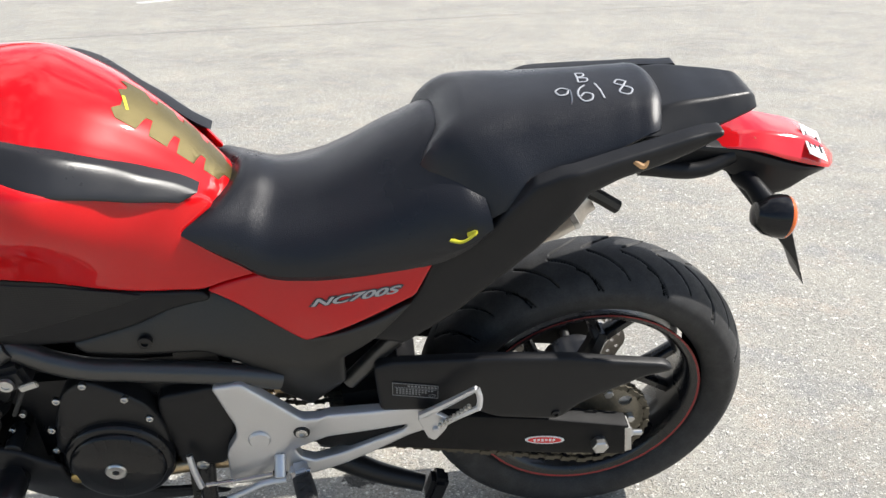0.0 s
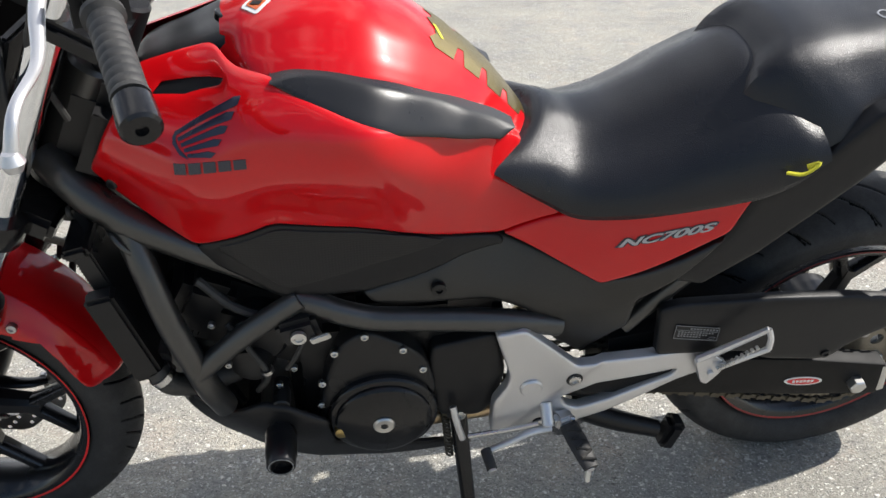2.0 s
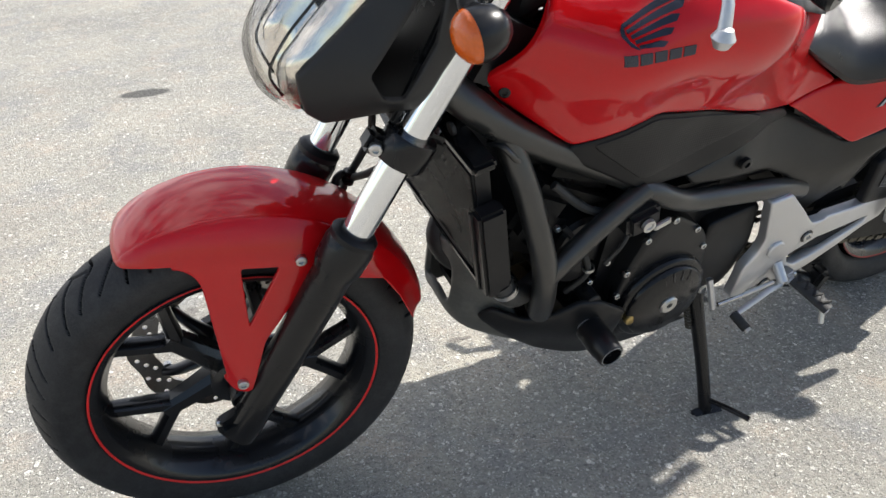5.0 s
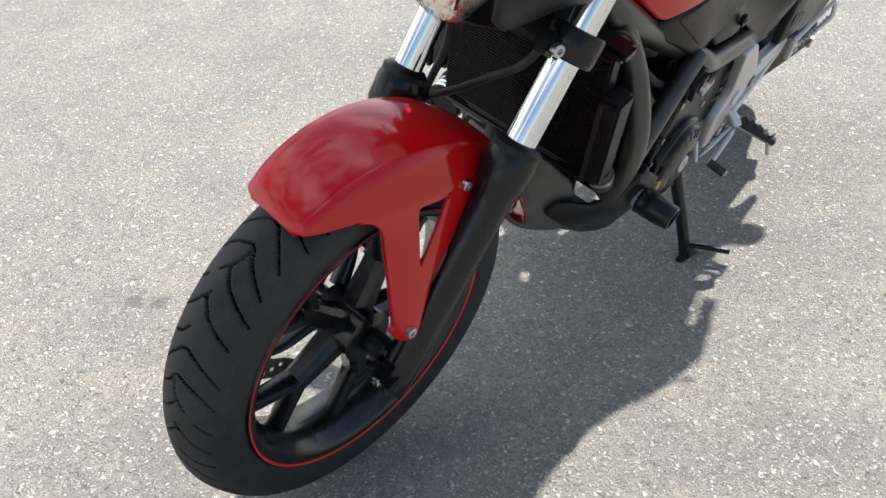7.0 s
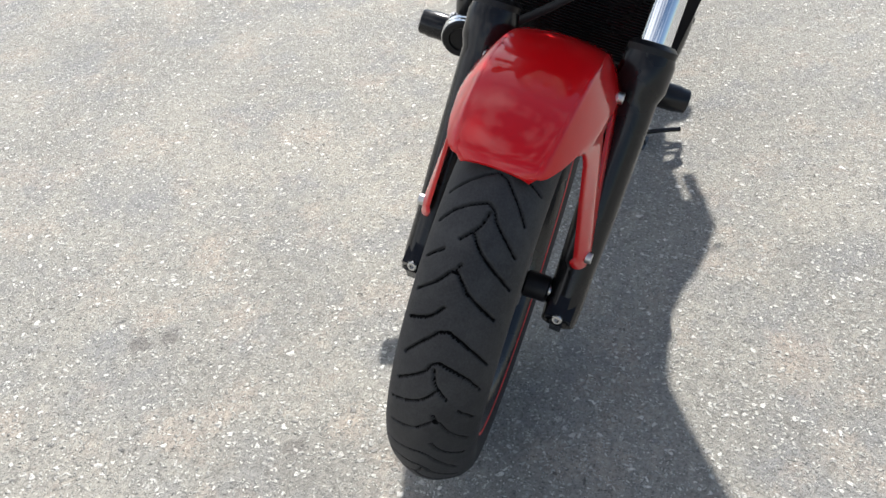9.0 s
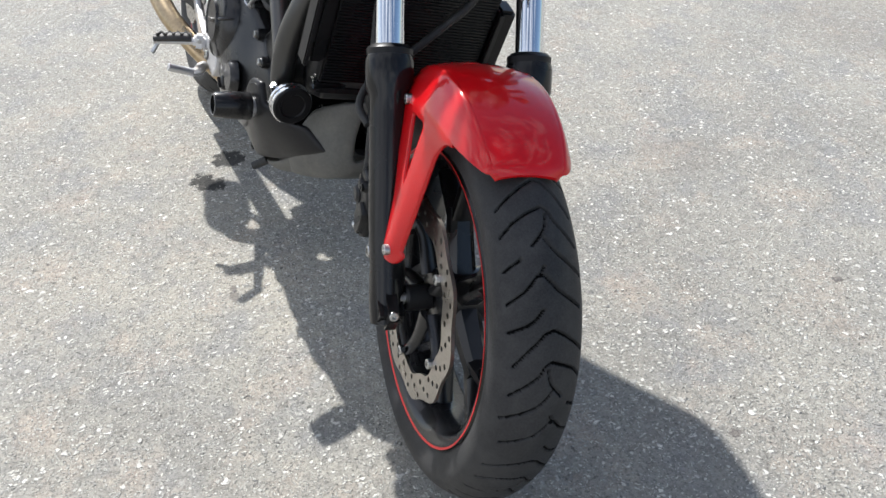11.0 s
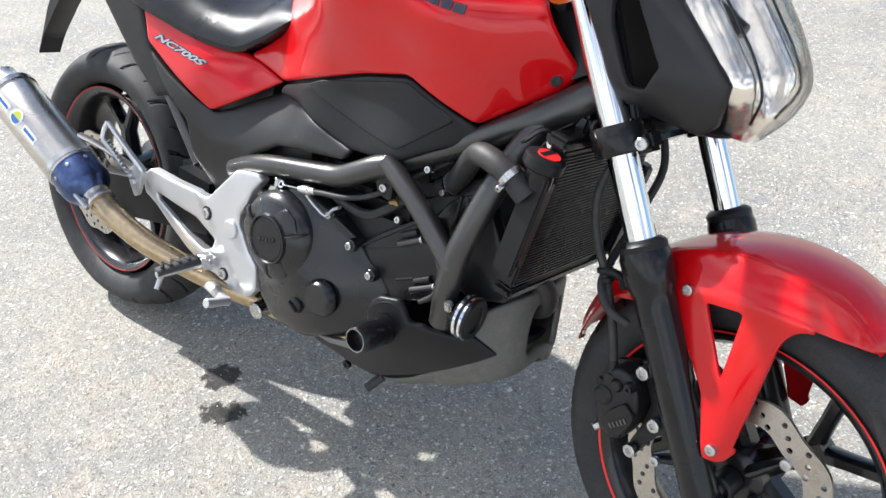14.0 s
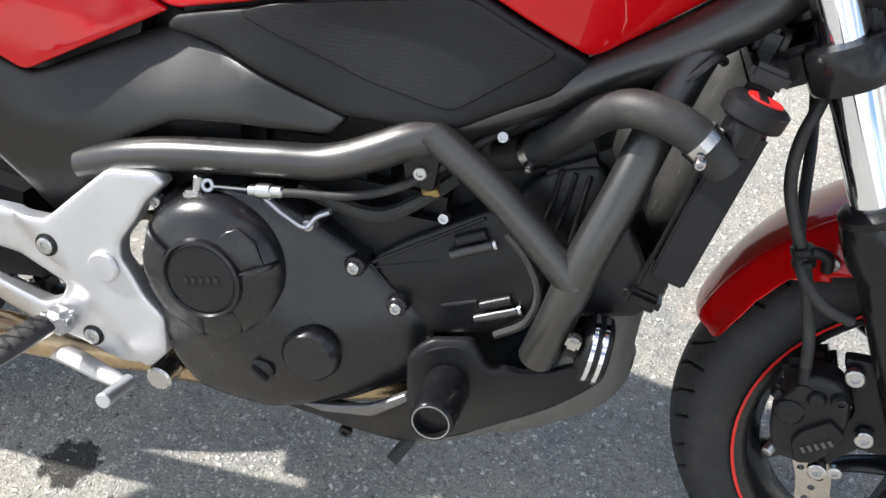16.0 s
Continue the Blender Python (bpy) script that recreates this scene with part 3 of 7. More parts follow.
BODY = surface([(1.17, 0.77, 0.082), (1.06, 0.85, 0.182), (1.0, 0.934, 0.13), (0.98, 0.927, 0.156), (0.942, 0.947, 0.147), (0.824, 0.905, 0.203), (1.07, 0.70, 0.13), (0.654, 0.655, 0.127), (0.667, 0.779, 0.128), (0.6, 0.80, 0.08), (0.742, 0.603, 0.157), (0.95, 0.62, 0.163), (0.855, 0.605, 0.154), (0.51, 0.589, 0.161), (0.487, 0.67, 0.165), (0.35, 0.70, 0.177), (0.317, 0.73, 0.174), (0.539, 0.42, 0.16), (1.17, 0.86, 0.11), (1.105, 0.926, 0.064), (1.06, 0.941, 0.064), (1.015, 0.954, 0.070), (0.72, 0.80, 0.155), (0.86, 0.953, 0.152), (0.78, 0.929, 0.137), (0.70, 0.880, 0.100), (0.637, 0.824, 0.092), (0.765, 0.874, 0.168), (0.66, 0.838, 0.118), (0.25, 0.84, 0.18), (0.95, 0.78, 0.172), (0.85, 0.70, 0.15)])

# ---- ground ----


def ground():
    bm = bmesh.new()
    for x0, x1 in ((-1500, 1500),):
        bm.faces.new([bm.verts.new(p) for p in ((x0, x0, 0), (x1, x0, 0), (x1, x1, 0), (x0, x1, 0))])
    me = bpy.data.meshes.new("ground")
    bm.to_mesh(me)
    bm.free()
    me.materials.append(ASPHALT)
    return tagged(new("ground", me), "bleached grey asphalt with pale stone chips and oil drops", "asphalt", kind="structure")


ground()


def stone_chips():
    """Small stones that stand a little proud of the asphalt round the bike."""
    rnd = random.Random(5)
    verts, faces = [], []
    for _ in range(13000):
        x, y = rnd.uniform(-1.6, 2.6), rnd.uniform(-2.2, 2.2)
        r, w = 0.0009 + 0.0026 * rnd.random() ** 2.2, rnd.uniform(0, math.tau)
        k, n = len(verts), 5
        for i in range(n):
            a = w + math.tau * i / n
            q = r * rnd.uniform(0.7, 1.2)
            verts.append((x + q * math.cos(a), y + 0.7 * q * math.sin(a), -0.0006))
        for i in range(n):
            a = w + math.tau * i / n
            q = r * rnd.uniform(0.35, 0.6)
            verts.append((x + q * math.cos(a), y + 0.7 * q * math.sin(a), 0.0004 + r * rnd.uniform(0.15, 0.3)))
        faces += [(k + i, k + (i + 1) % n, k + n + (i + 1) % n, k + n + i) for i in range(n)]
        faces.append(tuple(range(k + n, k + 2 * n)))
    me = bpy.data.meshes.new("stone_chips")
    me.from_pydata(verts, [], faces)
    me.materials.append(STONE)
    tagged(new("stone_chips", me), "loose pale stone chips bedded in the asphalt", "gravel", kind="stuff")


stone_chips()

# ---- wheels ----


def tyre_mesh(name, R, half, grooves, period):
    """A tyre with its tread grooves cut into the crown. grooves: lines of (degrees round, metres across) in one repeat."""
    na, nb = 1260, 120
    line = spline([(R * 0.715, -half * 0.70), (R * 0.735, -half * 0.82), (R * 0.80, -half * 1.0), (R * 0.875, -half * 1.02), (R * 0.925, -half * 0.86), (R * 0.972, -half * 0.52), (R, 0), (R * 0.972, half * 0.52), (R * 0.925, half * 0.86), (R * 0.875, half * 1.02), (R * 0.80, half * 1.0), (R * 0.735, half * 0.82), (R * 0.715, half * 0.70)], nb)
    arc = np.r_[0, np.cumsum(np.linalg.norm(np.diff(line, axis=0), axis=1))]
    arc -= arc[nb // 2]
    ang = np.arange(na) * 360.0 / na
    A, Q = np.meshgrid(ang % period, arc, indexing="ij")
    near = np.full(A.shape, 1.0)
    for g in (spline(line_, 10).tolist() for line_ in grooves):
        for (a0, q0), (a1, q1) in zip(g, g[1:]):
            for turn in (-period, 0, period):
                k = radians(R)
                p0, p1 = np.array(((a0 + turn) * k, q0)), np.array(((a1 + turn) * k, q1))
                d = p1 - p0
                t = np.clip(((A * k - p0[0]) * d[0] + (Q - p0[1]) * d[1]) / (d @ d), 0, 1)
                near = np.minimum(near, np.hypot(A * k - p0[0] - t * d[0], Q - p0[1] - t * d[1]))
    cut = 0.0055 * np.clip((0.0019 - near) / 0.0008, 0, 1)
    r = line[None, :, 0] - cut
    c, s = np.cos(np.radians(ang))[:, None], np.sin(np.radians(ang))[:, None]
    v = np.stack([r * c, np.broadcast_to(line[None, :, 1], r.shape), r * s], -1).reshape(-1, 3)
    i, j = np.meshgrid(np.arange(na), np.arange(nb), indexing="ij")
    w = nb + 1
    f = np.stack([i * w + j, i * w + j + 1, (i + 1) % na * w + j + 1, (i + 1) % na * w + j], -1).reshape(-1, 4)
    me = bpy.data.meshes.new(name)
    me.from_pydata(v.tolist(), [], f.tolist())
    me.polygons.foreach_set("use_smooth", [True] * len(f))
    # Groove faces take the second, darker material as painted-in shade.
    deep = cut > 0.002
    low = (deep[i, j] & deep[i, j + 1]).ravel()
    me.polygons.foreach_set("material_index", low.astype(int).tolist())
    return me


HALF_TREAD = [
    [(7.0, 0.054), (3.2, 0.026), (0.6, 0.0), (3.9, -0.020), (9.8, -0.046)],
    [(14.0, 0.054), (9.9, 0.026), (8.1, 0.002), (11.5, -0.0135), (17.4, -0.047)],
    [(9.8, -0.004), (14.0, 0.003), (17.0, 0.0175)],
    [(14.7, 0.0066), (19.0, -0.010), (24.5, -0.053)],
    [(22.6, 0.055), (20.0, 0.033)],
    [(30.6, 0.054), (27.4, 0.030), (23.8, 0.012), (27.8, -0.009), (32.0, -0.046)],
    [(22.2, 0.0075), (23.8, 0.012)],
    [(37.4, 0.053), (35.4, 0.029), (32.0, 0.0116)],
]
FRONT_TREAD = HALF_TREAD + [[(a + 36.0, -q) for a, q in g] for g in HALF_TREAD]
REAR_TREAD = [
    [(1, 0.008), (8, 0.030), (13, 0.058), (15, 0.082)],
    [(9, 0.040), (14, 0.062), (16.5, 0.084)],
    [(14, 0.003), (20, 0.026), (24.5, 0.052), (26, 0.066)],
    [(13, -0.008), (20, -0.030), (25, -0.058), (27, -0.082)],
    [(21, -0.040), (26, -0.062), (28.5, -0.084)],
    [(2, -0.003), (8, -0.026), (12.5, -0.052), (14, -0.066)],
]


def cast_wheel(name, label, hub_half, h, spokes, offset, hub_r=0.042):
    """A cast wheel: rim with a dropped middle, hub and forked spokes."""
    rim = part(name, turned([(0.211, -h), (0.2155, -h - 0.001), (0.218, -h + 0.003), (0.212, -h + 0.011), (0.205, -h + 0.02), (0.196, -h * 0.4), (0.196, h * 0.4), (0.205, h - 0.02), (0.212, h - 0.011), (0.218, h - 0.003), (0.2155, h + 0.001), (0.211, h), (0.205, h - 0.003), (0.199, h - 0.010), (0.195, h - 0.022), (0.187, h * 0.35), (0.187, -h * 0.35), (0.195, -h + 0.022), (0.199, -h + 0.010), (0.205, -h + 0.003)], seg=96, closed=True), RIM, label=label)
    part("hub", turned([(0.018, -hub_half), (hub_r * 0.8, -hub_half), (hub_r, -hub_half + 0.006), (hub_r * 0.92, 0), (hub_r, hub_half - 0.006), (hub_r * 0.8, hub_half), (0.018, hub_half)], seg=32), RIM, rim)

    def arm(p, q, wp, wq, tp, tq):
        d = Vector(q) - Vector(p)
        a = Vector((-d.z, 0, d.x)).normalized()
        bm = bmesh.new()
        loops = []
        for pt, w, t in ((p, wp, tp), ((Vector(p) + Vector(q)) / 2, (wp + wq) * 0.46, (tp + tq) / 2), (q, wq, tq)):
            o = Vector(pt)
            loops.append([bm.verts.new(o + a * sx * w + Vector((0, sy * t, 0))) for sx, sy in ((-1, -0.55), (-0.55, -1), (0.55, -1), (1, -0.55), (1, 0.55), (0.55, 1), (-0.55, 1), (-1, 0.55))])
        for lo, up in zip(loops, loops[1:]):
            for i in range(8):
                bm.faces.new((lo[i], lo[(i + 1) % 8], up[(i + 1) % 8], up[i]))
        bm.faces.new(loops[0])
        bm.faces.new(loops[-1])
        return bm

    def at(r, deg):
        return (r * math.cos(radians(deg)), 0, r * math.sin(radians(deg)))

    for k in range(spokes):
        w = 360.0 * k / spokes + offset
        bms = [arm(at(0.03, w), at(0.128, w), 0.021, 0.0150, 0.022, 0.016)]
        for s in (-1, 1):
            bms.append(arm(at(0.112, w + s * 2.0), at(0.194, w + s * 17), 0.0115, 0.0105, 0.0155, 0.013))
        part("spoke", merge(*bms), RIM, rim)
    return rim


def ring_plate(r0, r1, waves, wave, y, thick, hole_rows, slots=0):
    """A flat drilled disc with a waved edge, round the y axis."""
    def circle(r, m, amp=0.0, k=0, cx=0.0, cz=0.0):
        return [(cx + (r + amp * math.cos(k * w)) * math.cos(w), cz + (r + amp * math.cos(k * w)) * math.sin(w)) for w in (math.tau * i / m for i in range(m))]

    holes = [circle(r0, 80, wave * 0.8, waves)]
    for r, m, off, hr in hole_rows:
        for i in range(m):
            w = math.tau * (i + off) / m
            holes.append(circle(hr, 8, cx=r * math.cos(w), cz=r * math.sin(w)))
    return sheet(circle(r1, 160, wave, waves), y + thick / 2, thick, 1, holes, step=0.03, lip=0.0)


def front_wheel():
    SHIFT[0] = STEERED @ Matrix.Translation((1.524, -0.005, 0.2915)) @ Matrix.Rotation(radians(2.8), 4, "Z")
    rim = cast_wheel("front_wheel", "black cast front wheel with forked spokes", 0.045, 0.051, 5, 43)
    spin = Matrix.Rotation(radians(-63.0), 4, "Y")
    keep = SHIFT[0]
    SHIFT[0] = keep @ spin @ Matrix.Rotation(math.pi, 4, "X") @ Matrix.Rotation(math.pi, 4, "Z") @ Matrix.Rotation(math.pi, 4, "Z")
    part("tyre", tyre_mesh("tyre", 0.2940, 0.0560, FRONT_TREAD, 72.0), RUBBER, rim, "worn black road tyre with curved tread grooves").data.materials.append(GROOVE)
    SHIFT[0] = keep
    for s in (1, -1):
        part("rim_stripe", turned([(0.2140, s * 0.0509), (0.2172, s * 0.0521), (0.2174, s * 0.0530), (0.2154, s * 0.0527), (0.2138, s * 0.0516)], seg=96, closed=True), STRIPE, rim, "thin red rim stripe")
    disc = part("brake_disc", ring_plate(0.112, 0.150, 10, 0.004, -0.066, 0.005, [(0.121, 20, 0, 0.0042), (0.131, 20, 0.33, 0.0042), (0.141, 20, 0.66, 0.0042)]), DISC, rim, "drilled wave-edged steel brake disc")
    for k in range(5):
        w = math.tau * (k + 0.653) / 5
        c = (0.100 * math.cos(w), -0.056, 0.100 * math.sin(w))
        part("disc_carrier_arm", tube([(0.035 * math.cos(w), -0.044, 0.035 * math.sin(w)), c, (0.113 * math.cos(w), -0.064, 0.113 * math.sin(w))], [0.016, 0.011, 0.010], 10, flat=0.6), RIM, rim)
        part("disc_bolt", bolt((0.106 * math.cos(w), -0.071, 0.106 * math.sin(w)), (0, -1, 0), 0.0075, 0.004), STEEL, rim)
    part("axle", rod((0, -0.112, 0), (0, 0.118, 0), 0.009), STEEL, rim)
    part("axle_spacer", rod((0, 0.045, 0), (0, 0.08, 0), 0.019), ENGINE, rim)
    part("axle_spacer", rod((0, -0.045, 0), (0, -0.085, 0), 0.019), ENGINE, rim)
    SHIFT[0] = Matrix.Identity(4)


front_wheel()


def rear_wheel():
    SHIFT[0] = Matrix.Translation((0, 0, 0.305))
    rim = cast_wheel("rear_wheel", "black cast rear wheel with forked spokes", 0.062, 0.066, 5, 32, 0.06)
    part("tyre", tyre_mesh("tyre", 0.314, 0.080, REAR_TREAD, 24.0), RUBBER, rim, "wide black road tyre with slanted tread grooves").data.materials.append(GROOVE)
    for s in (1, -1):
        part("rim_stripe", turned([(0.2148, s * 0.0660), (0.2180, s * 0.0672), (0.2182, s * 0.0682), (0.2160, s * 0.0677), (0.2146, s * 0.0668)], seg=96, closed=True), SHADESTRIPE, rim, "thin red rim stripe")
    part("brake_disc", ring_plate(0.085, 0.118, 10, 0.003, -0.098, 0.005, [(0.094, 20, 0, 0.004), (0.107, 20, 0.5, 0.004)]), DISC, rim, "drilled steel rear brake disc")
    teeth = [(0.098 + (0.005 if i % 2 else 0.0)) for i in range(86)]
    outline = [(r * math.cos(math.tau * i / 86), r * math.sin(math.tau * i / 86)) for i, r in enumerate(teeth)]
    holes = [[(0.072 * math.cos(w) + 0.013 * math.cos(v), 0.072 * math.sin(w) + 0.013 * math.sin(v)) for v in (math.tau * j / 10 for j in range(10))] for w in (math.tau * k / 5 for k in range(5))]
    part("sprocket", sheet(outline, 0.108, 0.006, 1, holes, step=0.03, lip=0), SPROCKET, rim, "greasy steel rear sprocket")
    part("cush_hub", turned([(0.03, 0.06), (0.085, 0.06), (0.088, 0.075), (0.075, 0.1), (0.03, 0.1)], seg=40), CAST, rim, "bare aluminium sprocket hub")
    for k in range(5):
        w = math.tau * (k + 0.5) / 5
        part("sprocket_nut", rod((0.072 * math.cos(w), 0.100, 0.072 * math.sin(w)), (0.072 * math.cos(w), 0.118, 0.072 * math.sin(w)), 0.009, seg=6), STEEL, rim)
    part("axle", rod((0, -0.17, 0), (0, 0.168, 0), 0.010), STEEL, rim)
    part("axle_nut", rod((0, 0.160, 0), (0, 0.180, 0), 0.015, seg=6), STEEL, rim, "steel hexagon axle nut")
    SHIFT[0] = Matrix.Identity(4)


rear_wheel()


def chain():
    """A roller chain round the sprockets, as one run of links."""
    a, b, ra, rb = Vector((0.0, 0, 0.305)), Vector((0.60, 0, 0.375)), 0.100, 0.038
    line = []
    tilt = math.atan2(b.z - a.z, b.x - a.x)
    for k in range(25):
        w = tilt + math.pi / 2 + math.pi * k / 24
        line.append(a + ra * Vector((math.cos(w), 0, math.sin(w))))
    for k in range(13):
        w = tilt - math.pi / 2 + math.pi * k / 12
        line.append(b + rb * Vector((math.cos(w), 0, math.sin(w))))
    line.append(line[0])
    pts = np.array([tuple(p) for p in line])
    t = np.r_[0, np.cumsum(np.linalg.norm(np.diff(pts, axis=0), axis=1))]
    verts, faces = [], []
    n = int(t[-1] / 0.0159)
    for k in range(n):
        u = t[-1] * (k + 0.5) / n
        c = np.array([np.interp(u, t, pts[:, i]) for i in range(3)])
        d = np.array([np.interp(min(u + 0.004, t[-1]), t, pts[:, i]) - np.interp(u - 0.004, t, pts[:, i]) for i in range(3)])
        d /= np.linalg.norm(d)
        up = np.array((-d[2], 0, d[0]))
        for s in (-1, 1):
            y = s * (0.0095 if k % 2 else 0.0065)
            o = len(verts)
            for yy in (y - 0.0012, y + 0.0012):
                for q, h in ((-0.0105, 0.0), (-0.008, 0.0062), (-0.002, 0.0045), (0.002, 0.0045), (0.008, 0.0062), (0.0105, 0.0), (0.008, -0.0062), (0.002, -0.0045), (-0.002, -0.0045), (-0.008, -0.0062)):
                    p = c + d * q + up * h
                    verts.append((p[0], 0.113 + yy, p[2]))
            faces.append(tuple(range(o, o + 10)))
            faces.append(tuple(range(o + 19, o + 9, -1)))
            faces += [(o + i, o + (i + 1) % 10, o + 10 + (i + 1) % 10, o + 10 + i) for i in range(10)]
    me = bpy.data.meshes.new("drive_chain")
    me.from_pydata(verts, [], faces)
    part("drive_chain", me, CHAIN, label="oily roller drive chain")


chain()

# ---- front fork, mudguard and lamp, which turn with the steering ----
FORK = Vector((-0.443, 0, 0.8965))
FOOT = Vector((1.520, 0, 0.280))


def fork():
    SHIFT[0] = STEERED @ Matrix.Translation((0, -0.006, 0))
    for s in (1, -1):
        y = s * 0.106
        d = FORK
        leg = part("fork_slider", turned([(0.014, -0.035), (0.024, -0.030), (0.026, 0.0), (0.0255, 0.05), (0.0275, 0.12), (0.0285, 0.27), (0.0285, 0.29), (0.034, 0.305), (0.035, 0.338), (0.032, 0.350), (0.022, 0.352)], FOOT + Vector((0, y, 0)), d, 32), GLOSSBLACK, label="black fork slider")
        part("fork_tube", rod(FOOT + d * 0.345 + Vector((0, y, 0)), FOOT + d * 0.86 + Vector((0, y, 0)), 0.0208, seg=32), CHROME, label="polished chrome fork tube")
        part("dust_seal", turned([(0.0215, 0), (0.0325, 0), (0.0330, 0.008), (0.027, 0.014), (0.0215, 0.015)], FOOT + d * 0.348 + Vector((0, y, 0)), d, 32), PLASTIC, leg)
        part("axle_clamp", block(FOOT + Vector((0.012, y, 0.0)), (0.062, 0.036, 0.046), (0, 30, 0), 0.01), GLOSSBLACK, leg)
        part("axle_bolt", bolt(FOOT + Vector((0, y + s * 0.018, 0)), (0, s, 0), 0.011, 0.005), STEEL, leg)
        part("pinch_bolt", bolt(FOOT + Vector((0.040, y, 0.004)), (1, 0, 0.2), 0.007, 0.006), STEEL, leg)
        part("fork_clamp", turned([(0.021, 0), (0.033, 0), (0.035, 0.004), (0.035, 0.036), (0.033, 0.04), (0.021, 0.04)], FOOT + d * 0.476 + Vector((0, y, 0)), d, 28), GLOSSBLACK, leg)
        part("clamp_lug", block(FOOT + d * 0.496 + Vector((0.036, y - s * 0.012, 0.006)), (0.03, 0.03, 0.030), (0, -30, 0), 0.006), GLOSSBLACK, leg)
        part("clamp_bolt", bolt(FOOT + d * 0.496 + Vector((0.040, y + s * 0.006, 0.006)), (0.25, s, 0.1), 0.0085, 0.006), STEEL, leg)
    bar = Vector((0, 0.09, 0))
    c = FOOT + FORK * 0.496
    part("lower_yoke", block(c + Vector((-0.028, 0, -0.01)), (0.07, 0.19, 0.036), (0, -29.5, 0), 0.008), GLOSSBLACK)
    c = FOOT + FORK * 0.80
    part("upper_yoke", block(c + Vector((-0.028, 0, -0.01)), (0.085, 0.27, 0.026), (0, -29.5, 0), 0.01), GLOSSBLACK)
    part("steering_stem", rod(FOOT + FORK * 0.47 + Vector((-0.05, 0, -0.025)), FOOT + FORK * 0.82 + Vector((-0.05, 0, -0.025)), 0.026), ENGINE)
    # brake caliper behind the right leg
    cal = part("brake_caliper", sheet(soft([(1.336, 0.350), (1.340, 0.378), (1.353, 0.408), (1.366, 0.418), (1.390, 0.415), (1.407, 0.387), (1.409, 0.355), (1.398, 0.328), (1.386, 0.304), (1.352, 0.305), (1.342, 0.326)], 0.010), 0.124, 0.026, -1, (), 0.010, 0.010), ENGINE, label="black two-piston brake caliper")
    part("caliper_bridge", block((1.372, -0.075, 0.365), (0.050, 0.028, 0.095), (0, -22, 0), 0.01), ENGINE, cal)
    part("caliper_half", block((1.376, -0.048, 0.362), (0.05, 0.026, 0.09), (0, -22, 0), 0.01), ENGINE, cal)
    part("caliper_face", sheet(soft([(1.362, 0.334), (1.367, 0.350), (1.391, 0.374), (1.409, 0.361), (1.406, 0.346), (1.390, 0.315), (1.373, 0.309)], 0.005), 0.1300, 0.010, -1, (), 0.012, 0.003), ENGINE, cal)
    for x, z, r in ((1.352, 0.366, 0.015), (1.372, 0.392, 0.010), (1.392, 0.398, 0.009)):
        part("piston_boss", turned([(0.0, 0.006), (r * 0.7, 0.006), (r, 0.002), (r, -0.012)], (x, -0.1235, z), (0, -1, 0), 20), ENGINE, cal)
    part("boss_screw", bolt((1.394, -0.129, 0.398), (0, -1, 0), 0.006, 0.003), GLOSSBLACK, cal)
    part("bleed_nipple", rod((1.344, -0.112, 0.372), (1.332, -0.114, 0.380), 0.0062, seg=6), ENGINE, cal)
    part("pad_pin", rod((1.350, -0.114, 0.312), (1.344, -0.124, 0.306), 0.006), STEEL, cal)
    part("banjo", merge(turned([(0.0, 0.006), (0.009, 0.005), (0.010, 0.0), (0.010, -0.008)], (1.358, -0.120, 0.394), (0, -1, 0), 18), rod((1.357, -0.118, 0.396), (1.353, -0.114, 0.420), 0.0062)), ENGINE, cal)
    part("caliper_mount", sheet(soft([(1.385, 0.432), (1.412, 0.436), (1.452, 0.420), (1.490, 0.372), (1.498, 0.330), (1.436, 0.334), (1.416, 0.306), (1.402, 0.280), (1.388, 0.292), (1.404, 0.330), (1.414, 0.372)], 0.008), 0.098, 0.012, -1, step=0.03, lip=0.003), ENGINE, cal)
    for p in ((1.400, -0.108, 0.420), (1.430, -0.106, 0.350), (1.400, -0.106, 0.291)):
        part("caliper_bolt", bolt(p, (0, -1, 0), 0.0100, 0.006), STEEL, cal)
    for k in range(5):
        part("caliper_print", block((1.376 + 0.0055 * k, -0.1312, 0.330 + 0.0046 * k), (0.0036, 0.001, 0.008), (0, -40, 0), 0.0003), OLIVE, cal)
    part("brake_hose", tube([(1.353, -0.114, 0.418), (1.348, -0.114, 0.445), (1.334, -0.112, 0.491), (1.316, -0.112, 0.540), (1.301, -0.112, 0.568), (1.286, -0.110, 0.605), (1.283, -0.108, 0.651), (1.290, -0.100, 0.685), (1.285, -0.075, 0.745), (1.25, -0.05, 0.82)], 0.0062, 10, n=60), GRIP, label="black rubber brake hose")
    part("hose_guide", tube([(1.342, -0.100, 0.524), (1.338, -0.106, 0.540), (1.326, -0.112, 0.545), (1.314, -0.113, 0.540)], 0.0062, 10), PLASTIC)
    for z0, z1 in ((0.528, 0.535), (0.541, 0.548)):
        part("hose_collar", rod((1.316 - (z0 - 0.54) * 0.35, -0.112, z0), (1.316 - (z1 - 0.54) * 0.35, -0.112, z1), 0.0115), PLASTIC)
    SHIFT[0] = Matrix.Identity(4)


fork()


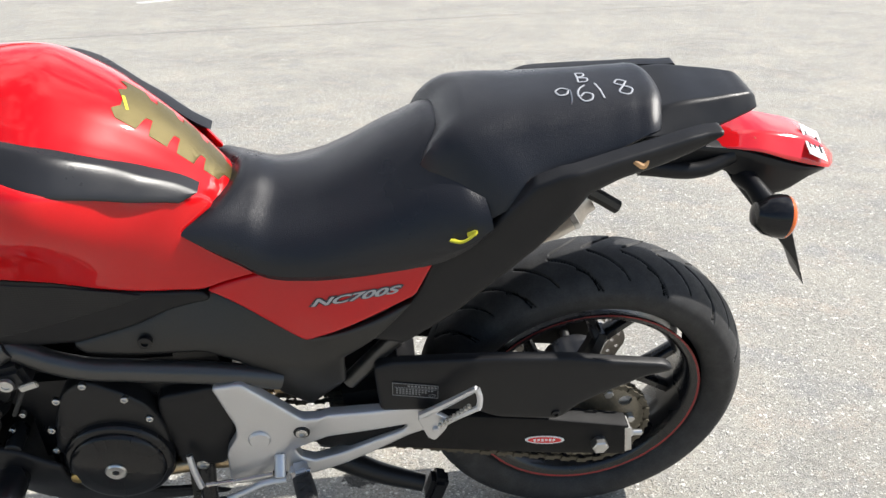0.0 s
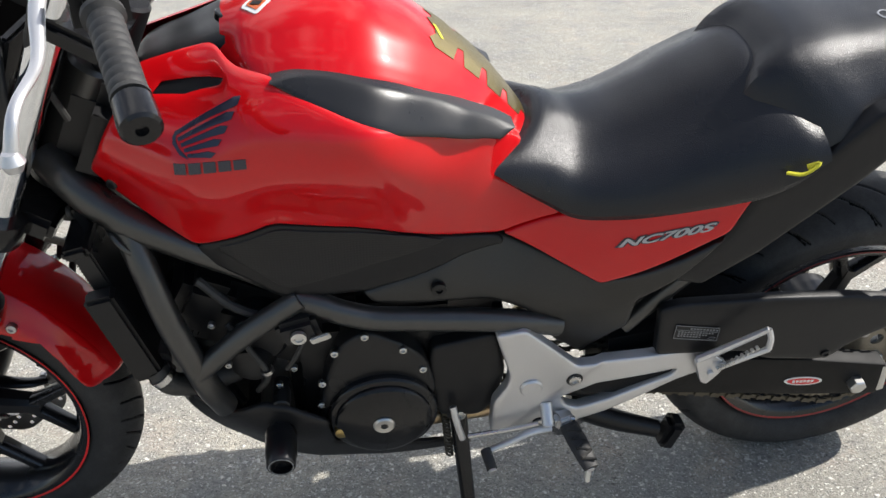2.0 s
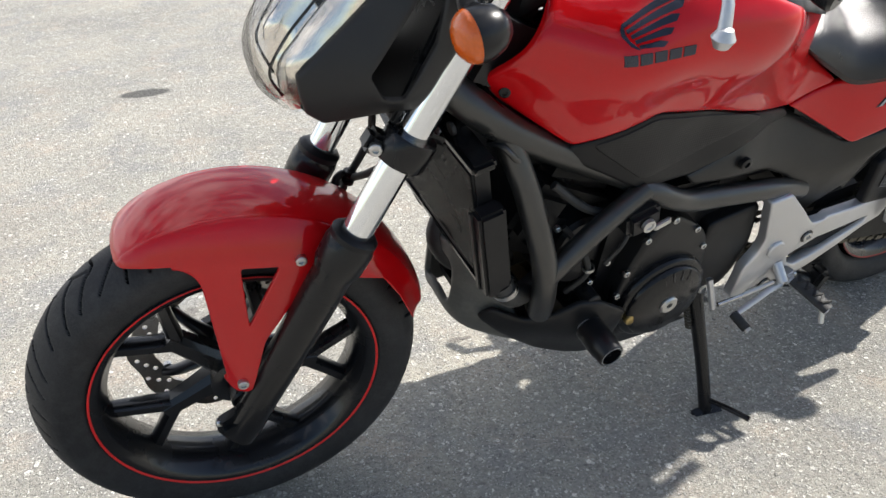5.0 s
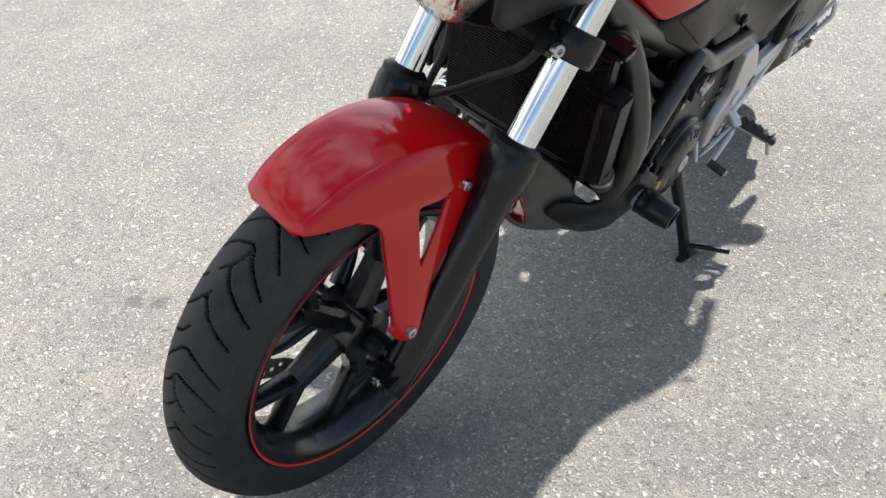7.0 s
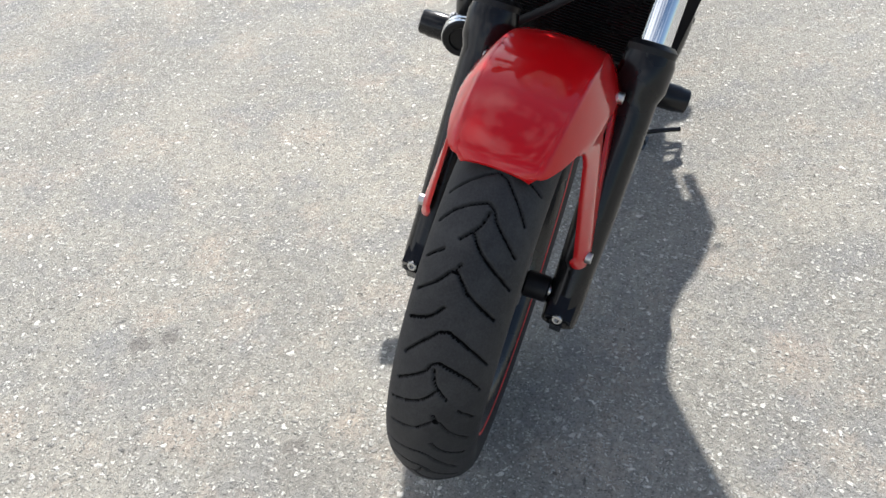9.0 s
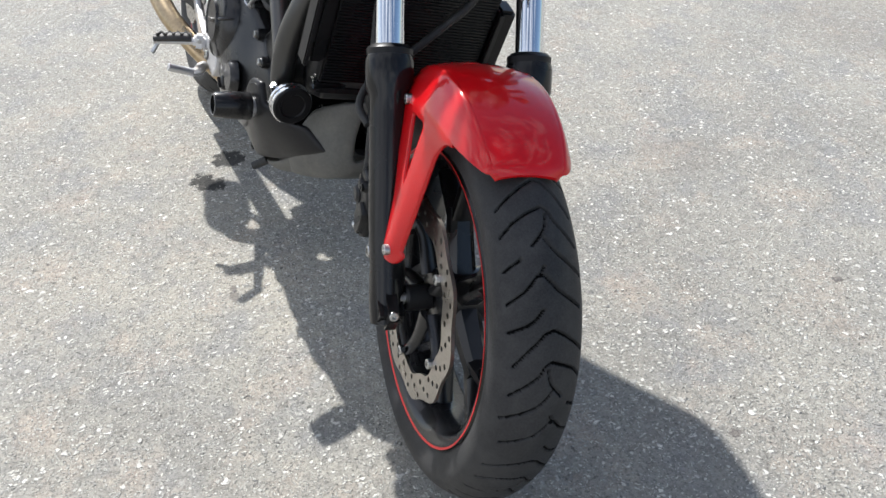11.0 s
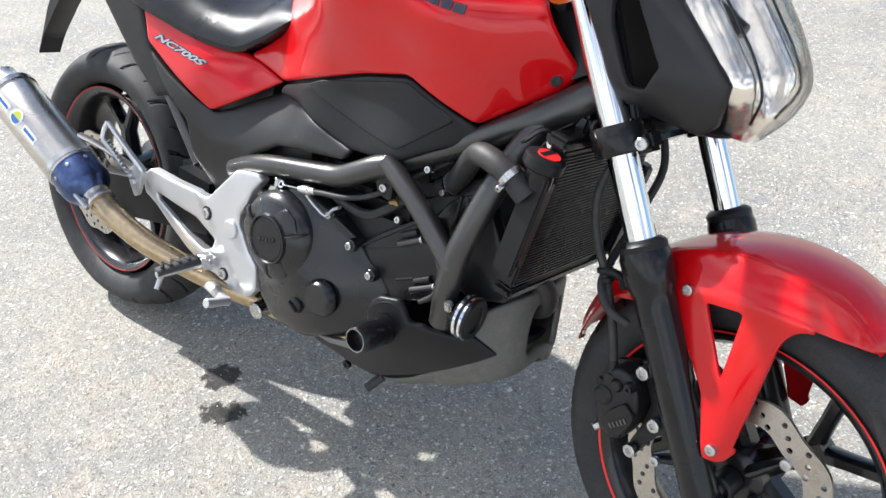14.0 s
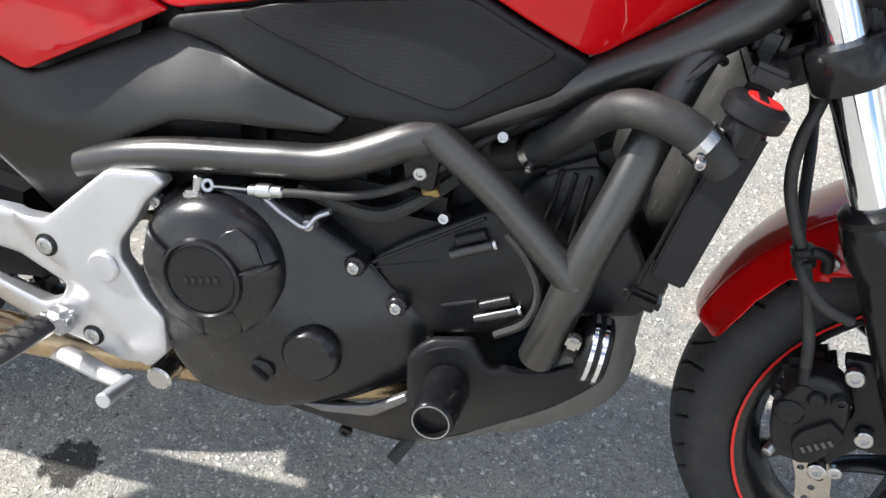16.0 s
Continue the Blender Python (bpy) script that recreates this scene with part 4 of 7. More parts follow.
def mudguard():
    """The red front mudguard: a crown between two creases, and sloping flanks that run down into the pierced stays."""
    SHIFT[0] = STEERED @ Matrix.Translation((0, -0.006, 0))
    cx, cz = 1.5255, 0.283
    # degrees round the wheel, crown radius, half width of the crown, half width at the flank's edge, depth of the flank
    arcs = spline([(63.0, 0.311, 0.036, 0.043, 0.008), (64.2, 0.316, 0.043, 0.054, 0.013), (67, 0.322, 0.047, 0.064, 0.022), (72, 0.329, 0.051, 0.073, 0.036), (79, 0.335, 0.054, 0.081, 0.048), (90, 0.340, 0.057, 0.0885, 0.056), (108, 0.342, 0.056, 0.0895, 0.055), (122, 0.339, 0.053, 0.084, 0.046), (134, 0.334, 0.049, 0.078, 0.034), (145, 0.328, 0.045, 0.073, 0.032), (152, 0.3235, 0.041, 0.069, 0.034), (156, 0.3205, 0.038, 0.065, 0.034), (158.5, 0.3175, 0.034, 0.059, 0.034), (159.5, 0.315, 0.030, 0.053, 0.033)], 90)
    degs = arcs[:, 0]

    def at(deg, i):
        return float(np.interp(deg, degs, arcs[:, i]))

    bm = bmesh.new()
    outer, inner = [], []
    for deg, r, c0, w, fall in arcs:
        c, s = math.cos(radians(deg)), math.sin(radians(deg))
        prof = [(0, 0), (0.3, 0.0006), (0.6, 0.0022), (0.85, 0.0044), (0.97, 0.0060), (1.03, 0.0072), (1.10, 0.0100)]
        for rows, lift in ((outer, 0.0), (inner, 0.0040)):
            rows.append([bm.verts.new((cx + (r - d - lift) * c, a * c0, cz + (r - d - lift) * s)) for a, d in [(-a, d) for a, d in prof[:0:-1]] + prof])
    m = len(outer[0])
    for p, q, ip, iq in zip(outer, outer[1:], inner, inner[1:]):
        for i in range(m - 1):
            bm.faces.new((p[i], p[i + 1], q[i + 1], q[i]))
            bm.faces.new((ip[i], iq[i], iq[i + 1], ip[i + 1]))
        for i in (0, m - 1):
            bm.faces.new((p[i], q[i], iq[i], ip[i]))
    for o, k in ((outer[0], inner[0]), (outer[-1], inner[-1])):
        for i in range(m - 1):
            bm.faces.new((o[i], o[i + 1], k[i + 1], k[i]))
    shell = part("front_mudguard", bm, RED, label="glossy red front mudguard with pierced side stays")

    def polar(deg, d):
        r = at(deg, 1) - d
        return (cx + r * math.cos(radians(deg)), cz + r * math.sin(radians(deg)))

    def depth(x, z):
        deg = math.degrees(math.atan2(z - cz, x - cx))
        d = at(deg, 1) - math.hypot(x - cx, z - cz)
        c0, w, fall = at(deg, 2) * 1.03, at(deg, 3), at(deg, 4)
        k = (d - 0.0060) / max(fall - 0.0060, 0.002)
        y = c0 + (w - c0) * max(k, 0) ** 0.72 if k < 1 else w
        low = min(max((0.545 - z) / 0.175, 0), 1)
        return y + 0.0285 * low * min(max(k - 0.6, 0) / 0.5, 1) - 0.20 * max(0, x - 1.528) * low

    crease = [polar(g, 0.0064) for g in np.linspace(63.4, 159.2, 44)]
    rear = [polar(g, d) for g, d in ((159.3, 0.012), (159.1, 0.019), (158.3, 0.026), (156.6, 0.031), (154, 0.034), (150, 0.035), (143, 0.034), (135, 0.034))]
    stay = soft([(1.346, 0.509), (1.412, 0.530), (1.486, 0.435), (1.511, 0.352), (1.536, 0.353), (1.549, 0.374)], 0.007)
    fillet = soft([(1.549, 0.380), (1.561, 0.535), (1.580, 0.558), (1.612, 0.560)], 0.016)[5:-5]
    front = [polar(g, at(g, 4)) for g in (76, 72, 68, 65.5, 64.2)]
    hole = soft([(1.459, 0.548), (1.510, 0.554), (1.506, 0.462)], 0.007)
    for s in (1, -1):
        part("mudguard_stay", sheet([*crease, *rear, *stay, *fillet, *front], depth, 0.0035, s, [hole], step=0.008, lip=0.0022), RED, shell)
        for x, z in ((1.431, 0.555), (1.523, 0.370), (1.347, 0.524)):
            part("stay_bolt", bolt((x, s * (depth(x, z) + 0.001), z), (0, s, 0), 0.0078, 0.0045), STEEL, shell)
    SHIFT[0] = Matrix.Identity(4)


mudguard()


def headlamp():
    SHIFT[0] = STEERED @ Matrix.Translation((0, -0.006, 0))
    out = soft([(1.429, 0.820), (1.395, 0.857), (1.355, 0.899), (1.31, 0.955), (1.27, 1.02), (1.225, 1.01), (1.230, 0.90), (1.262, 0.835), (1.290, 0.778), (1.318, 0.762), (1.395, 0.748), (1.417, 0.766), (1.425, 0.792)], 0.004)
    hole = soft([(1.310, 0.799), (1.333, 0.799), (1.350, 0.830), (1.316, 0.885), (1.292, 0.925), (1.268, 0.930), (1.277, 0.868)], 0.005)
    face = surface([(1.235, 0.95, 0.118), (1.265, 0.83, 0.122), (1.292, 0.775, 0.108), (1.318, 0.764, 0.086), (1.395, 0.750, 0.074), (1.417, 0.768, 0.078), (1.425, 0.792, 0.084), (1.429, 0.820, 0.085), (1.395, 0.857, 0.088), (1.355, 0.899, 0.090), (1.30, 0.965, 0.092), (1.32, 0.792, 0.118), (1.35, 0.832, 0.119), (1.31, 0.895, 0.119), (1.375, 0.800, 0.104), (1.27, 0.93, 0.120)])
    cowl = part("lamp_cowl", sheet(out, face, 0.006, 1, [hole], 0.013, 0.006), COVER, label="matt black headlamp cowl side")
    part("lamp_cowl_side", sheet(out, face, 0.006, -1, [hole], 0.013, 0.006), COVER, cowl)
    rows = [(1.318, 0.763, 1.0), (1.355, 0.756, 1.0), (1.380, 0.751, 1.0), (1.394, 0.750, 0.98), (1.400, 0.752, 0.96), (1.404, 0.756, 0.94)]
    bm = bmesh.new()
    grid = [[bm.verts.new((x + 0.012 * (1 - y * y) * (i > 2), y * m * (face(x, z) - 0.002), z - 0.010 * (1 - y * y))) for y in np.linspace(-1, 1, 9)] for i, (x, z, m) in enumerate(rows)]
    for a, b in zip(grid, grid[1:]):
        for i in range(8):
            bm.faces.new((a[i], a[i + 1], b[i + 1], b[i]))
    bmesh.ops.solidify(bm, geom=bm.faces[:], thickness=0.004)
    part("cowl_floor", bm, COVER, cowl)
    part("cowl_back", block((1.270, 0, 0.865), (0.012, 0.20, 0.24), (0, -22, 0)), ENGINE, cowl)
    # clear lens: a bulging shell from the cowl's edge forwards
    edge = [(1.402, 0.748), (1.420, 0.784), (1.429, 0.820), (1.395, 0.857), (1.355, 0.899), (1.31, 0.955), (1.275, 1.01)]
    front = [(1.434, 0.740), (1.466, 0.778), (1.476, 0.815), (1.456, 0.870), (1.425, 0.915), (1.385, 0.970), (1.34, 1.03)]
    bm = bmesh.new()
    e, f = spline(edge, 22), spline(front, 22)
    rows = []
    for (ex, ez), (fx, fz) in zip(e, f):
        w = (face(ex, ez) - 0.004) * min(1.0, 0.42 + 0.58 * max(ez - 0.748, 0) / 0.062)
        row = []
        for u in np.linspace(-1, 1, 25):
            k = (1 - abs(u) ** 2.6) ** 0.6 if abs(u) < 1 else 0
            row.append(bm.verts.new((ex + (fx - ex) * k, u * w, ez + (fz - ez) * k)))
        rows.append(row)
    for a, b in zip(rows, rows[1:]):
        for i in range(24):
            bm.faces.new((a[i], a[i + 1], b[i + 1], b[i]))
    bmesh.ops.solidify(bm, geom=bm.faces[:], thickness=0.003)
    lens = part("headlamp_lens", bm, GLASS, cowl, "clear bulging headlamp lens")
    lens.visible_shadow = False
    # reflector: two bright lobes ahead of the cowl's edge with a faceted bowl between them
    bm = bmesh.new()
    rows = []
    for k, ((ex, ez), (fx, fz)) in enumerate(zip(e, f)):
        v = k / 22
        w = (face(ex, ez) - 0.010) * min(1.0, 0.42 + 0.58 * max(ez - 0.748, 0) / 0.062)
        chin = max(0.0, 1 - v / 0.22)
        row = []
        for u in np.linspace(-1, 1, 25):
            k0 = (1 - abs(u) ** 2.6) ** 0.6 if abs(u) < 1 else 0
            ahead = k0 * (0.56 + 0.26 * chin)
            q = min(max((0.66 - abs(u)) / 0.34, 0), 1)
            bowl = (1 - chin) * q * q * (3 - 2 * q) * (0.016 + 0.026 * math.sin(math.pi * min(v * 1.1, 1)))
            row.append(bm.verts.new((ex - 0.003 + (fx - ex) * ahead - bowl, u * w, ez - 0.001 + (fz - ez) * ahead - bowl * 0.25)))
        rows.append(row)
    for a, b in zip(rows, rows[1:]):
        for i in range(24):
            bm.faces.new((a[i], a[i + 1], b[i + 1], b[i]))
    part("reflector", bm, REFLECTOR, cowl, "mirror-bright faceted headlamp reflector")
    part("bulb_holder", turned([(0.0, 0.03), (0.010, 0.028), (0.012, 0.01), (0.016, 0.0), (0.016, -0.02)], (1.362, 0, 0.882), (0.8, 0, -0.3), 20), GLOSSBLACK, cowl)
    for s in (1, -1):
        part("reflector_divider", tube([(ex + (fx - ex) * 0.50 + 0.001, s * 0.64 * (face(ex, ez) - 0.010) * min(1.0, 0.42 + 0.58 * max(ez - 0.748, 0) / 0.062), ez + (fz - ez) * 0.50) for (ex, ez), (fx, fz) in zip(e[2::3], f[2::3])], 0.0020, 8), GLOSSBLACK, cowl, "thin black divider in the reflector")
        # front turn signal
        stem = part("turn_signal", tube([(1.245, s * 0.115, 0.925), (1.262, s * 0.165, 0.932), (1.268, s * 0.205, 0.932)], [0.012, 0.011, 0.015], 12), PLASTIC, label="black turn signal with amber lens")
        part("signal_body", turned([(0.0, -0.030), (0.014, -0.027), (0.024, -0.016), (0.0290, -0.002), (0.0298, 0.010), (0.0295, 0.013)], (1.268, s * 0.228, 0.930), (1.0, s * 0.10, -0.24), 28), GLOSSBLACK, stem)
        part("signal_lens", turned([(0.0290, 0.0120), (0.0284, 0.016), (0.0262, 0.0205), (0.0225, 0.0250), (0.0165, 0.0290), (0.009, 0.0315), (0.0, 0.0325)], (1.268, s * 0.228, 0.930), (1.0, s * 0.10, -0.24), 28), AMBER, stem, "amber ribbed lens")
        part("wire_grommet", block((1.29, s * 0.05, 0.76), (0.03, 0.02, 0.02)), ENGINE, cowl)
    SHIFT[0] = Matrix.Identity(4)


headlamp()


def handlebar():
    SHIFT[0] = STEERED @ Matrix.Translation((0, -0.006, 0))
    part("handlebar", tube([(0.994, 0.352, 1.020), (1.053, 0.230, 1.058), (1.095, 0.15, 1.070), (1.115, 0.08, 1.035), (1.118, 0, 1.03), (1.115, -0.08, 1.035), (1.095, -0.15, 1.070), (1.053, -0.230, 1.058), (0.994, -0.352, 1.020)], 0.011, 14), GLOSSBLACK, label="black tubular handlebar")
    for s in (1, -1):
        a, b = Vector((1.053, s * 0.230, 1.058)), Vector((1.000, s * 0.340, 1.024))
        d = (b - a).normalized()
        prof = [(0.011, -0.004), (0.021, -0.002), (0.0215, 0.006), (0.0165, 0.010)]
        for k in range(9):
            prof += [(0.0165, 0.012 + 0.012 * k), (0.0175, 0.014 + 0.012 * k), (0.0175, 0.021 + 0.012 * k), (0.0165, 0.023 + 0.012 * k)]
        grip = part("grip", turned(prof + [(0.0185, 0.123), (0.0185, 0.127), (0.011, 0.128)], a, d, 24), GRIP, label="worn black rubber grip")
        part("bar_end", turned([(0.012, 0), (0.0185, 0.002), (0.0195, 0.030), (0.0190, 0.036), (0.016, 0.039), (0.006, 0.039), (0.006, 0.034), (0, 0.034)], b + d * 0.003, d, 24), GLOSSBLACK, grip, "black bar-end weight")
        part("switch_box", block(a - d * 0.028 + Vector((0, 0, -0.004)), (0.055, 0.045, 0.062), (0, 0, s * 27), 0.012), PLASTIC, grip)
        part("switch_button", rod(a - d * 0.028 + Vector((-0.03, 0, 0.01)), a - d * 0.028 + Vector((-0.037, 0, 0.012)), 0.006), STRIPE if s < 0 else WHITE, grip)
        part("lever_perch", block(a - d * 0.075 + Vector((0.014, 0, 0.002)), (0.05, 0.05, 0.032), (0, 0, s * 27), 0.008), GLOSSBLACK, grip)
        part("lever", tube([a - d * 0.085 + Vector((0.045, 0, 0.0)), a - d * 0.02 + Vector((0.062, 0, -0.008)), a + d * 0.045 + Vector((0.07, s * 0.01, -0.015)), Vector((1.098, s * 0.366, 1.012)), Vector((1.101, s * 0.376, 0.988))], [0.009, 0.0085, 0.0065, 0.006, 0.007], 12, flat=0.75), CAST, grip, "polished aluminium lever with ball end")
        part("lever_ball", turned([(0, -0.0115), (0.007, -0.009), (0.0115, 0), (0.007, 0.009), (0, 0.0115)], (1.101, s * 0.378, 0.981), (0, 0, 1), 20), CAST, grip)
        part("lever_bolt", bolt(a - d * 0.08 + Vector((0.04, 0, 0.014)), (0, 0, 1), 0.007, 0.005), STEEL, grip)
        part("cable", tube([a - d * 0.09 + Vector((0.05, 0, 0.0)), (1.16, s * 0.15, 1.03), (1.20, s * 0.10, 0.95), (1.19, s * 0.07, 0.86)], 0.0045, 8), GRIP, grip)
    part("brake_reservoir", block((1.10, -0.20, 1.085), (0.05, 0.06, 0.035), (0, 0, -27), 0.008), PLASTIC)
    part("instrument_box", block((1.19, 0, 1.03), (0.07, 0.17, 0.06), (0, -28, 0), 0.014), PLASTIC)
    part("headstock", rod((1.262, 0, 0.735), (1.165, 0, 0.91), 0.036), TUBE)
    SHIFT[0] = Matrix.Identity(4)


handlebar()

# ---- tank, panels and seats ----


def bodywork():
    shroud = soft([(1.112, 0.925), (1.060, 0.941), (1.012, 0.955), (0.992, 0.946), (0.946, 0.946), (0.889, 0.926), (0.826, 0.903), (0.700, 0.850), (0.640, 0.822), (0.618, 0.800), (0.669, 0.778), (0.560, 0.700), (0.652, 0.670), (0.869, 0.727), (0.963, 0.743), (1.071, 0.690), (1.174, 0.757), (1.195, 0.786), (1.156, 0.861)], 0.012)
    vent = soft([(1.092, 0.905), (1.078, 0.917), (1.000, 0.936), (1.005, 0.929), (1.050, 0.912)], 0.003)
    tail = soft([(0.557, 0.700), (0.305, 0.743), (0.333, 0.688), (0.502, 0.590), (0.646, 0.668)], 0.008)
    cover = soft([(1.071, 0.686), (0.963, 0.739), (0.869, 0.723), (0.650, 0.664), (0.640, 0.648), (0.705, 0.645), (0.845, 0.600), (0.925, 0.604), (0.960, 0.610), (1.006, 0.635), (1.075, 0.665)], 0.012)
    net = soft([(0.730, 0.682), (0.774, 0.698), (0.960, 0.732), (1.045, 0.692), (0.956, 0.628), (0.867, 0.640)], 0.012)
    dark = soft([(0.645, 0.655), (0.502, 0.586), (0.395, 0.640), (0.333, 0.678), (0.395, 0.606), (0.444, 0.560), (0.443, 0.493), (0.505, 0.420), (0.549, 0.449), (0.606, 0.532), (0.663, 0.560), (0.738, 0.573), (0.836, 0.580), (0.852, 0.600), (0.774, 0.623), (0.705, 0.643)], 0.008)
    def cover_depth(x, z):
        """The frame cover leans outwards going down, to a soft ridge, and hangs straight below it."""
        k = min(max((x - 0.45) / 0.09, 0), 1)
        h = max(z - np.interp(x, (0.5, 0.60, 0.66, 0.74, 0.85), (0.530, 0.555, 0.575, 0.585, 0.588)), 0)
        low = max(np.interp(x, (0.35, 0.50, 0.60, 0.74), (0.64, 0.545, 0.540, 0.560)) - z, 0)
        return BODY(x, z) - 0.002 - 0.34 * k * k * (3 - 2 * k) * h * h / (h + 0.016) - 0.26 * low * low / (low + 0.03)

    knee = surface([(0.946, 0.944, 0.147), (0.90, 0.927, 0.170), (0.826, 0.898, 0.193), (0.745, 0.864, 0.160), (0.662, 0.829, 0.119), (0.637, 0.832, 0.100), (0.919, 0.949, 0.146), (0.885, 0.951, 0.142), (0.823, 0.943, 0.143), (0.735, 0.905, 0.108), (0.668, 0.868, 0.084), (0.80, 0.910, 0.166), (0.71, 0.868, 0.128)])
    brow = spline([(0.946, 0.944), (0.925, 0.949), (0.885, 0.949), (0.823, 0.936), (0.735, 0.893), (0.675, 0.857), (0.648, 0.841), (0.637, 0.834)], 80)[::-1]

    def knee_pad(s):
        """A satin pad between a straight two-part lower edge and an arched upper one, rounded at its rim."""
        bm, rows = bmesh.new(), []
        for x in np.r_[0.9455, 0.943, np.linspace(0.938, 0.645, 56), 0.641, 0.6375]:
            z0 = np.interp(x, (0.637, 0.660, 0.826, 0.946), (0.833, 0.8285, 0.898, 0.9435))
            z1 = max(np.interp(x, brow[:, 0], brow[:, 1]), z0 + 0.0008)
            row, wall = [], []
            for v in (0, 0.02, 0.06, 0.12, 0.22, 0.36, 0.5, 0.64, 0.78, 0.88, 0.94, 0.98, 1):
                z = z0 + (z1 - z0) * v
                k = max(1 - min(v, 1 - v) * (z1 - z0) / 0.008, 0)
                y = knee(x, z) + 0.010 - 0.006 * (1 - math.sqrt(1 - k * k))
                row.append(bm.verts.new((x, s * y, z)))
            for v, i in ((z1 - 0.001, -1), (z0 + 0.001, 0)):
                wall.append(bm.verts.new((x, s * (knee(x, v) - 0.022), v)))
            rows.append(row + wall)
        for p, q in zip(rows, rows[1:]):
            for i in range(len(p)):
                j = (i + 1) % len(p)
                bm.faces.new((p[i], p[j], q[j], q[i]))
        for r in (rows[0], rows[-1]):
            bm.faces.new(r)
        bmesh.ops.recalc_face_normals(bm, faces=bm.faces[:])
        return bm

    for s in (1, -1):
        red = part("tank_shroud", sheet(shroud, BODY, 0.005, s, [vent], 0.013, 0.007), RED, label="glossy red tank side panel")
        part("air_vent", sheet(vent, lambda x, z: BODY(x, z) - 0.006, 0.004, s, (), 0.012, 0.002), PLASTIC, red, "black vent insert")
        part("panel_bolt", bolt((1.168, s * (BODY(1.168, 0.770) + 0.001), 0.770), (0.4, s, 0), 0.008, 0.003), ENGINE, red)
        # badge drawn as plain shapes: a fan of bars over a row of small blocks
        for k in range(5):
            a = Vector((1.0625 - 0.0035 * k, 0.8825 - 0.0040 * k))
            b = Vector((0.982 + 0.0088 * k, 0.9275 - 0.0137 * k))
            d = (b - a).normalized()
            n = Vector((d.y, -d.x)) * (1 if d.x < 0 else -1)
            q = a.lerp(b, 0.55)
            poly = [a - n * 0.0012, q - n * 0.0022, b - n * 0.0034 - d * 0.004, b + d * 0.003 + n * 0.001, b + n * 0.0030 - d * 0.006, q + n * 0.0022, a + n * 0.0016]
            part("badge_feather", sheet([tuple(v) for v in poly], lambda x, z: BODY(x, z) + 0.0012, 0.001, s, (), 0.02, 0), NAVY, red)
        part("badge_feather", sheet([(1.0605, 0.886), (1.0655, 0.880), (1.066, 0.874), (1.058, 0.866), (1.048, 0.8635), (1.050, 0.866), (1.058, 0.871), (1.0615, 0.877)], lambda x, z: BODY(x, z) + 0.0012, 0.001, s, (), 0.02, 0), NAVY, red)
        for k in range(5):
            x0 = 1.067 - 0.0180 * k
            z0 = 0.8440 + 0.0033 * k
            part("badge_block", sheet([(x0, z0 + 0.0120), (x0 - 0.0150, z0 + 0.0147), (x0 - 0.0150, z0 + 0.0027), (x0, z0)], lambda x, z: BODY(x, z) + 0.0012, 0.001, s, (), 0.02, 0), NAVY, red)
        part("tail_panel", sheet(tail, BODY, 0.005, s, (), 0.013, 0.006), RED, label="glossy red panel under the seat")
        start = (0.490, 0.664) if s > 0 else (0.350, 0.696)
        slope = 12.5 if s > 0 else -12.5
        part("model_lettering", letters("NC700S", 0.0150, start, lambda x, z: BODY(x, z) + 0.0012, s, slope, 0.45, 0.0004, 2.55), PALEPRINT, label="silver outlined model lettering")
        part("lettering_outline", letters("NC700S", 0.0150, start, lambda x, z: BODY(x, z) + 0.0004, s, slope, 0.45, 0.0016, 2.55), NAVY)
        part("side_cover", sheet(cover, lambda x, z: BODY(x, z) - 0.003, 0.005, s, (), 0.014, 0.008), PLASTIC, label="black side cover below the tank")
        part("net_inlay", sheet(net, lambda x, z: BODY(x, z) - 0.0012, 0.003, s, (), 0.014, 0.002), NET, label="fine net-textured black inlay")
        part("frame_cover", sheet(dark, cover_depth, 0.006, s, (), 0.010, 0.008), GREYPLASTIC, label="satin dark metallic frame cover")
        if s > 0:
            part("cover_screw", bolt((0.742, s * (BODY(0.742, 0.603) + 0.001), 0.603), (0, s, 0), 0.011, 0.005), GLOSSBLACK)
        part("knee_pad", knee_pad(s), PADGREY, label="satin dark grey knee pad on the tank")
    crown = [(0, 1.0), (0.20, 0.972), (0.35, 0.905), (0.52, 0.76), (0.68, 0.54), (0.80, 0.38), (0.95, 0.12), (1.0, 0.04), (1.0, 0.0)]
    ridge = [(1.005, 0.975, 0.092, 0.925), (0.97, 0.988, 0.128, 0.930), (0.90, 1.001, 0.147, 0.938), (0.84, 0.997, 0.150, 0.932), (0.785, 0.970, 0.138, 0.912), (0.72, 0.928, 0.112, 0.872), (0.665, 0.880, 0.090, 0.826), (0.625, 0.832, 0.073, 0.790), (0.600, 0.796, 0.058, 0.77), (0.592, 0.778, 0.050, 0.76)]
    tank = part("tank_cover", saddle([(*q, 0) for q in ridge], crown, 60), RED, label="glossy red tank cover")
    nose = part("key_cover", saddle([(1.150, 0.870, 0.040, 0.84, 0), (1.105, 0.921, 0.060, 0.88, 0), (1.05, 0.943, 0.064, 0.91, 0), (0.998, 0.964, 0.070, 0.93, 0)], [(0, 1.0), (0.55, 0.99), (0.8, 0.93), (0.95, 0.75), (1.0, 0.4), (1.0, 0.0)], 16), PLASTIC, tank, "matt black key cover ahead of the tank")
    part("key_lock", rod((1.000, 0.020, 0.962), (0.997, 0.020, 0.972), 0.014), GLOSSBLACK, nose)
    top = spline(ridge, 80)
    half = spline(crown, 60)

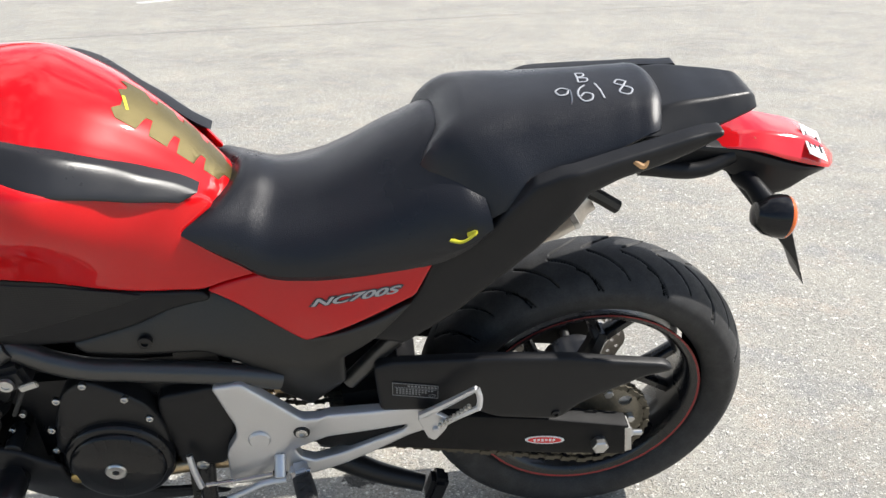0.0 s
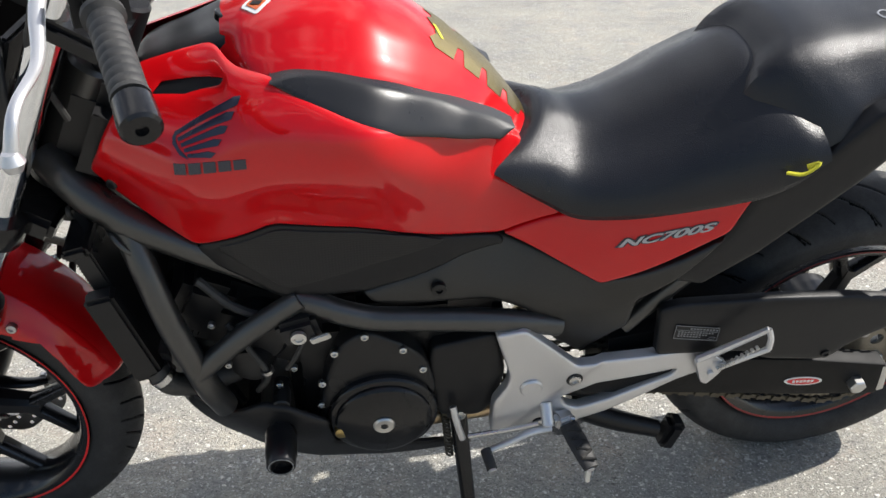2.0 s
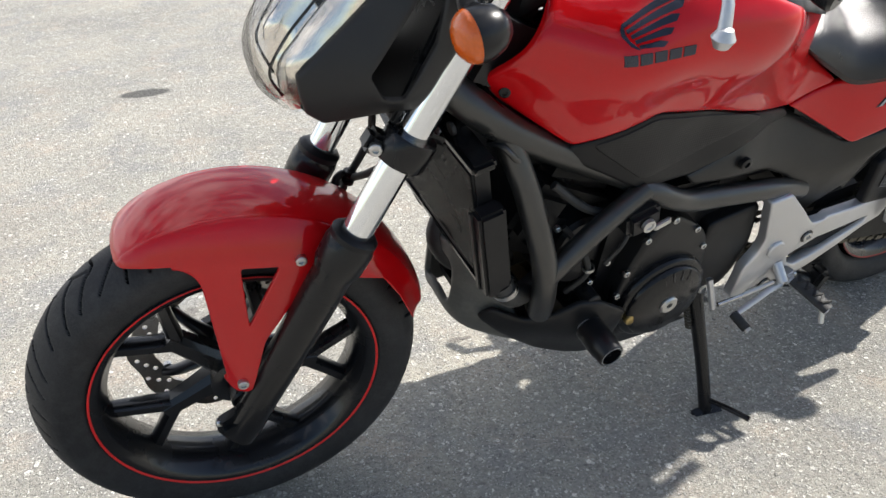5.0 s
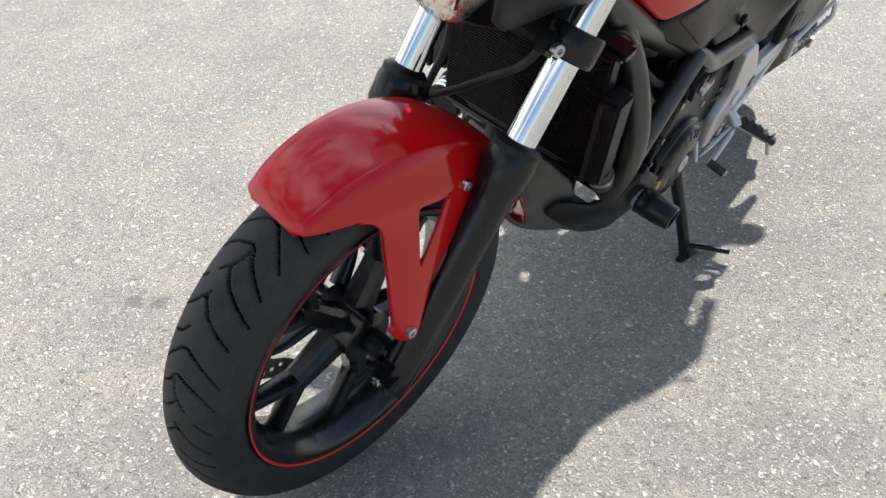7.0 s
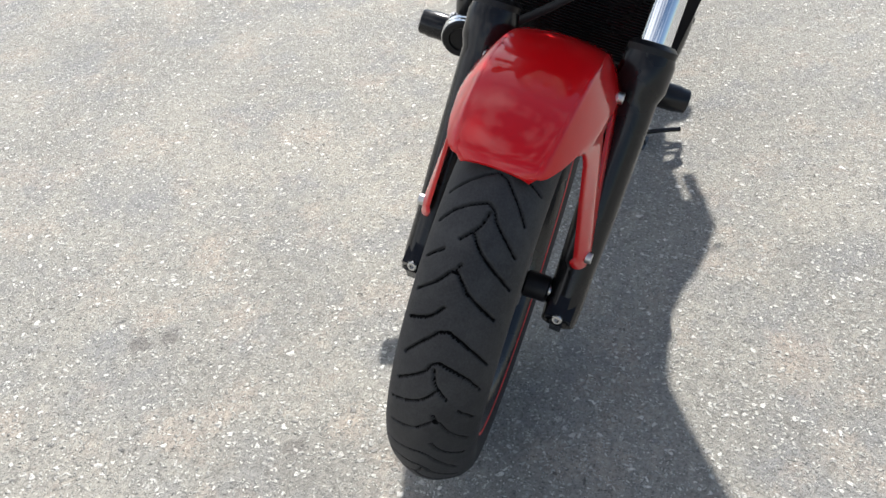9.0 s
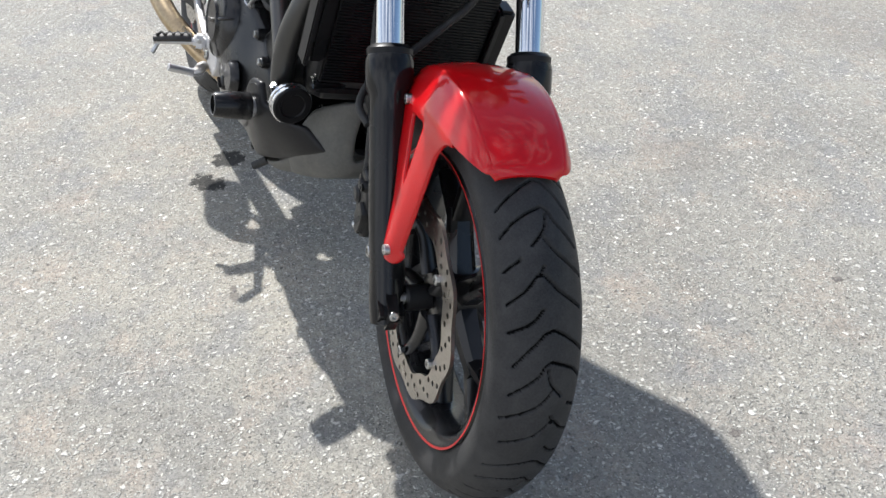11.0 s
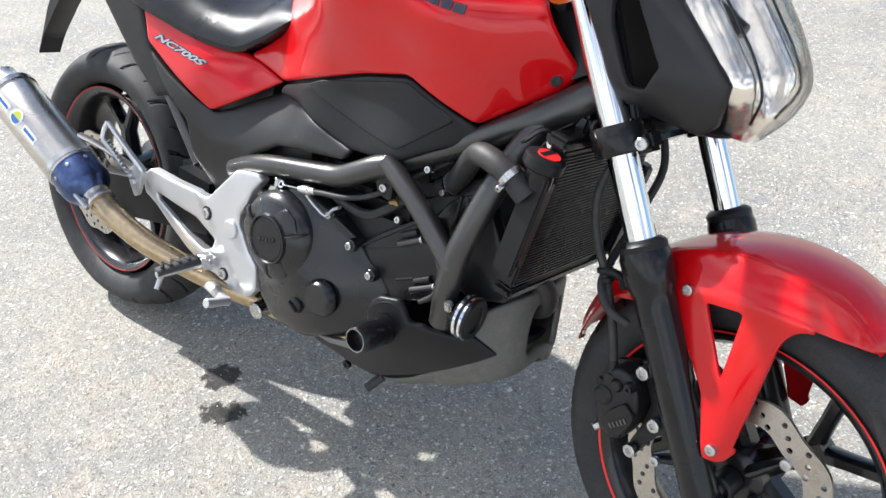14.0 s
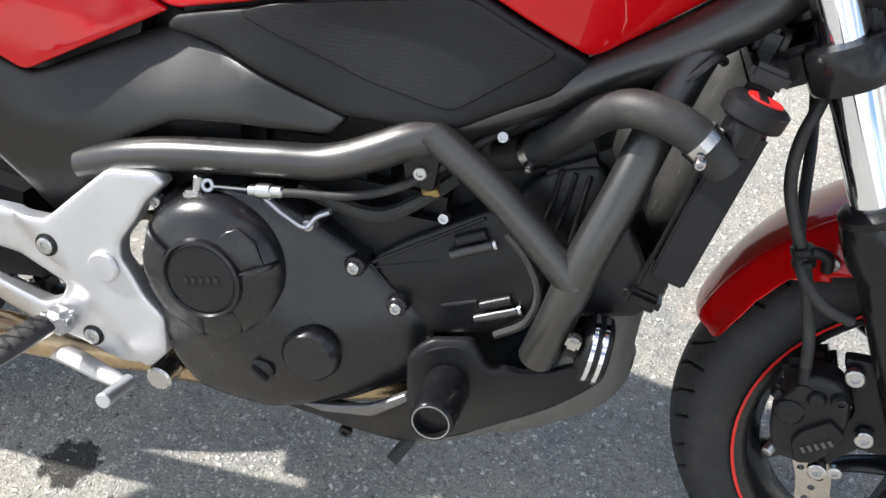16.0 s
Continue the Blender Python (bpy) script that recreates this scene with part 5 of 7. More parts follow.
    def on_tank(x, y, lift=0.0006):
        zc, w, zb = [np.interp(-x, -top[:, 0], top[:, i]) for i in (1, 2, 3)]
        a = min(abs(y) / w, 0.999)
        return Vector((x, y, zb + np.interp(a, half[:, 0], half[:, 1]) * (zc - zb) + lift))

    def patch(poly, lift, mat, name, label="", owner=tank):
        bm = sheet(poly, 0.0, 0.0006, 1, (), 0.010, 0)
        for v in bm.verts:
            v.co = on_tank(v.co.x, v.co.z, lift + (0.0006 if v.co.y > -0.0003 else 0))
        return part(name, bm, mat, owner, label)

    # gold carbon sheet with notched sides, over the tail of the tank
    side = [(0.750, 0.000), (0.742, 0.018), (0.742, 0.032), (0.752, 0.046), (0.746, 0.058), (0.722, 0.057), (0.712, 0.030), (0.704, 0.028), (0.707, 0.055), (0.686, 0.053), (0.678, 0.028), (0.671, 0.027), (0.674, 0.051), (0.654, 0.047), (0.646, 0.025), (0.640, 0.024), (0.642, 0.043), (0.624, 0.038), (0.617, 0.022), (0.602, 0.018), (0.600, 0.008)]
    side = [(max(x - 0.007, 0.5935), y) for x, y in side]
    patch([*side, *[(x, -0.62 * y) for x, y in side[:0:-1]]], 0.0006, GOLD, "tank_grip_sheet", "notched olive-gold carbon-look sheet on the tank")
    patch([(0.733, 0.010), (0.7365, 0.012), (0.7285, 0.036), (0.725, 0.034)], 0.0014, YELLOW, "sheet_mark", "yellow bar on the gold sheet")
    patch(soft([(0.978, 0.034), (0.958, 0.056), (0.938, 0.036), (0.958, 0.014)], 0.005), 0.0006, WHITE, "warning_sticker", "white diamond sticker with orange and black middle")
    patch(soft([(0.971, 0.034), (0.958, 0.049), (0.945, 0.036), (0.958, 0.021)], 0.002), 0.0014, AMBER, "sticker_middle")
    patch([(0.962, 0.030), (0.966, 0.036), (0.954, 0.042), (0.950, 0.036)], 0.0022, ENGINE, "sticker_sign")
    # seats
    part("rider_seat", saddle([(0.598, 0.802, 0.126, 0.776, 0.074), (0.588, 0.812, 0.131, 0.758, 0.060), (0.562, 0.811, 0.138, 0.724, 0.032), (0.53, 0.800, 0.147, 0.703, 0.022), (0.48, 0.804, 0.160, 0.704, 0.01), (0.42, 0.832, 0.172, 0.716, 0), (0.38, 0.856, 0.180, 0.727, 0), (0.34, 0.877, 0.187, 0.738, 0), (0.305, 0.894, 0.192, 0.750, -0.006), (0.275, 0.892, 0.195, 0.772, -0.015), (0.25, 0.868, 0.192, 0.802, -0.025)], [(0, 1.0), (0.15, 0.99), (0.28, 0.95), (0.40, 0.875), (0.53, 0.775), (0.68, 0.675), (0.80, 0.575), (0.90, 0.43), (0.96, 0.28), (0.995, 0.12), (1.0, 0.05), (0.97, 0.0)], 72), SEAT, label="black grained rider seat")
    dome = [(0, 1.0), (0.30, 0.978), (0.50, 0.900), (0.62, 0.80), (0.70, 0.68), (0.80, 0.52), (0.91, 0.31), (0.98, 0.13), (1.0, 0.05), (0.96, 0.0)]
    rear = [(0.310, 0.858, 0.172, 0.790, 0), (0.294, 0.892, 0.172, 0.800, 0), (0.274, 0.914, 0.170, 0.810, 0), (0.255, 0.925, 0.168, 0.818, 0), (0.236, 0.929, 0.165, 0.824, 0), (0.16, 0.933, 0.146, 0.842, -0.01), (0.10, 0.936, 0.132, 0.862, -0.006), (0.05, 0.939, 0.121, 0.876, 0), (0, 0.942, 0.111, 0.892, 0.01), (-0.034, 0.941, 0.103, 0.902, 0.015), (-0.043, 0.934, 0.098, 0.902, 0.015), (-0.046, 0.922, 0.092, 0.900, 0.015)]
    cushion = saddle(rear, dome, 80)

    def ease(v, lo, hi):
        k = min(max((v - lo) / (hi - lo), 0), 1)
        return k * k * (3 - 2 * k)

    for v in cushion.verts:  # a flat front with cut-back corners
        a = abs(v.co.y) / 0.17
        v.co.x += ease(v.co.x, 0.08, 0.25) * (0.016 * ease(a, 0.25, 0.55) - 0.080 * max(a - 0.58, 0) / 0.42)
    seat2 = part("pillion_seat", cushion, SEAT, label="black grained pillion seat with chalk marks")
    rows, across = spline([(x, zc, w, zb) for x, zc, w, zb, _ in rear], 60), spline(dome, 60)

    def on_seat(x, y):
        zc, w, zb = [np.interp(-x, -rows[:, 0], rows[:, i]) for i in (1, 2, 3)]
        return zb + np.interp(min(abs(y) / w, 0.99), across[:, 0], across[:, 1]) * (zc - zb) + 0.0007

    def chalk(strokes, size, x, y, slope):
        """Hand-drawn strokes: flat ribbons lying on the seat."""
        c, s = math.cos(radians(slope)), math.sin(radians(slope))
        bits = []
        for stroke in strokes:
            pts = []
            for u, v in spline(stroke, 4 * len(stroke)):
                a, b = size * (u * c - v * s), size * (u * s + v * c)
                pts.append((x - a, y - b, on_seat(x - a, y - b)))
            bits.append(tube(pts, 0.0016, 6, n=len(pts) * 2, flat=0.4))
        part("chalk_writing", merge(*bits), CHALK, seat2, "hand-written pale chalk marks")

    nine = [(0.52, 0.86), (0.30, 1.0), (0.06, 0.84), (0.10, 0.58), (0.36, 0.56), (0.54, 0.80), (0.50, 0.40), (0.36, 0.0)]
    six = [(0.50, 0.98), (0.22, 0.76), (0.06, 0.36), (0.18, 0.04), (0.46, 0.08), (0.54, 0.34), (0.34, 0.48), (0.12, 0.30)]
    eight = [(0.50, 0.80), (0.30, 1.0), (0.10, 0.82), (0.30, 0.54), (0.54, 0.26), (0.32, 0.0), (0.06, 0.20), (0.30, 0.52), (0.52, 0.80)]
    for k, glyph in enumerate(([nine], [six], [[(0.20, 0.98), (0.22, 0.5), (0.20, 0.02)]], [eight])):
        chalk(glyph, 0.042, 0.113 - 0.0285 * k - (0.004 if k == 3 else 0), 0.062 - 0.004 * k, 8)
    chalk([[(0.08, 1.0), (0.10, 0.5), (0.06, 0.0)], [(0.08, 1.0), (0.46, 0.92), (0.44, 0.66), (0.12, 0.52), (0.56, 0.36), (0.50, 0.06), (0.06, 0.0)]], 0.030, 0.078, 0.004, -2)
    part("seat_strap", tube([(0.285, 0.193, 0.795), (0.270, 0.207, 0.802), (0.252, 0.205, 0.815), (0.262, 0.198, 0.806)], 0.004, 8, flat=0.5), YELLOW, label="yellow seat strap loop")
    part("seat_tag", tube([(0.035, 0.140, 0.893), (0.022, 0.152, 0.888), (0.012, 0.150, 0.882), (0.004, 0.146, 0.892)], [0.004, 0.008, 0.009, 0.004], 7, flat=0.5), BROWN, label="frayed brown tag under the seat")


bodywork()


def tail():
    crown = [(0, 1.0), (0.4, 0.98), (0.62, 0.90), (0.72, 0.78), (0.9, 0.4), (1.0, 0.1), (0.96, 0.0)]
    flat = [(0, 1.0), (0.45, 0.99), (0.66, 0.93), (0.76, 0.78), (0.92, 0.36), (1.0, 0.08), (0.96, 0.0)]
    part("tail_cowl", saddle([(-0.022, 0.920, 0.106, 0.898, 0.015), (-0.040, 0.928, 0.103, 0.894, 0.01), (-0.06, 0.932, 0.099, 0.892, 0.005), (-0.12, 0.933, 0.080, 0.896, 0), (-0.160, 0.932, 0.064, 0.903, 0), (-0.184, 0.929, 0.052, 0.907, 0), (-0.192, 0.923, 0.047, 0.909, 0)], [(0, 1.0), (0.64, 0.985), (0.70, 0.90), (1.0, 0.14), (0.97, 0.0)], 30, crisp=True), PLASTIC, label="black angular tail cowl")
    rail = soft([(0.308, 0.741), (0.240, 0.785), (0.215, 0.812), (0.165, 0.868), (0.127, 0.884), (0.044, 0.897), (-0.015, 0.905), (-0.060, 0.912), (-0.112, 0.916), (-0.114, 0.908), (-0.090, 0.893), (-0.060, 0.882), (-0.020, 0.872), (0.041, 0.862), (0.086, 0.846), (0.107, 0.818), (0.156, 0.758), (0.212, 0.702), (0.277, 0.638), (0.350, 0.585), (0.405, 0.600), (0.333, 0.680)], 0.006)

    def out(x, z):
        return 0.128 + 0.05 * min(max((x + 0.09) / 0.2, 0), 1)

    for s in (1, -1):
        part("grab_rail", sheet(rail, out, 0.022, s, (), 0.014, 0.010), PLASTIC, label="black grab rail and rear side cover")
        part("subframe_tube", tube([(0.44, s * 0.135, 0.470), (0.34, s * 0.135, 0.588), (0.20, s * 0.125, 0.722), (0.10, s * 0.10, 0.80)], 0.0145, 12), TUBE, label="dark grey subframe tube")
        # rear turn signal
        stem = part("turn_signal", tube([(-0.195, s * 0.045, 0.790), (-0.205, s * 0.075, 0.788), (-0.216, s * 0.105, 0.776)], [0.017, 0.015, 0.018], 12), PLASTIC, label="black rear turn signal with amber lens")
        part("signal_body", turned([(0.0, -0.042), (0.018, -0.038), (0.030, -0.022), (0.0345, -0.002), (0.0345, 0.008)], (-0.232, s * 0.125, 0.762), (-1, s * 0.1, -0.1), 28), GLOSSBLACK, stem)
        part("signal_lens", turned([(0.034, 0.0085), (0.0335, 0.012), (0.028, 0.018), (0.016, 0.022), (0.0, 0.023)], (-0.232, s * 0.125, 0.762), (-1, s * 0.1, -0.1), 28), AMBER, stem, "amber ribbed lens")
    edge = [(0, 1.0), (0.50, 0.95), (0.60, 0.84), (0.98, 0.20), (1.0, 0.0)]
    lamp = part("tail_lamp", saddle([(-0.130, 0.848, 0.046, 0.843, 0), (-0.165, 0.858, 0.058, 0.845, 0), (-0.205, 0.863, 0.064, 0.842, 0), (-0.26, 0.856, 0.064, 0.825, 0), (-0.31, 0.842, 0.058, 0.809, 0), (-0.345, 0.818, 0.042, 0.795, 0), (-0.362, 0.803, 0.022, 0.789, 0)], edge, 30, crisp=True), REDLENS, label="red wedge-shaped tail lamp with a paper sticker")
    for s in (1, -1):
        for k in range(4):
            part("lamp_reflector_rib", block((-0.205 - 0.014 * k, s * (0.040 - 0.002 * k), 0.8565 - 0.0045 * k), (0.007, 0.016, 0.002), (s * -24, -9, s * 18), 0.0008), AMBER, lamp, "amber reflector rib in the lamp")
    part("lamp_sticker", block((-0.312, 0.030, 0.8345), (0.042, 0.064, 0.0012), (-20, -27, 6), 0.0004), WHITE, lamp, "white paper sticker")
    for k in range(3):
        part("sticker_bar", block((-0.323 + 0.011 * k, 0.031, 0.8300 + 0.0056 * k), (0.004, 0.034 - 0.010 * (k == 1), 0.0010), (-20, -27, 6), 0.0002), ENGINE, lamp)
    part("under_tail", saddle([(0.06, 0.866, 0.086, 0.834, 0), (-0.05, 0.860, 0.074, 0.822, 0), (-0.13, 0.852, 0.056, 0.812, 0), (-0.175, 0.848, 0.060, 0.796, 0), (-0.22, 0.839, 0.065, 0.762, 0), (-0.27, 0.821, 0.064, 0.760, 0), (-0.31, 0.806, 0.057, 0.784, 0), (-0.34, 0.794, 0.040, 0.786, 0)], [(0, 1.0), (0.7, 0.98), (0.97, 0.90), (1.0, 0.75), (0.92, 0.12), (0.85, 0.0)], 30, crisp=True), PLASTIC, label="black undertail")
    part("plate_bracket", sheet(soft([(-0.20, 0.76), (-0.27, 0.745), (-0.33, 0.655), (-0.386, 0.530), (-0.355, 0.585), (-0.295, 0.655)], 0.006), lambda x, z: 0.028, 0.056, 1, (), 0.02, 0.004), PLASTIC, label="black mudflap bracket")
    part("tail_bracket", tube([(0.08, 0.05, 0.79), (0.03, 0.05, 0.76), (0.0, 0.05, 0.74)], 0.012, 8), GREYPLASTIC)
    part("rear_cross_arm", tube([(-0.02, 0.06, 0.82), (-0.13, 0.06, 0.815), (-0.17, 0.05, 0.83)], 0.014, 10), PLASTIC)


tail()


def swingarm():
    arm = soft([(0.50, 0.400), (0.366, 0.412), (0.10, 0.372), (-0.052, 0.340), (-0.056, 0.263), (0.10, 0.282), (0.366, 0.325), (0.50, 0.345)], 0.006)
    for s in (1, -1):
        a = part("swingarm", sheet(arm, 0.162, 0.03, s, (), 0.03, 0.004), ARM, label="black box-section swingarm")
        part("arm_end_cap", sheet(soft([(-0.044, 0.336), (-0.056, 0.334), (-0.066, 0.275), (-0.054, 0.271)], 0.002), 0.1625, 0.03, s, (), 0.02, 0.001), STEEL, a, "bare metal end cap")
        part("adjuster_screw", rod((-0.055, s * 0.146, 0.305), (-0.085, s * 0.146, 0.303), 0.006), STEEL, a)
        part("adjuster_nut", rod((-0.058, s * 0.146, 0.305), (-0.066, s * 0.146, 0.304), 0.010, seg=6), STEEL, a)
    oval = [(0.100 + 0.036 * math.cos(w), 0.3195 + 0.0105 * math.sin(w) + 0.0040 * math.cos(w)) for w in (math.tau * i / 28 for i in range(28))]
    oval2 = [(0.100 + 0.031 * math.cos(w), 0.3195 + 0.0075 * math.sin(w) + 0.0035 * math.cos(w)) for w in (math.tau * i / 28 for i in range(28))]
    dec = part("oval_sticker", sheet(oval, 0.1632, 0.001, 1, (), 0.02, 0), WHITE, label="white oval sticker with a red field")
    part("sticker_field", sheet(oval2, 0.1638, 0.001, 1, (), 0.02, 0), STRIPE, dec)
    for k in range(6):
        part("sticker_mark", sheet([(0.121 - 0.007 * k, 0.3248 - 0.0006 * k), (0.1165 - 0.007 * k, 0.3243 - 0.0006 * k), (0.1160 - 0.007 * k, 0.3180 - 0.0006 * k + 0.002 * (k % 2)), (0.1205 - 0.007 * k, 0.3185 - 0.0006 * k)], 0.1643, 0.0006, 1, (), 0.02, 0), WHITE, dec)
    guard = soft([(0.40, 0.530), (0.369, 0.538), (0.203, 0.534), (0.085, 0.526), (-0.034, 0.506), (-0.090, 0.496), (-0.110, 0.480), (-0.056, 0.470), (0.023, 0.432), (0.055, 0.412), (0.074, 0.388), (0.098, 0.382), (0.193, 0.396), (0.237, 0.420), (0.39, 0.43)], 0.012)
    g = part("chain_guard", sheet(guard, lambda x, z: 0.172 - 0.10 * max(0, z - 0.515 + 0.12 * max(0, 0.1 - x)) - 0.03 * max(0, -x), 0.012, 1, (), 0.014, 0.008), PLASTIC, label="black plastic chain guard with a pointed rear end")
    lab = part("caution_label", sheet([(0.370, 0.500), (0.295, 0.485), (0.295, 0.455), (0.370, 0.470)], 0.1735, 0.001, 1, (), 0.03, 0), ENGINE, g, "small black caution label with a pale outline")

    def rule(x0, u0, x1, u1):
        """A thin printed bar on the label, u measured up from its sloping lower edge."""
        f = lambda x, u: (x, 0.470 - 0.2 * (0.370 - x) + u)
        part("label_line", sheet([f(x0, u1), f(x1, u1), f(x1, u0), f(x0, u0)], 0.1742, 0.0008, 1, (), 0.05, 0), LABELPRINT, lab)

    for x0, u0, x1, u1 in ((0.370, 0.0285, 0.295, 0.0295), (0.370, 0.0005, 0.295, 0.0015), (0.370, 0.001, 0.3692, 0.029), (0.2958, 0.001, 0.295, 0.029)):
        rule(x0, u0, x1, u1)
    for k in range(9):
        rule(0.345 - 0.0055 * k, 0.0225, 0.3415 - 0.0055 * k, 0.0255)
    rule(0.367, 0.0195, 0.298, 0.0201)
    for k in range(3):
        for j in range(12 - 2 * k):
            rule(0.364 - 0.0052 * j, 0.0150 - 0.0046 * k, 0.3608 - 0.0052 * j, 0.0172 - 0.0046 * k)
    for w in range(10):
        a, c = math.tau * w / 10, math.tau * (w + 0.8) / 10
        rule(0.305 + 0.006 * math.cos(a), 0.0055 + 0.003 * math.sin(a), 0.3044 + 0.006 * math.cos(c), 0.0063 + 0.003 * math.sin(a))
    part("guard_bolt", bolt((0.090, 0.1715, 0.398), (0, 1, 0), 0.008, 0.004), ENGINE, g)


swingarm()


def footrests():
    rear = [(0.520, 0.430), (0.400, 0.430), (0.322, 0.434), (0.292, 0.414), (0.302, 0.378), (0.341, 0.365), (0.400, 0.332), (0.456, 0.304), (0.515, 0.284)]
    left = soft([(0.656, 0.511), (0.610, 0.518), (0.560, 0.470), *rear, (0.565, 0.294), (0.622, 0.280), (0.652, 0.284), (0.650, 0.355), (0.630, 0.394), (0.628, 0.420)], 0.008)
    right = soft([(0.668, 0.502), (0.655, 0.512), (0.600, 0.505), (0.560, 0.468), *rear, (0.545, 0.282), (0.600, 0.264), (0.640, 0.268), (0.662, 0.292), (0.660, 0.340), (0.638, 0.362), (0.622, 0.390), (0.612, 0.402), (0.612, 0.424), (0.634, 0.456), (0.644, 0.476)], 0.007)
    hole = soft([(0.538, 0.352), (0.480, 0.378), (0.395, 0.386), (0.345, 0.392), (0.350, 0.378), (0.400, 0.358), (0.455, 0.334), (0.506, 0.319), (0.528, 0.330)], 0.006)

    def relief(x, z):
        """The plate bulges along its arms and steps up past a slanting fold."""
        fold = min(max(((x - 0.540) * 0.73 + (z - 0.359) * 0.68) / 0.012, 0), 1)
        return 0.170 + 0.004 * math.cos((x - 0.5) * 9) + 0.0055 * fold * fold * (3 - 2 * fold)

    for s in (1, -1):
        c = part("footrest_bracket", sheet(left if s > 0 else right, relief, 0.016, s, [hole], 0.010, 0.0055), CAST, label="silver cast footrest bracket")
        part("pivot_cap", turned([(0.0, 0.006), (0.016, 0.0055), (0.0185, 0.003), (0.0185, -0.004)], (0.592, s * 0.178, 0.390), (0, s, 0), 28), CAST, c, "round pivot cap")
        # Black disc on the face stands in for the bolt recess's shade.
        part("recess_shade", turned([(0.0, 0.0022), (0.0135, 0.0022), (0.0140, 0.0), (0.0140, -0.004)], (0.522, s * (relief(0.522, 0.401) - 0.0012), 0.401), (0, s, 0), 24), ENGINE, c)
        part("bracket_bolt", bolt((0.522, s * (relief(0.522, 0.401) + 0.001), 0.401), (0, s, 0), 0.0100, 0.004), STEEL, c)
        part("recess_shade", turned([(0.0, 0.0022), (0.0130, 0.0022), (0.0135, 0.0), (0.0135, -0.004)], (0.568, s * (relief(0.568, 0.292) - 0.0012), 0.292), (0, s, 0), 24), ENGINE, c)
        part("bracket_bolt", bolt((0.568, s * (relief(0.568, 0.292) + 0.001), 0.292), (0, s, 0), 0.010, 0.004), STEEL, c)
        # folded pillion footrest: an open toothed bar on a small plate
        d0, d1 = Vector((0.312, s * 0.186, 0.418)), Vector((0.238, s * 0.210, 0.512))
        lo = Vector((-0.004, s * 0.010, -0.034))
        bars = [tube([d0 + Vector((0.012, 0, 0.012)), d0.lerp(d1, 0.5) + Vector((0.004, 0, 0.006)), d1], [0.0075, 0.006, 0.005], 8), tube([d0 + Vector((-0.022, s * 0.006, -0.006)), d0.lerp(d1, 0.5) + lo * 0.75, d1 + lo], [0.006, 0.005, 0.005], 8), tube([d1, d1 + lo * 0.5 + Vector((-0.003, 0, 0.002)), d1 + lo], 0.005, 8)]
        foot = sheet(soft([(0.330, 0.428), (0.305, 0.444), (0.276, 0.420), (0.282, 0.398), (0.300, 0.372), (0.312, 0.380)], 0.005), 0.192, 0.008, s, (), 0.014, 0.002)
        peg = part("pillion_footrest", merge(*bars, foot), CAST, label="folded open aluminium pillion footrest")
        for k in range(9):
            q = d0.lerp(d1, 0.26 + 0.075 * k) + lo * 0.80
            part("footrest_tooth", block(q + Vector((0.004, 0, 0.005)), (0.005, 0.007, 0.007), (0, 40, 0), 0.001), STEEL, peg)
        part("footrest_pin", rod(d0 + Vector((-0.012, -s * 0.002, -0.016)), d0 + Vector((-0.012, s * 0.012, -0.016)), 0.0055), CAST, peg)
        # rider's footrest
        a, b = Vector((0.531, s * 0.188, 0.308)), Vector((0.508, s * 0.278, 0.293))
        d = (b - a).normalized()
        rest = part("rider_footrest", merge(tube([a, a.lerp(b, 0.5), b], [0.010, 0.0095, 0.0075], 10, n=8, flat=0.8), block(a - d * 0.004, (0.030, 0.026, 0.030), (0, 0, s * 14), 0.006)), CAST, label="aluminium rider footrest with a black rubber pad")
        pad = tube([a + d * 0.014 + Vector((0, 0, 0.008)), a.lerp(b, 0.55) + Vector((0, 0, 0.009)), b + Vector((0, 0, 0.006))], [0.0165, 0.0175, 0.0135], 12, n=10, flat=0.55)
        rubber = part("rubber_pad", pad, GRIP, rest, "ribbed black rubber pad")
        for k in range(8):
            q = a.lerp(b, 0.24 + 0.092 * k) + Vector((0, 0, 0.0165))
            part("pad_rib", block(q, (0.025, 0.0045, 0.005), (s * 9, 0, s * 14 + 24 * (-1) ** k), 0.001), GRIP, rubber)
        part("clevis_pin", rod(a + Vector((-0.018, 0, 0.004)), a + Vector((0.018, 0, 0.004)), 0.0055), STEEL, rest)
        part("footrest_feeler", rod(b + Vector((0, -s * 0.010, -0.004)), b + Vector((0.004, s * 0.002, -0.026)), 0.0050), STEEL, rest)
    # gear lever on the left
    gear = part("gear_lever", tube([(0.556, 0.196, 0.306), (0.590, 0.203, 0.308), (0.622, 0.205, 0.292), (0.664, 0.206, 0.272)], [0.008, 0.0065, 0.006, 0.006], 10, flat=0.8), CAST, label="aluminium gear lever")
    part("gear_toe_piece", rod((0.665, 0.205, 0.277), (0.659, 0.240, 0.268), 0.0090), GRIP, gear, "black rubber toe piece")
    part("toe_end", rod((0.659, 0.240, 0.268), (0.6582, 0.2445, 0.2668), 0.0070), STEEL, gear)
    part("gear_rod", tube([(0.577, 0.195, 0.318), (0.620, 0.192, 0.306), (0.691, 0.186, 0.291)], 0.0042, 8, n=10), STEEL, gear)
    part("gear_link", tube([(0.70, 0.185, 0.285), (0.71, 0.175, 0.32), (0.715, 0.165, 0.345)], 0.006, 8), CAST, gear)
    part("gear_joint", rod((0.563, 0.175, 0.345), (0.563, 0.205, 0.320), 0.010), CAST, gear)
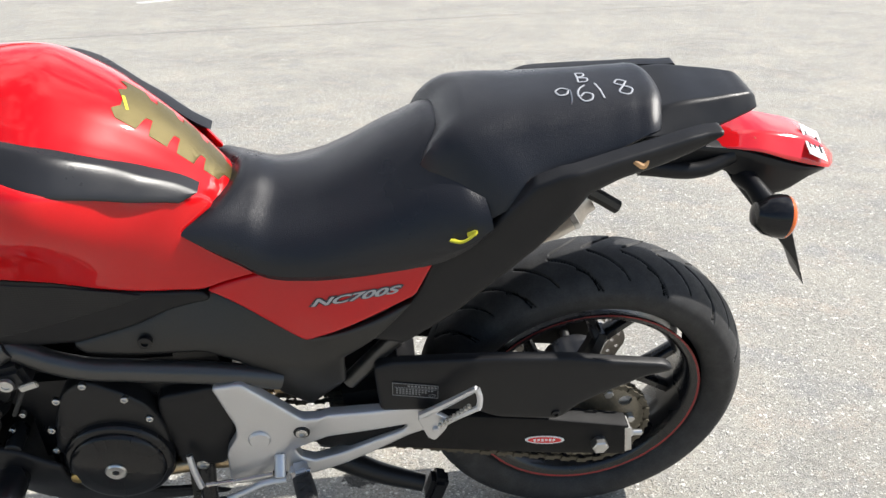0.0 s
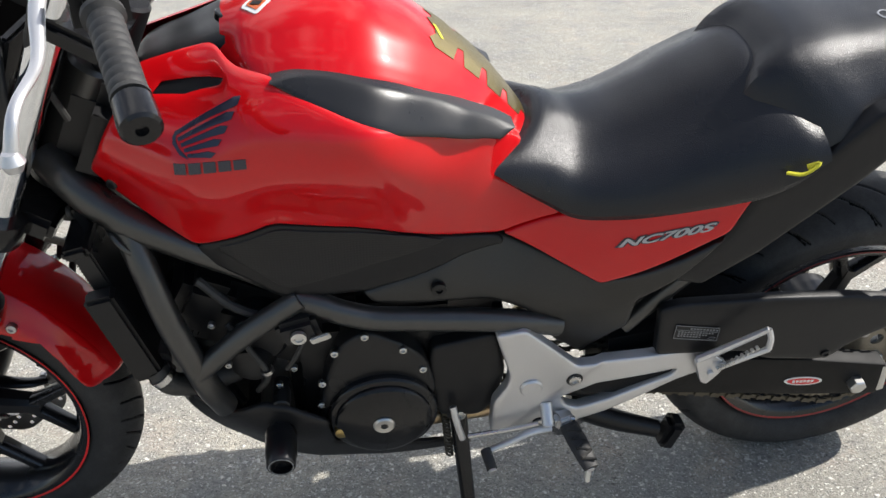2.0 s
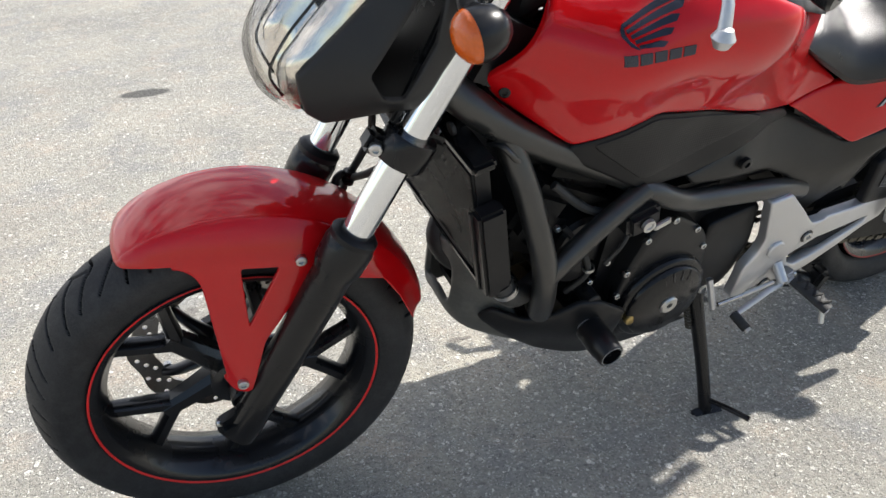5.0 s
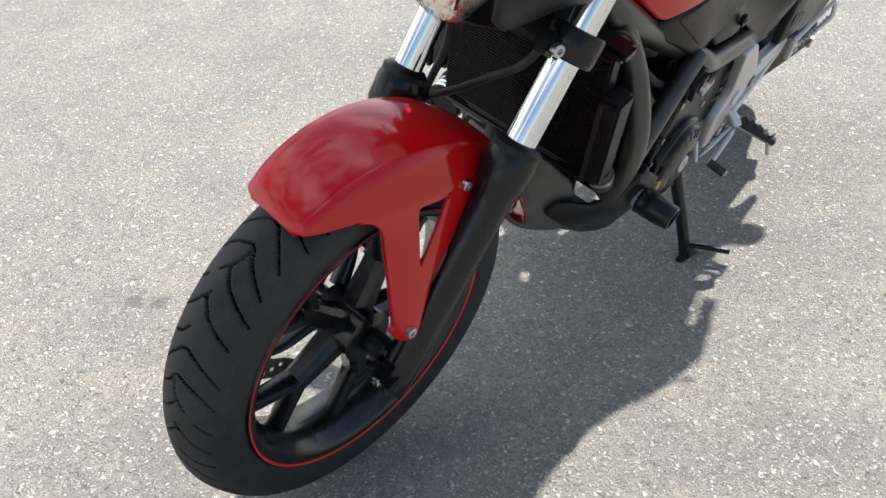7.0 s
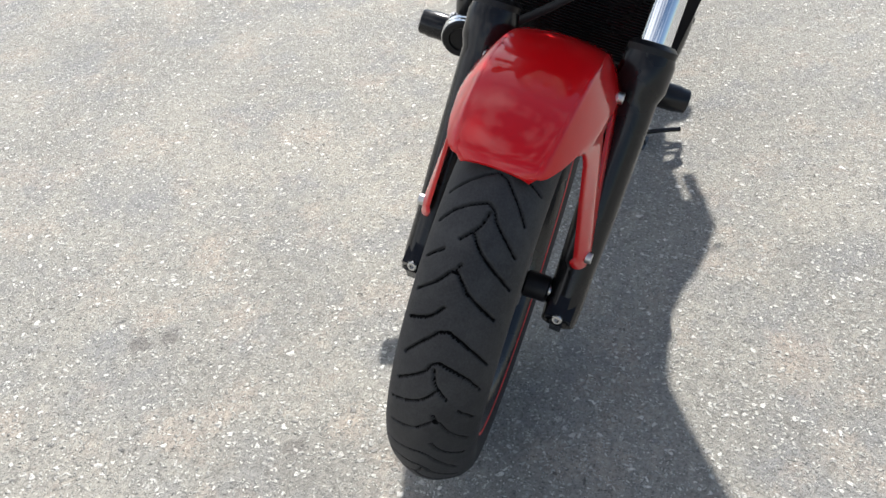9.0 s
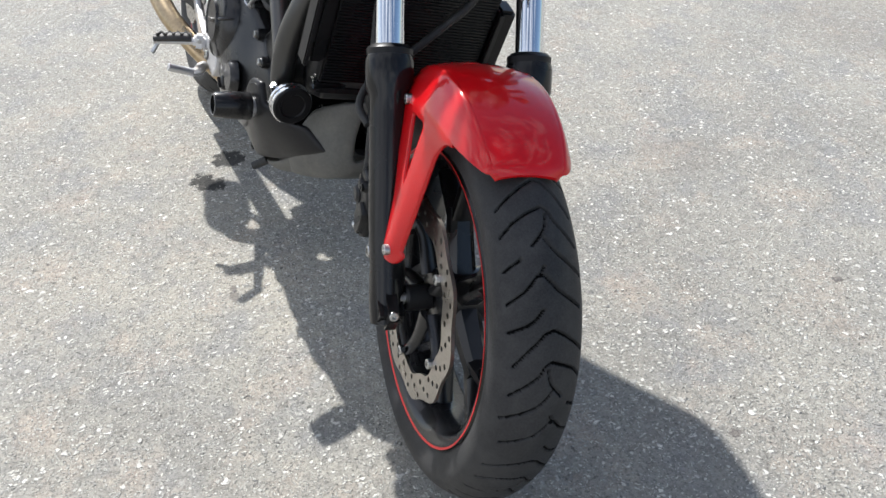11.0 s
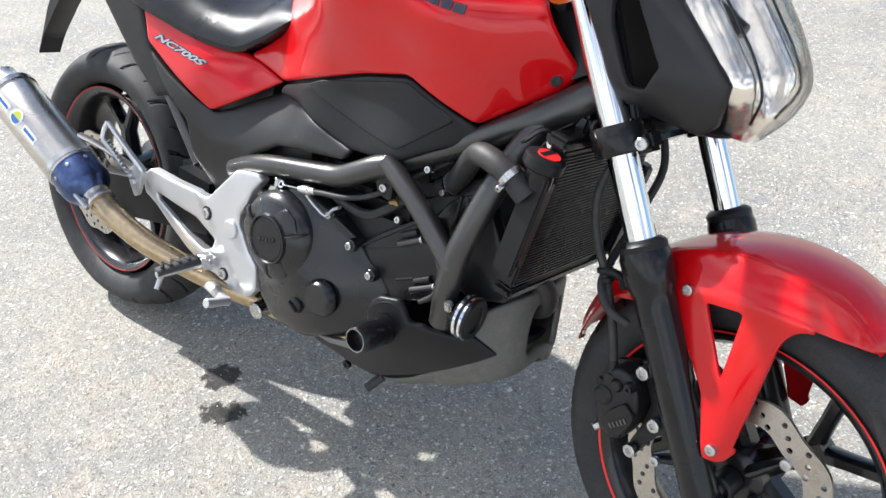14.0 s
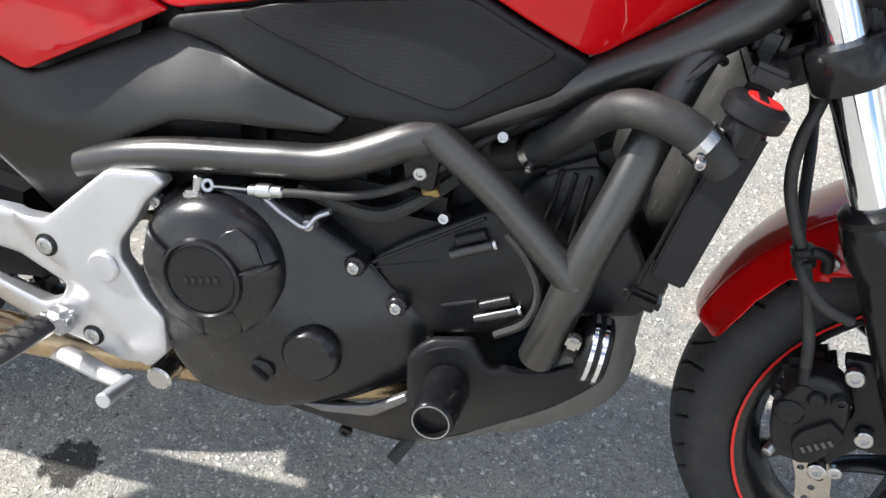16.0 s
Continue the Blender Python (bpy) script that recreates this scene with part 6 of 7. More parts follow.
    # brake pedal on the right
    pedal = part("brake_pedal", tube([(0.485, -0.150, 0.238), (0.535, -0.172, 0.252), (0.600, -0.200, 0.262), (0.640, -0.220, 0.272)], [0.012, 0.013, 0.011, 0.008], 10, flat=0.8), CAST, label="silver brake pedal")
    part("pedal_tip", rod((0.640, -0.215, 0.275), (0.642, -0.268, 0.284), 0.0085), CAST, pedal)
    part("pedal_pivot", rod((0.634, -0.12, 0.236), (0.634, -0.150, 0.232), 0.017), STEEL, pedal)
    part("pedal_spring", tube([(0.49, -0.15, 0.27), (0.54, -0.155, 0.275), (0.59, -0.155, 0.278)], 0.007, 8), CHAIN, pedal)
    # side stand
    st = part("side_stand", tube([(0.700, 0.120, 0.300), (0.695, 0.165, 0.225), (0.688, 0.215, 0.135), (0.683, 0.256, 0.055)], [0.016, 0.014, 0.0125, 0.0125], 14), GLOSSBLACK, label="black side stand with a flat foot")
    part("stand_foot", block((0.684, 0.262, 0.058), (0.062, 0.034, 0.010), (-16, 6, 0), 0.003), GLOSSBLACK, st)
    part("stand_feeler", tube([(0.682, 0.250, 0.085), (0.672, 0.285, 0.098), (0.656, 0.328, 0.107)], 0.0055, 10), GLOSSBLACK, st)
    part("stand_bracket", block((0.695, 0.118, 0.312), (0.075, 0.050, 0.060), (0, 10, 0), 0.010), ENGINE, st)
    part("stand_bolt", bolt((0.70, 0.146, 0.300), (0, 1, 0), 0.011, 0.006), STEEL, st)
    verts = []
    for k in range(90):
        w, t = k * 0.9, 0.5 * k / 89
        c = Vector((0.722, 0.130, 0.290)).lerp(Vector((0.712, 0.205, 0.150)), t)
        verts.append(tuple(c + 0.0058 * Vector((math.cos(w), math.sin(w) * 0.8, 0.0))))
    part("stand_spring", tube(verts, 0.0022, 5, n=89), CHAIN, st, "dark coil spring")
    # main stand stub and linkage under the rear
    part("centre_mount", merge(tube([(0.50, 0.05, 0.24), (0.42, 0.05, 0.22), (0.30, 0.05, 0.24)], 0.020, 10), tube([(0.48, 0.06, 0.195), (0.40, 0.085, 0.168), (0.31, 0.10, 0.142)], [0.024, 0.021, 0.017], 12, n=10), block((0.285, 0.105, 0.138), (0.034, 0.042, 0.070), (0, -14, 0), 0.009)), ENGINE, label="black linkage and stand tang under the swingarm pivot")


footrests()


def chassis():
    for s in (1, -1):
        part("down_tube", tube([(1.178, s * 0.088, 0.738), (1.160, s * 0.103, 0.700), (1.143, s * 0.130, 0.652), (1.122, s * 0.157, 0.580), (1.101, s * 0.168, 0.512), (1.086, s * 0.165, 0.445), (1.072, s * 0.150, 0.385)], 0.0195, 18, n=40), TUBE, label="dark grey frame down tube")
        part("strut_tube", tube([(1.098, s * 0.172, 0.485), (1.010, s * 0.165, 0.560), (0.938, s * 0.158, 0.606)], 0.0165, 16, n=8), TUBE, label="dark grey frame strut")
        part("rear_tube", tube([(0.945, s * 0.150, 0.600), (0.920, s * 0.156, 0.593), (0.890, s * 0.160, 0.578), (0.841, s * 0.158, 0.556), (0.780, s * 0.157, 0.546), (0.615, s * 0.150, 0.515), (0.55, s * 0.14, 0.49)], 0.0185, 16, n=40), TUBE, label="dark grey frame rear tube")
        part("top_rail", tube([(1.258, s * 0.036, 0.790), (1.215, s * 0.072, 0.756), (1.165, s * 0.095, 0.720), (1.095, s * 0.108, 0.680), (1.02, s * 0.116, 0.640), (0.95, s * 0.132, 0.606)], [0.025, 0.025, 0.024, 0.021, 0.019, 0.018], 16, n=34), TUBE, label="dark grey frame top rail")
        part("weld_bead", tube([(1.186, s * 0.094, 0.700), (1.176, s * 0.118, 0.706), (1.160, s * 0.128, 0.690), (1.140, s * 0.126, 0.672)], 0.0045, 8, n=18), TUBE)
        # crash bobbin
        b = part("crash_bobbin", turned([(0.012, -0.004), (0.0240, -0.003), (0.0250, 0.002), (0.0238, 0.006), (0.0247, 0.014), (0.0243, 0.044), (0.0228, 0.048), (0.0223, 0.061), (0.0205, 0.0635), (0.0168, 0.0635), (0.0160, 0.052), (0, 0.050)], (0.990, s * 0.188, 0.349), (0, s, 0), 32), GLOSSBLACK, label="black crash bobbin")
        part("bobbin_ring", turned([(0.0178, 0.0634), (0.0190, 0.0634), (0.0190, 0.0641), (0.0178, 0.0641)], (0.990, s * 0.188, 0.349), (0, s, 0), 32, closed=True), LABELPRINT, b)
        part("bobbin_collar", turned([(0.011, -0.045), (0.011, -0.016), (0.0155, -0.014), (0.0175, -0.008), (0.0175, -0.004), (0.010, -0.003)], (0.990, s * 0.188, 0.349), (0, s, 0), 24), CAST, b, "bare aluminium collar")
        part("frame_plate", sheet(soft([(0.950, 0.600), (0.905, 0.590), (0.915, 0.545), (0.945, 0.540)], 0.008), 0.150, 0.01, s, (), 0.02, 0.003), GLOSSBLACK)
        part("frame_bolt", bolt((0.930, s * 0.151, 0.560), (0, s, 0), 0.007, 0.005), STEEL)
    # Filler block added to close a bright gap through the frame.
    part("gap_filler", block((0.640, 0, 0.565), (0.20, 0.22, 0.13), (0, 0, 0), 0.02), ENGINE, label="black filler block added under the tank")
    part("frame_neck", block((1.165, 0, 0.815), (0.12, 0.15, 0.15), (0, -26, 0), 0.03), ENGINE, label="black frame neck behind the fork")
    # radiator: core of fins between two end tanks, leaning forwards
    lean = Matrix.Translation((1.192, 0, 0.585)) @ Matrix.Rotation(radians(13.5), 4, "Y")
    SHIFT[0] = lean
    rad = part("radiator", block((0, 0, 0), (0.026, 0.270, 0.225), (0, 0, 0), 0.003), ENGINE, label="black finned radiator")
    for k in range(40):
        part("radiator_fin", block((0.0135, 0, -0.105 + 0.0053 * k), (0.004, 0.262, 0.0018), (0, 0, 0), 0.0003), GLOSSBLACK, rad)
    part("radiator_edge", block((0.0245, 0.139, -0.034), (0.003, 0.009, 0.160), (0, 0, 0), 0.001), COVER, rad, "worn grey edge strip")
    part("radiator_shroud", block((0.002, 0.150, -0.032), (0.042, 0.030, 0.170), (0, 0, 0), 0.005), PLASTIC, rad)
    part("radiator_shield", block((0.004, -0.166, 0.000), (0.034, 0.008, 0.158), (0, 0, 0), 0.003), PLASTIC, rad)
    part("radiator_tank", block((0, -0.148, 0.0), (0.036, 0.034, 0.150), (0, 0, 0), 0.008), GLOSSBLACK, rad)
    part("radiator_top_bar", block((0.0, 0, 0.122), (0.036, 0.30, 0.018), (0, 0, 0), 0.005), GLOSSBLACK, rad)
    part("radiator_bottom_bar", block((0.0, 0, -0.122), (0.036, 0.28, 0.018), (0, 0, 0), 0.005), GLOSSBLACK, rad)
    part("filler_neck", rod((0.000, -0.156, 0.055), (0.000, -0.157, 0.092), 0.020), GLOSSBLACK, rad)
    cap = part("radiator_cap", turned([(0.026, 0.0), (0.029, 0.003), (0.029, 0.016), (0.024, 0.020), (0.0, 0.021)], (0.000, -0.160, 0.085), (0.05, 0, 1), 12), PLASTIC, rad, "black ribbed radiator cap with a red label")
    part("cap_label", turned([(0.0, 0.0225), (0.016, 0.0222), (0.016, 0.0205)], (0.003, -0.160, 0.085), (0.05, 0, 1), 24), STRIPE, rad)
    part("cap_label_bar", block((0.001, -0.160, 0.1078), (0.008, 0.028, 0.0012), (0, 3, 0), 0.0003), ENGINE, rad)
    for y in (-0.075, 0.075):
        part("radiator_bracket", block((-0.005, y, 0.138), (0.020, 0.024, 0.030), (0, 0, 0), 0.005), GLOSSBLACK, rad)
        part("bracket_grommet", rod((0.006, y, 0.142), (0.012, y, 0.142), 0.010), GRIP, rad)
    SHIFT[0] = Matrix.Identity(4)
    part("top_hose", tube([(1.200, -0.168, 0.626), (1.178, -0.176, 0.647), (1.150, -0.178, 0.661), (1.120, -0.169, 0.664), (1.090, -0.148, 0.648), (1.060, -0.125, 0.616), (1.030, -0.104, 0.588), (0.995, -0.085, 0.570)], 0.0172, 16, n=48), GRIP, label="black rubber radiator hose")
    for p, d in (((1.178, -0.176, 0.647), (-0.84, 0.0, 0.54)), ((1.030, -0.104, 0.588), (-0.72, 0.48, -0.50))):
        part("hose_clip", turned([(0.0175, -0.005), (0.0195, -0.005), (0.0195, 0.005), (0.0175, 0.005)], p, d, 24, closed=True), STEEL)
        part("clip_screw", bolt(Vector(p) + Vector((0, -0.024, -0.010)), (0, -1, -0.3), 0.005, 0.006), STEEL)
    part("lower_hose", tube([(1.160, 0.150, 0.480), (1.145, 0.155, 0.455), (1.110, 0.140, 0.430), (1.05, 0.11, 0.42)], 0.018, 14, n=18), GRIP, label="black rubber lower hose")
    part("lower_hose_clip", turned([(0.019, -0.005), (0.021, -0.005), (0.021, 0.005), (0.019, 0.005)], (1.152, 0.152, 0.468), (-0.5, 0, -0.8), 24, closed=True), STEEL)
    part("lower_pipe", tube([(1.150, -0.120, 0.455), (1.162, -0.085, 0.472), (1.164, 0.0, 0.474), (1.162, 0.090, 0.474), (1.155, 0.135, 0.478)], 0.0165, 14, n=30), GRIP, label="black water pipe under the radiator")
    part("front_hose", tube([(1.155, -0.04, 0.47), (1.175, -0.02, 0.43), (1.16, 0.0, 0.40), (1.10, 0.02, 0.38)], 0.018, 14, n=18), GRIP)
    part("cross_hose", tube([(1.358, -0.116, 0.482), (1.328, -0.122, 0.495), (1.303, -0.106, 0.518), (1.297, -0.078, 0.543), (1.297, -0.040, 0.577), (1.297, 0.0, 0.617), (1.292, 0.045, 0.665), (1.27, 0.06, 0.72)], 0.006, 10), GRIP, label="black rubber hose across the radiator")
    spot, way = Vector((1.136, -0.157, 0.414)), Vector((0.985, 0.08, -0.10))
    hn = part("horn", turned([(0.0, -0.040), (0.014, -0.038), (0.016, -0.026), (0.030, -0.022), (0.0335, -0.018), (0.0335, 0.002), (0.031, 0.004), (0.022, 0.004), (0.020, 0.001), (0.0, 0.001)], spot, way, 36), PLASTIC, label="black disc horn with two bright rims")
    for h in (-0.014, -0.004):
        part("horn_rim", turned([(0.033, h - 0.003), (0.0352, h - 0.002), (0.0352, h + 0.002), (0.033, h + 0.003)], spot, way, 40, closed=True), CHROME, hn)
    part("horn_terminal", block(spot - way * 0.030 + Vector((0, -0.022, 0.014)), (0.014, 0.012, 0.018), (20, 10, 0), 0.003), STEEL, hn)


chassis()


def engine():
    core = part("engine", block((0.80, 0, 0.40), (0.34, 0.25, 0.24), (0, 0, 0), 0.02), ENGINE, label="black inclined twin-cylinder engine")
    part("cylinder", block((1.01, 0, 0.49), (0.24, 0.23, 0.13), (0, -28, 0), 0.035), ENGINE, core)
    part("gearbox_top", block((0.76, 0, 0.50), (0.24, 0.20, 0.10), (0, 0, 0), 0.02), ENGINE, core)
    part("intake", block((0.98, 0, 0.60), (0.22, 0.18, 0.10), (0, -20, 0), 0.035), ENGINE, core)
    part("airbox", block((0.84, 0, 0.69), (0.44, 0.20, 0.17), (0, -8, 0), 0.03), ENGINE, label="black airbox under the tank")
    part("battery_tray", block((0.50, 0, 0.635), (0.26, 0.21, 0.17), (0, 14, 0), 0.03), ENGINE, label="black tray under the seat")
    part("inner_mudguard", block((0.26, 0, 0.745), (0.30, 0.17, 0.10), (0, 22, 0), 0.03), PLASTIC, label="black inner rear mudguard")
    part("rear_shock", rod((0.36, 0, 0.36), (0.40, 0, 0.60), 0.040), ENGINE, label="black rear shock absorber")
    part("swingarm_bridge", block((0.40, 0, 0.40), (0.16, 0.25, 0.13), (0, 6, 0), 0.03), ENGINE, label="black swingarm bridge")
    # left: generator cover
    case = soft([(0.742, 0.400), (0.760, 0.460), (0.792, 0.492), (0.852, 0.530), (0.893, 0.498), (0.918, 0.420), (0.930, 0.34), (0.905, 0.275), (0.85, 0.245), (0.79, 0.25), (0.742, 0.30)], 0.02)
    part("generator_case", sheet(case, 0.160, 0.04, 1, (), 0.02, 0.010), ENGINE, core, "black generator case")
    gen = part("generator_cover", turned([(0.0, 0.024), (0.046, 0.0235), (0.049, 0.0225), (0.066, 0.0195), (0.0735, 0.0165), (0.0765, 0.0130), (0.0775, 0.0080), (0.0835, 0.0070), (0.0870, 0.0045), (0.0885, 0.0), (0.0895, -0.016)], (0.828, 0.166, 0.345), (0, 1, 0), 64), GLOSSBLACK, core, "round black generator cover")
    part("cover_cap", turned([(0.0, -0.002), (0.0055, -0.002), (0.0060, 0.004), (0.0150, 0.0045), (0.0175, 0.002), (0.0175, -0.002)], (0.829, 0.190, 0.348), (0, 1, 0), 28), STEEL, core, "bright cover plug")
    # Black hexagon set in the plug paints the dark of its hole.
    part("socket_shade", rod((0.829, 0.1890, 0.348), (0.829, 0.1925, 0.348), 0.0062, seg=6), ENGINE, core)
    for w in (68, 84, 100, 116):
        c, t = math.cos(radians(w)), math.sin(radians(w))
        part("cover_rib", rod((0.828 + 0.056 * c, 0.1870, 0.345 + 0.056 * t), (0.828 + 0.0735 * c, 0.1825, 0.345 + 0.0735 * t), 0.0022, seg=8), GLOSSBLACK, gen)
    part("timing_plug", turned([(0.0, 0.004), (0.008, 0.004), (0.011, 0.003), (0.012, 0.0), (0.012, -0.01)], (0.896, 0.181, 0.328), (0, 1, 0), 24), BRASS, core, "brass plug")
    for x, z in ((0.852, 0.520), (0.795, 0.485), (0.898, 0.490), (0.920, 0.425), (0.925, 0.375), (0.764, 0.438)):
        part("case_bolt", bolt((x, 0.160, z), (0, 1, 0), 0.0062, 0.004), STEEL, core)
    drive = soft([(0.750, 0.470), (0.645, 0.490), (0.628, 0.400), (0.640, 0.330), (0.665, 0.295), (0.735, 0.305), (0.755, 0.40)], 0.015)
    part("drive_cover", sheet(drive, 0.150, 0.03, 1, (), 0.02, 0.010), PLASTIC, core, "black sprocket cover")
    lock = part("lock_block", block((0.945, 0.165, 0.562), (0.060, 0.045, 0.045), (0, 15, 0), 0.008), ENGINE, core)
    part("lock_barrel", turned([(0.0, 0.004), (0.006, 0.004), (0.0065, 0.006), (0.011, 0.006), (0.0115, 0.0)], (0.945, 0.190, 0.563), (0, 1, 0), 20), STEEL, core, "bright lock barrel")
    part("lock_tab", block((0.915, 0.190, 0.556), (0.030, 0.006, 0.012), (0, 20, 0), 0.003), STEEL, core)
    part("starter", rod((1.01, 0.02, 0.50), (1.01, 0.135, 0.50), 0.045, seg=28), ENGINE, core)
    part("thermostat", turned([(0.0, 0.03), (0.03, 0.025), (0.035, 0.0), (0.03, -0.03)], (1.02, 0.12, 0.46), (0.2, 1, 0), 24), ENGINE, core)
    for p in ((1.055, 0.15, 0.475), (0.96, 0.15, 0.455), (1.07, 0.14, 0.55), (0.985, 0.15, 0.42)):
        part("engine_bolt", bolt(p, (0.1, 1, 0), 0.0052, 0.004), STEEL, core)
    part("pickup", rod((0.985, 0.12, 0.395), (0.985, 0.175, 0.395), 0.014), ENGINE, core)
    part("heat_pipe", tube([(0.80, 0.12, 0.262), (0.72, 0.11, 0.262), (0.62, 0.10, 0.262), (0.56, 0.06, 0.26)], 0.016, 14, n=14), GOLDPIPE, label="copper-coloured exhaust pipe under the engine")
    # right: clutch cover and case
    rcase = soft([(0.640, 0.467), (0.662, 0.486), (0.700, 0.503), (0.745, 0.513), (0.783, 0.508), (0.822, 0.488), (0.875, 0.454), (0.929, 0.413), (0.956, 0.386), (0.968, 0.345), (0.942, 0.312), (0.880, 0.280), (0.824, 0.260), (0.787, 0.247), (0.698, 0.250), (0.664, 0.285), (0.648, 0.34)], 0.014)
    bulge = surface([(0.65, 0.45, 0.165), (0.72, 0.41, 0.190), (0.80, 0.47, 0.168), (0.87, 0.44, 0.148), (0.93, 0.39, 0.146), (0.92, 0.32, 0.148), (0.85, 0.28, 0.168), (0.78, 0.26, 0.172), (0.70, 0.26, 0.168), (0.82, 0.36, 0.186), (0.66, 0.35, 0.172)])
    part("clutch_case", sheet(rcase, bulge, 0.05, -1, (), 0.014, 0.012), ENGINEGREY, core, "dark grey clutch case")
    cc = (0.724, -0.186, 0.419)
    lid = part("clutch_cover", turned([(0.0, 0.020), (0.038, 0.020), (0.042, 0.017), (0.060, 0.014), (0.074, 0.006), (0.081, -0.006), (0.084, -0.020), (0.085, -0.04)], cc, (0, -1, 0), 64), ENGINEGREY, core, "round black clutch cover")
    part("cover_rim", turned([(0.0395, 0.0195), (0.0415, 0.0230), (0.0440, 0.0225), (0.0455, 0.0165)], cc, (0, -1, 0), 56, closed=True), ENGINEGREY, lid)
    part("cover_disc", turned([(0.0, 0.0215), (0.037, 0.0210), (0.0385, 0.0195)], cc, (0, -1, 0), 48), ENGINE, lid)
    for k in range(5):
        part("cover_print", block((0.742 - 0.0085 * k, -0.2082, 0.4235 - 0.002 * k), (0.0055, 0.0012, 0.007), (0, 14, 0), 0.0003), ENGINEGREY, lid)
    for w in (20, 150, 265):
        a = radians(w)
        part("cover_ridge", tube([(cc[0] + r * math.cos(a), cc[1] - d, cc[2] + r * math.sin(a)) for r, d in ((0.045, 0.0175), (0.060, 0.0150), (0.072, 0.0080), (0.080, -0.004))], [0.0035, 0.0050, 0.0050, 0.003], 8, flat=0.7), ENGINEGREY, lid)
        part("cover_step", sheet([(cc[0] + r * math.cos(a + q), cc[2] + r * math.sin(a + q)) for r, q in ((0.047, 0.06), (0.047, 0.9), (0.060, 0.85), (0.072, 0.7), (0.074, 0.4), (0.070, 0.05))], lambda x, z: 0.186 + 0.0185 - 0.30 * max(math.hypot(x - cc[0], z - cc[2]) - 0.047, 0), 0.006, -1, (), 0.012, 0.002), ENGINEGREY, lid)
    part("case_boss", turned([(0.0, 0.012), (0.026, 0.011), (0.031, 0.006), (0.034, -0.004)], (0.838, -0.182, 0.345), (0, -1, 0), 36), ENGINEGREY, core)
    part("oil_plug", merge(turned([(0.0, 0.012), (0.010, 0.012), (0.014, 0.009), (0.015, -0.004)], (0.785, -0.180, 0.312), (0, -1, 0), 20), block((0.785, -0.194, 0.312), (0.024, 0.006, 0.007), (0, 35, 0), 0.002)), ENGINE, core, "black oil filler plug")
    for j, (dz, marks) in enumerate(((0.007, 7), (0.001, 5), (-0.005, 6))):
        for k in range(marks):
            part("oil_print", block((0.7295 + 0.0045 * k, -0.1765, 0.3115 + dz + 0.0009 * k), (0.0030, 0.0015, 0.0036), (0, -11, 0), 0.0003), PALEPRINT, core)
    for x, z in ((0.871, 0.444), (0.920, 0.408), (0.819, 0.482), (0.646, 0.471)):
        boss = part("bolt_boss", rod((x, -0.125, z), (x, -0.156, z), 0.013, 0.011), ENGINEGREY, core)
        part("case_bolt", bolt((x, -0.156, z), (0, -1, 0), 0.0066, 0.005), STEEL, core)
    cyl = soft([(0.882, 0.449), (0.918, 0.478), (0.998, 0.529), (1.026, 0.536), (1.052, 0.509), (1.072, 0.470), (1.068, 0.429), (1.036, 0.398), (0.958, 0.376), (0.930, 0.398)], 0.008)
    part("cylinder_block", sheet(cyl, lambda x, z: 0.140 + 0.10 * max(0.0, min(0.05, 0.03 - abs((z - 0.455) - 0.42 * (x - 0.975)))), 0.05, -1, (), 0.014, 0.007), ENGINE, core, "black cylinder block")
    head = soft([(1.015, 0.535), (1.040, 0.566), (1.063, 0.581), (1.098, 0.592), (1.118, 0.568), (1.160, 0.500), (1.176, 0.478), (1.165, 0.440), (1.100, 0.424), (1.04, 0.44)], 0.010)
    part("cylinder_head", sheet(head, 0.124, 0.09, -1, (), 0.018, 0.009), ENGINE, core, "black cylinder head end")
    for a, b, r in (((0.886, 0.447), (0.998, 0.522), 0.0022), ((0.884, 0.440), (0.958, 0.466), 0.0016), ((0.884, 0.444), (0.932, 0.400), 0.0022), ((0.965, 0.414), (1.001, 0.428), 0.0022)):
        part("block_rib", tube([(a[0], -0.1405, a[1]), (b[0], -0.1405, b[1])], r, 8), ENGINE, core)
    for k in range(3):
        part("head_rib", tube([(1.046 + 0.018 * k, -0.1245, 0.500 + 0.004 * k), (1.058 + 0.014 * k, -0.1255, 0.545), (1.062 + 0.014 * k, -0.1245, 0.580)], 0.0028, 8), ENGINE, core)
    for a, b in (((0.968, 0.477), (1.010, 0.497)), ((1.002, 0.410), (1.045, 0.430))):
        part("block_stud", rod((a[0], -0.146, a[1]), (b[0], -0.144, b[1]), 0.0056), TUBE, core)
        part("block_stud", rod((a[0] + 0.004, -0.143, a[1] + 0.015), (b[0] - 0.008, -0.142, b[1] + 0.010), 0.0062), ENGINE, core)
        part("stud_end", rod((b[0], -0.1440, b[1]), (b[0] + 0.004, -0.1438, b[1] + 0.002), 0.0062), STEEL, core)
    part("head_cover", block((1.085, 0, 0.555), (0.08, 0.24, 0.10), (0, -28, 0), 0.015), ENGINE, core, "black cylinder head")
    # clutch arm and cable on top of the case
    part("clutch_arm", merge(rod((0.702, -0.170, 0.496), (0.703, -0.169, 0.517), 0.0055), block((0.700, -0.172, 0.492), (0.021, 0.014, 0.020), (0, -8, 0), 0.003), turned([(0.011, 0), (0.012, 0.002), (0.012, 0.006), (0.008, 0.007)], (0.699, -0.171, 0.477), (0.1, 0, 1), 16)), STEEL, core, "bright clutch arm")
    part("cable_eye", turned([(0.0035, -0.002), (0.0070, -0.002), (0.0070, 0.002), (0.0035, 0.002)], (0.714, -0.170, 0.509), (0, -1, 0.3), 14, closed=True), STEEL, core)
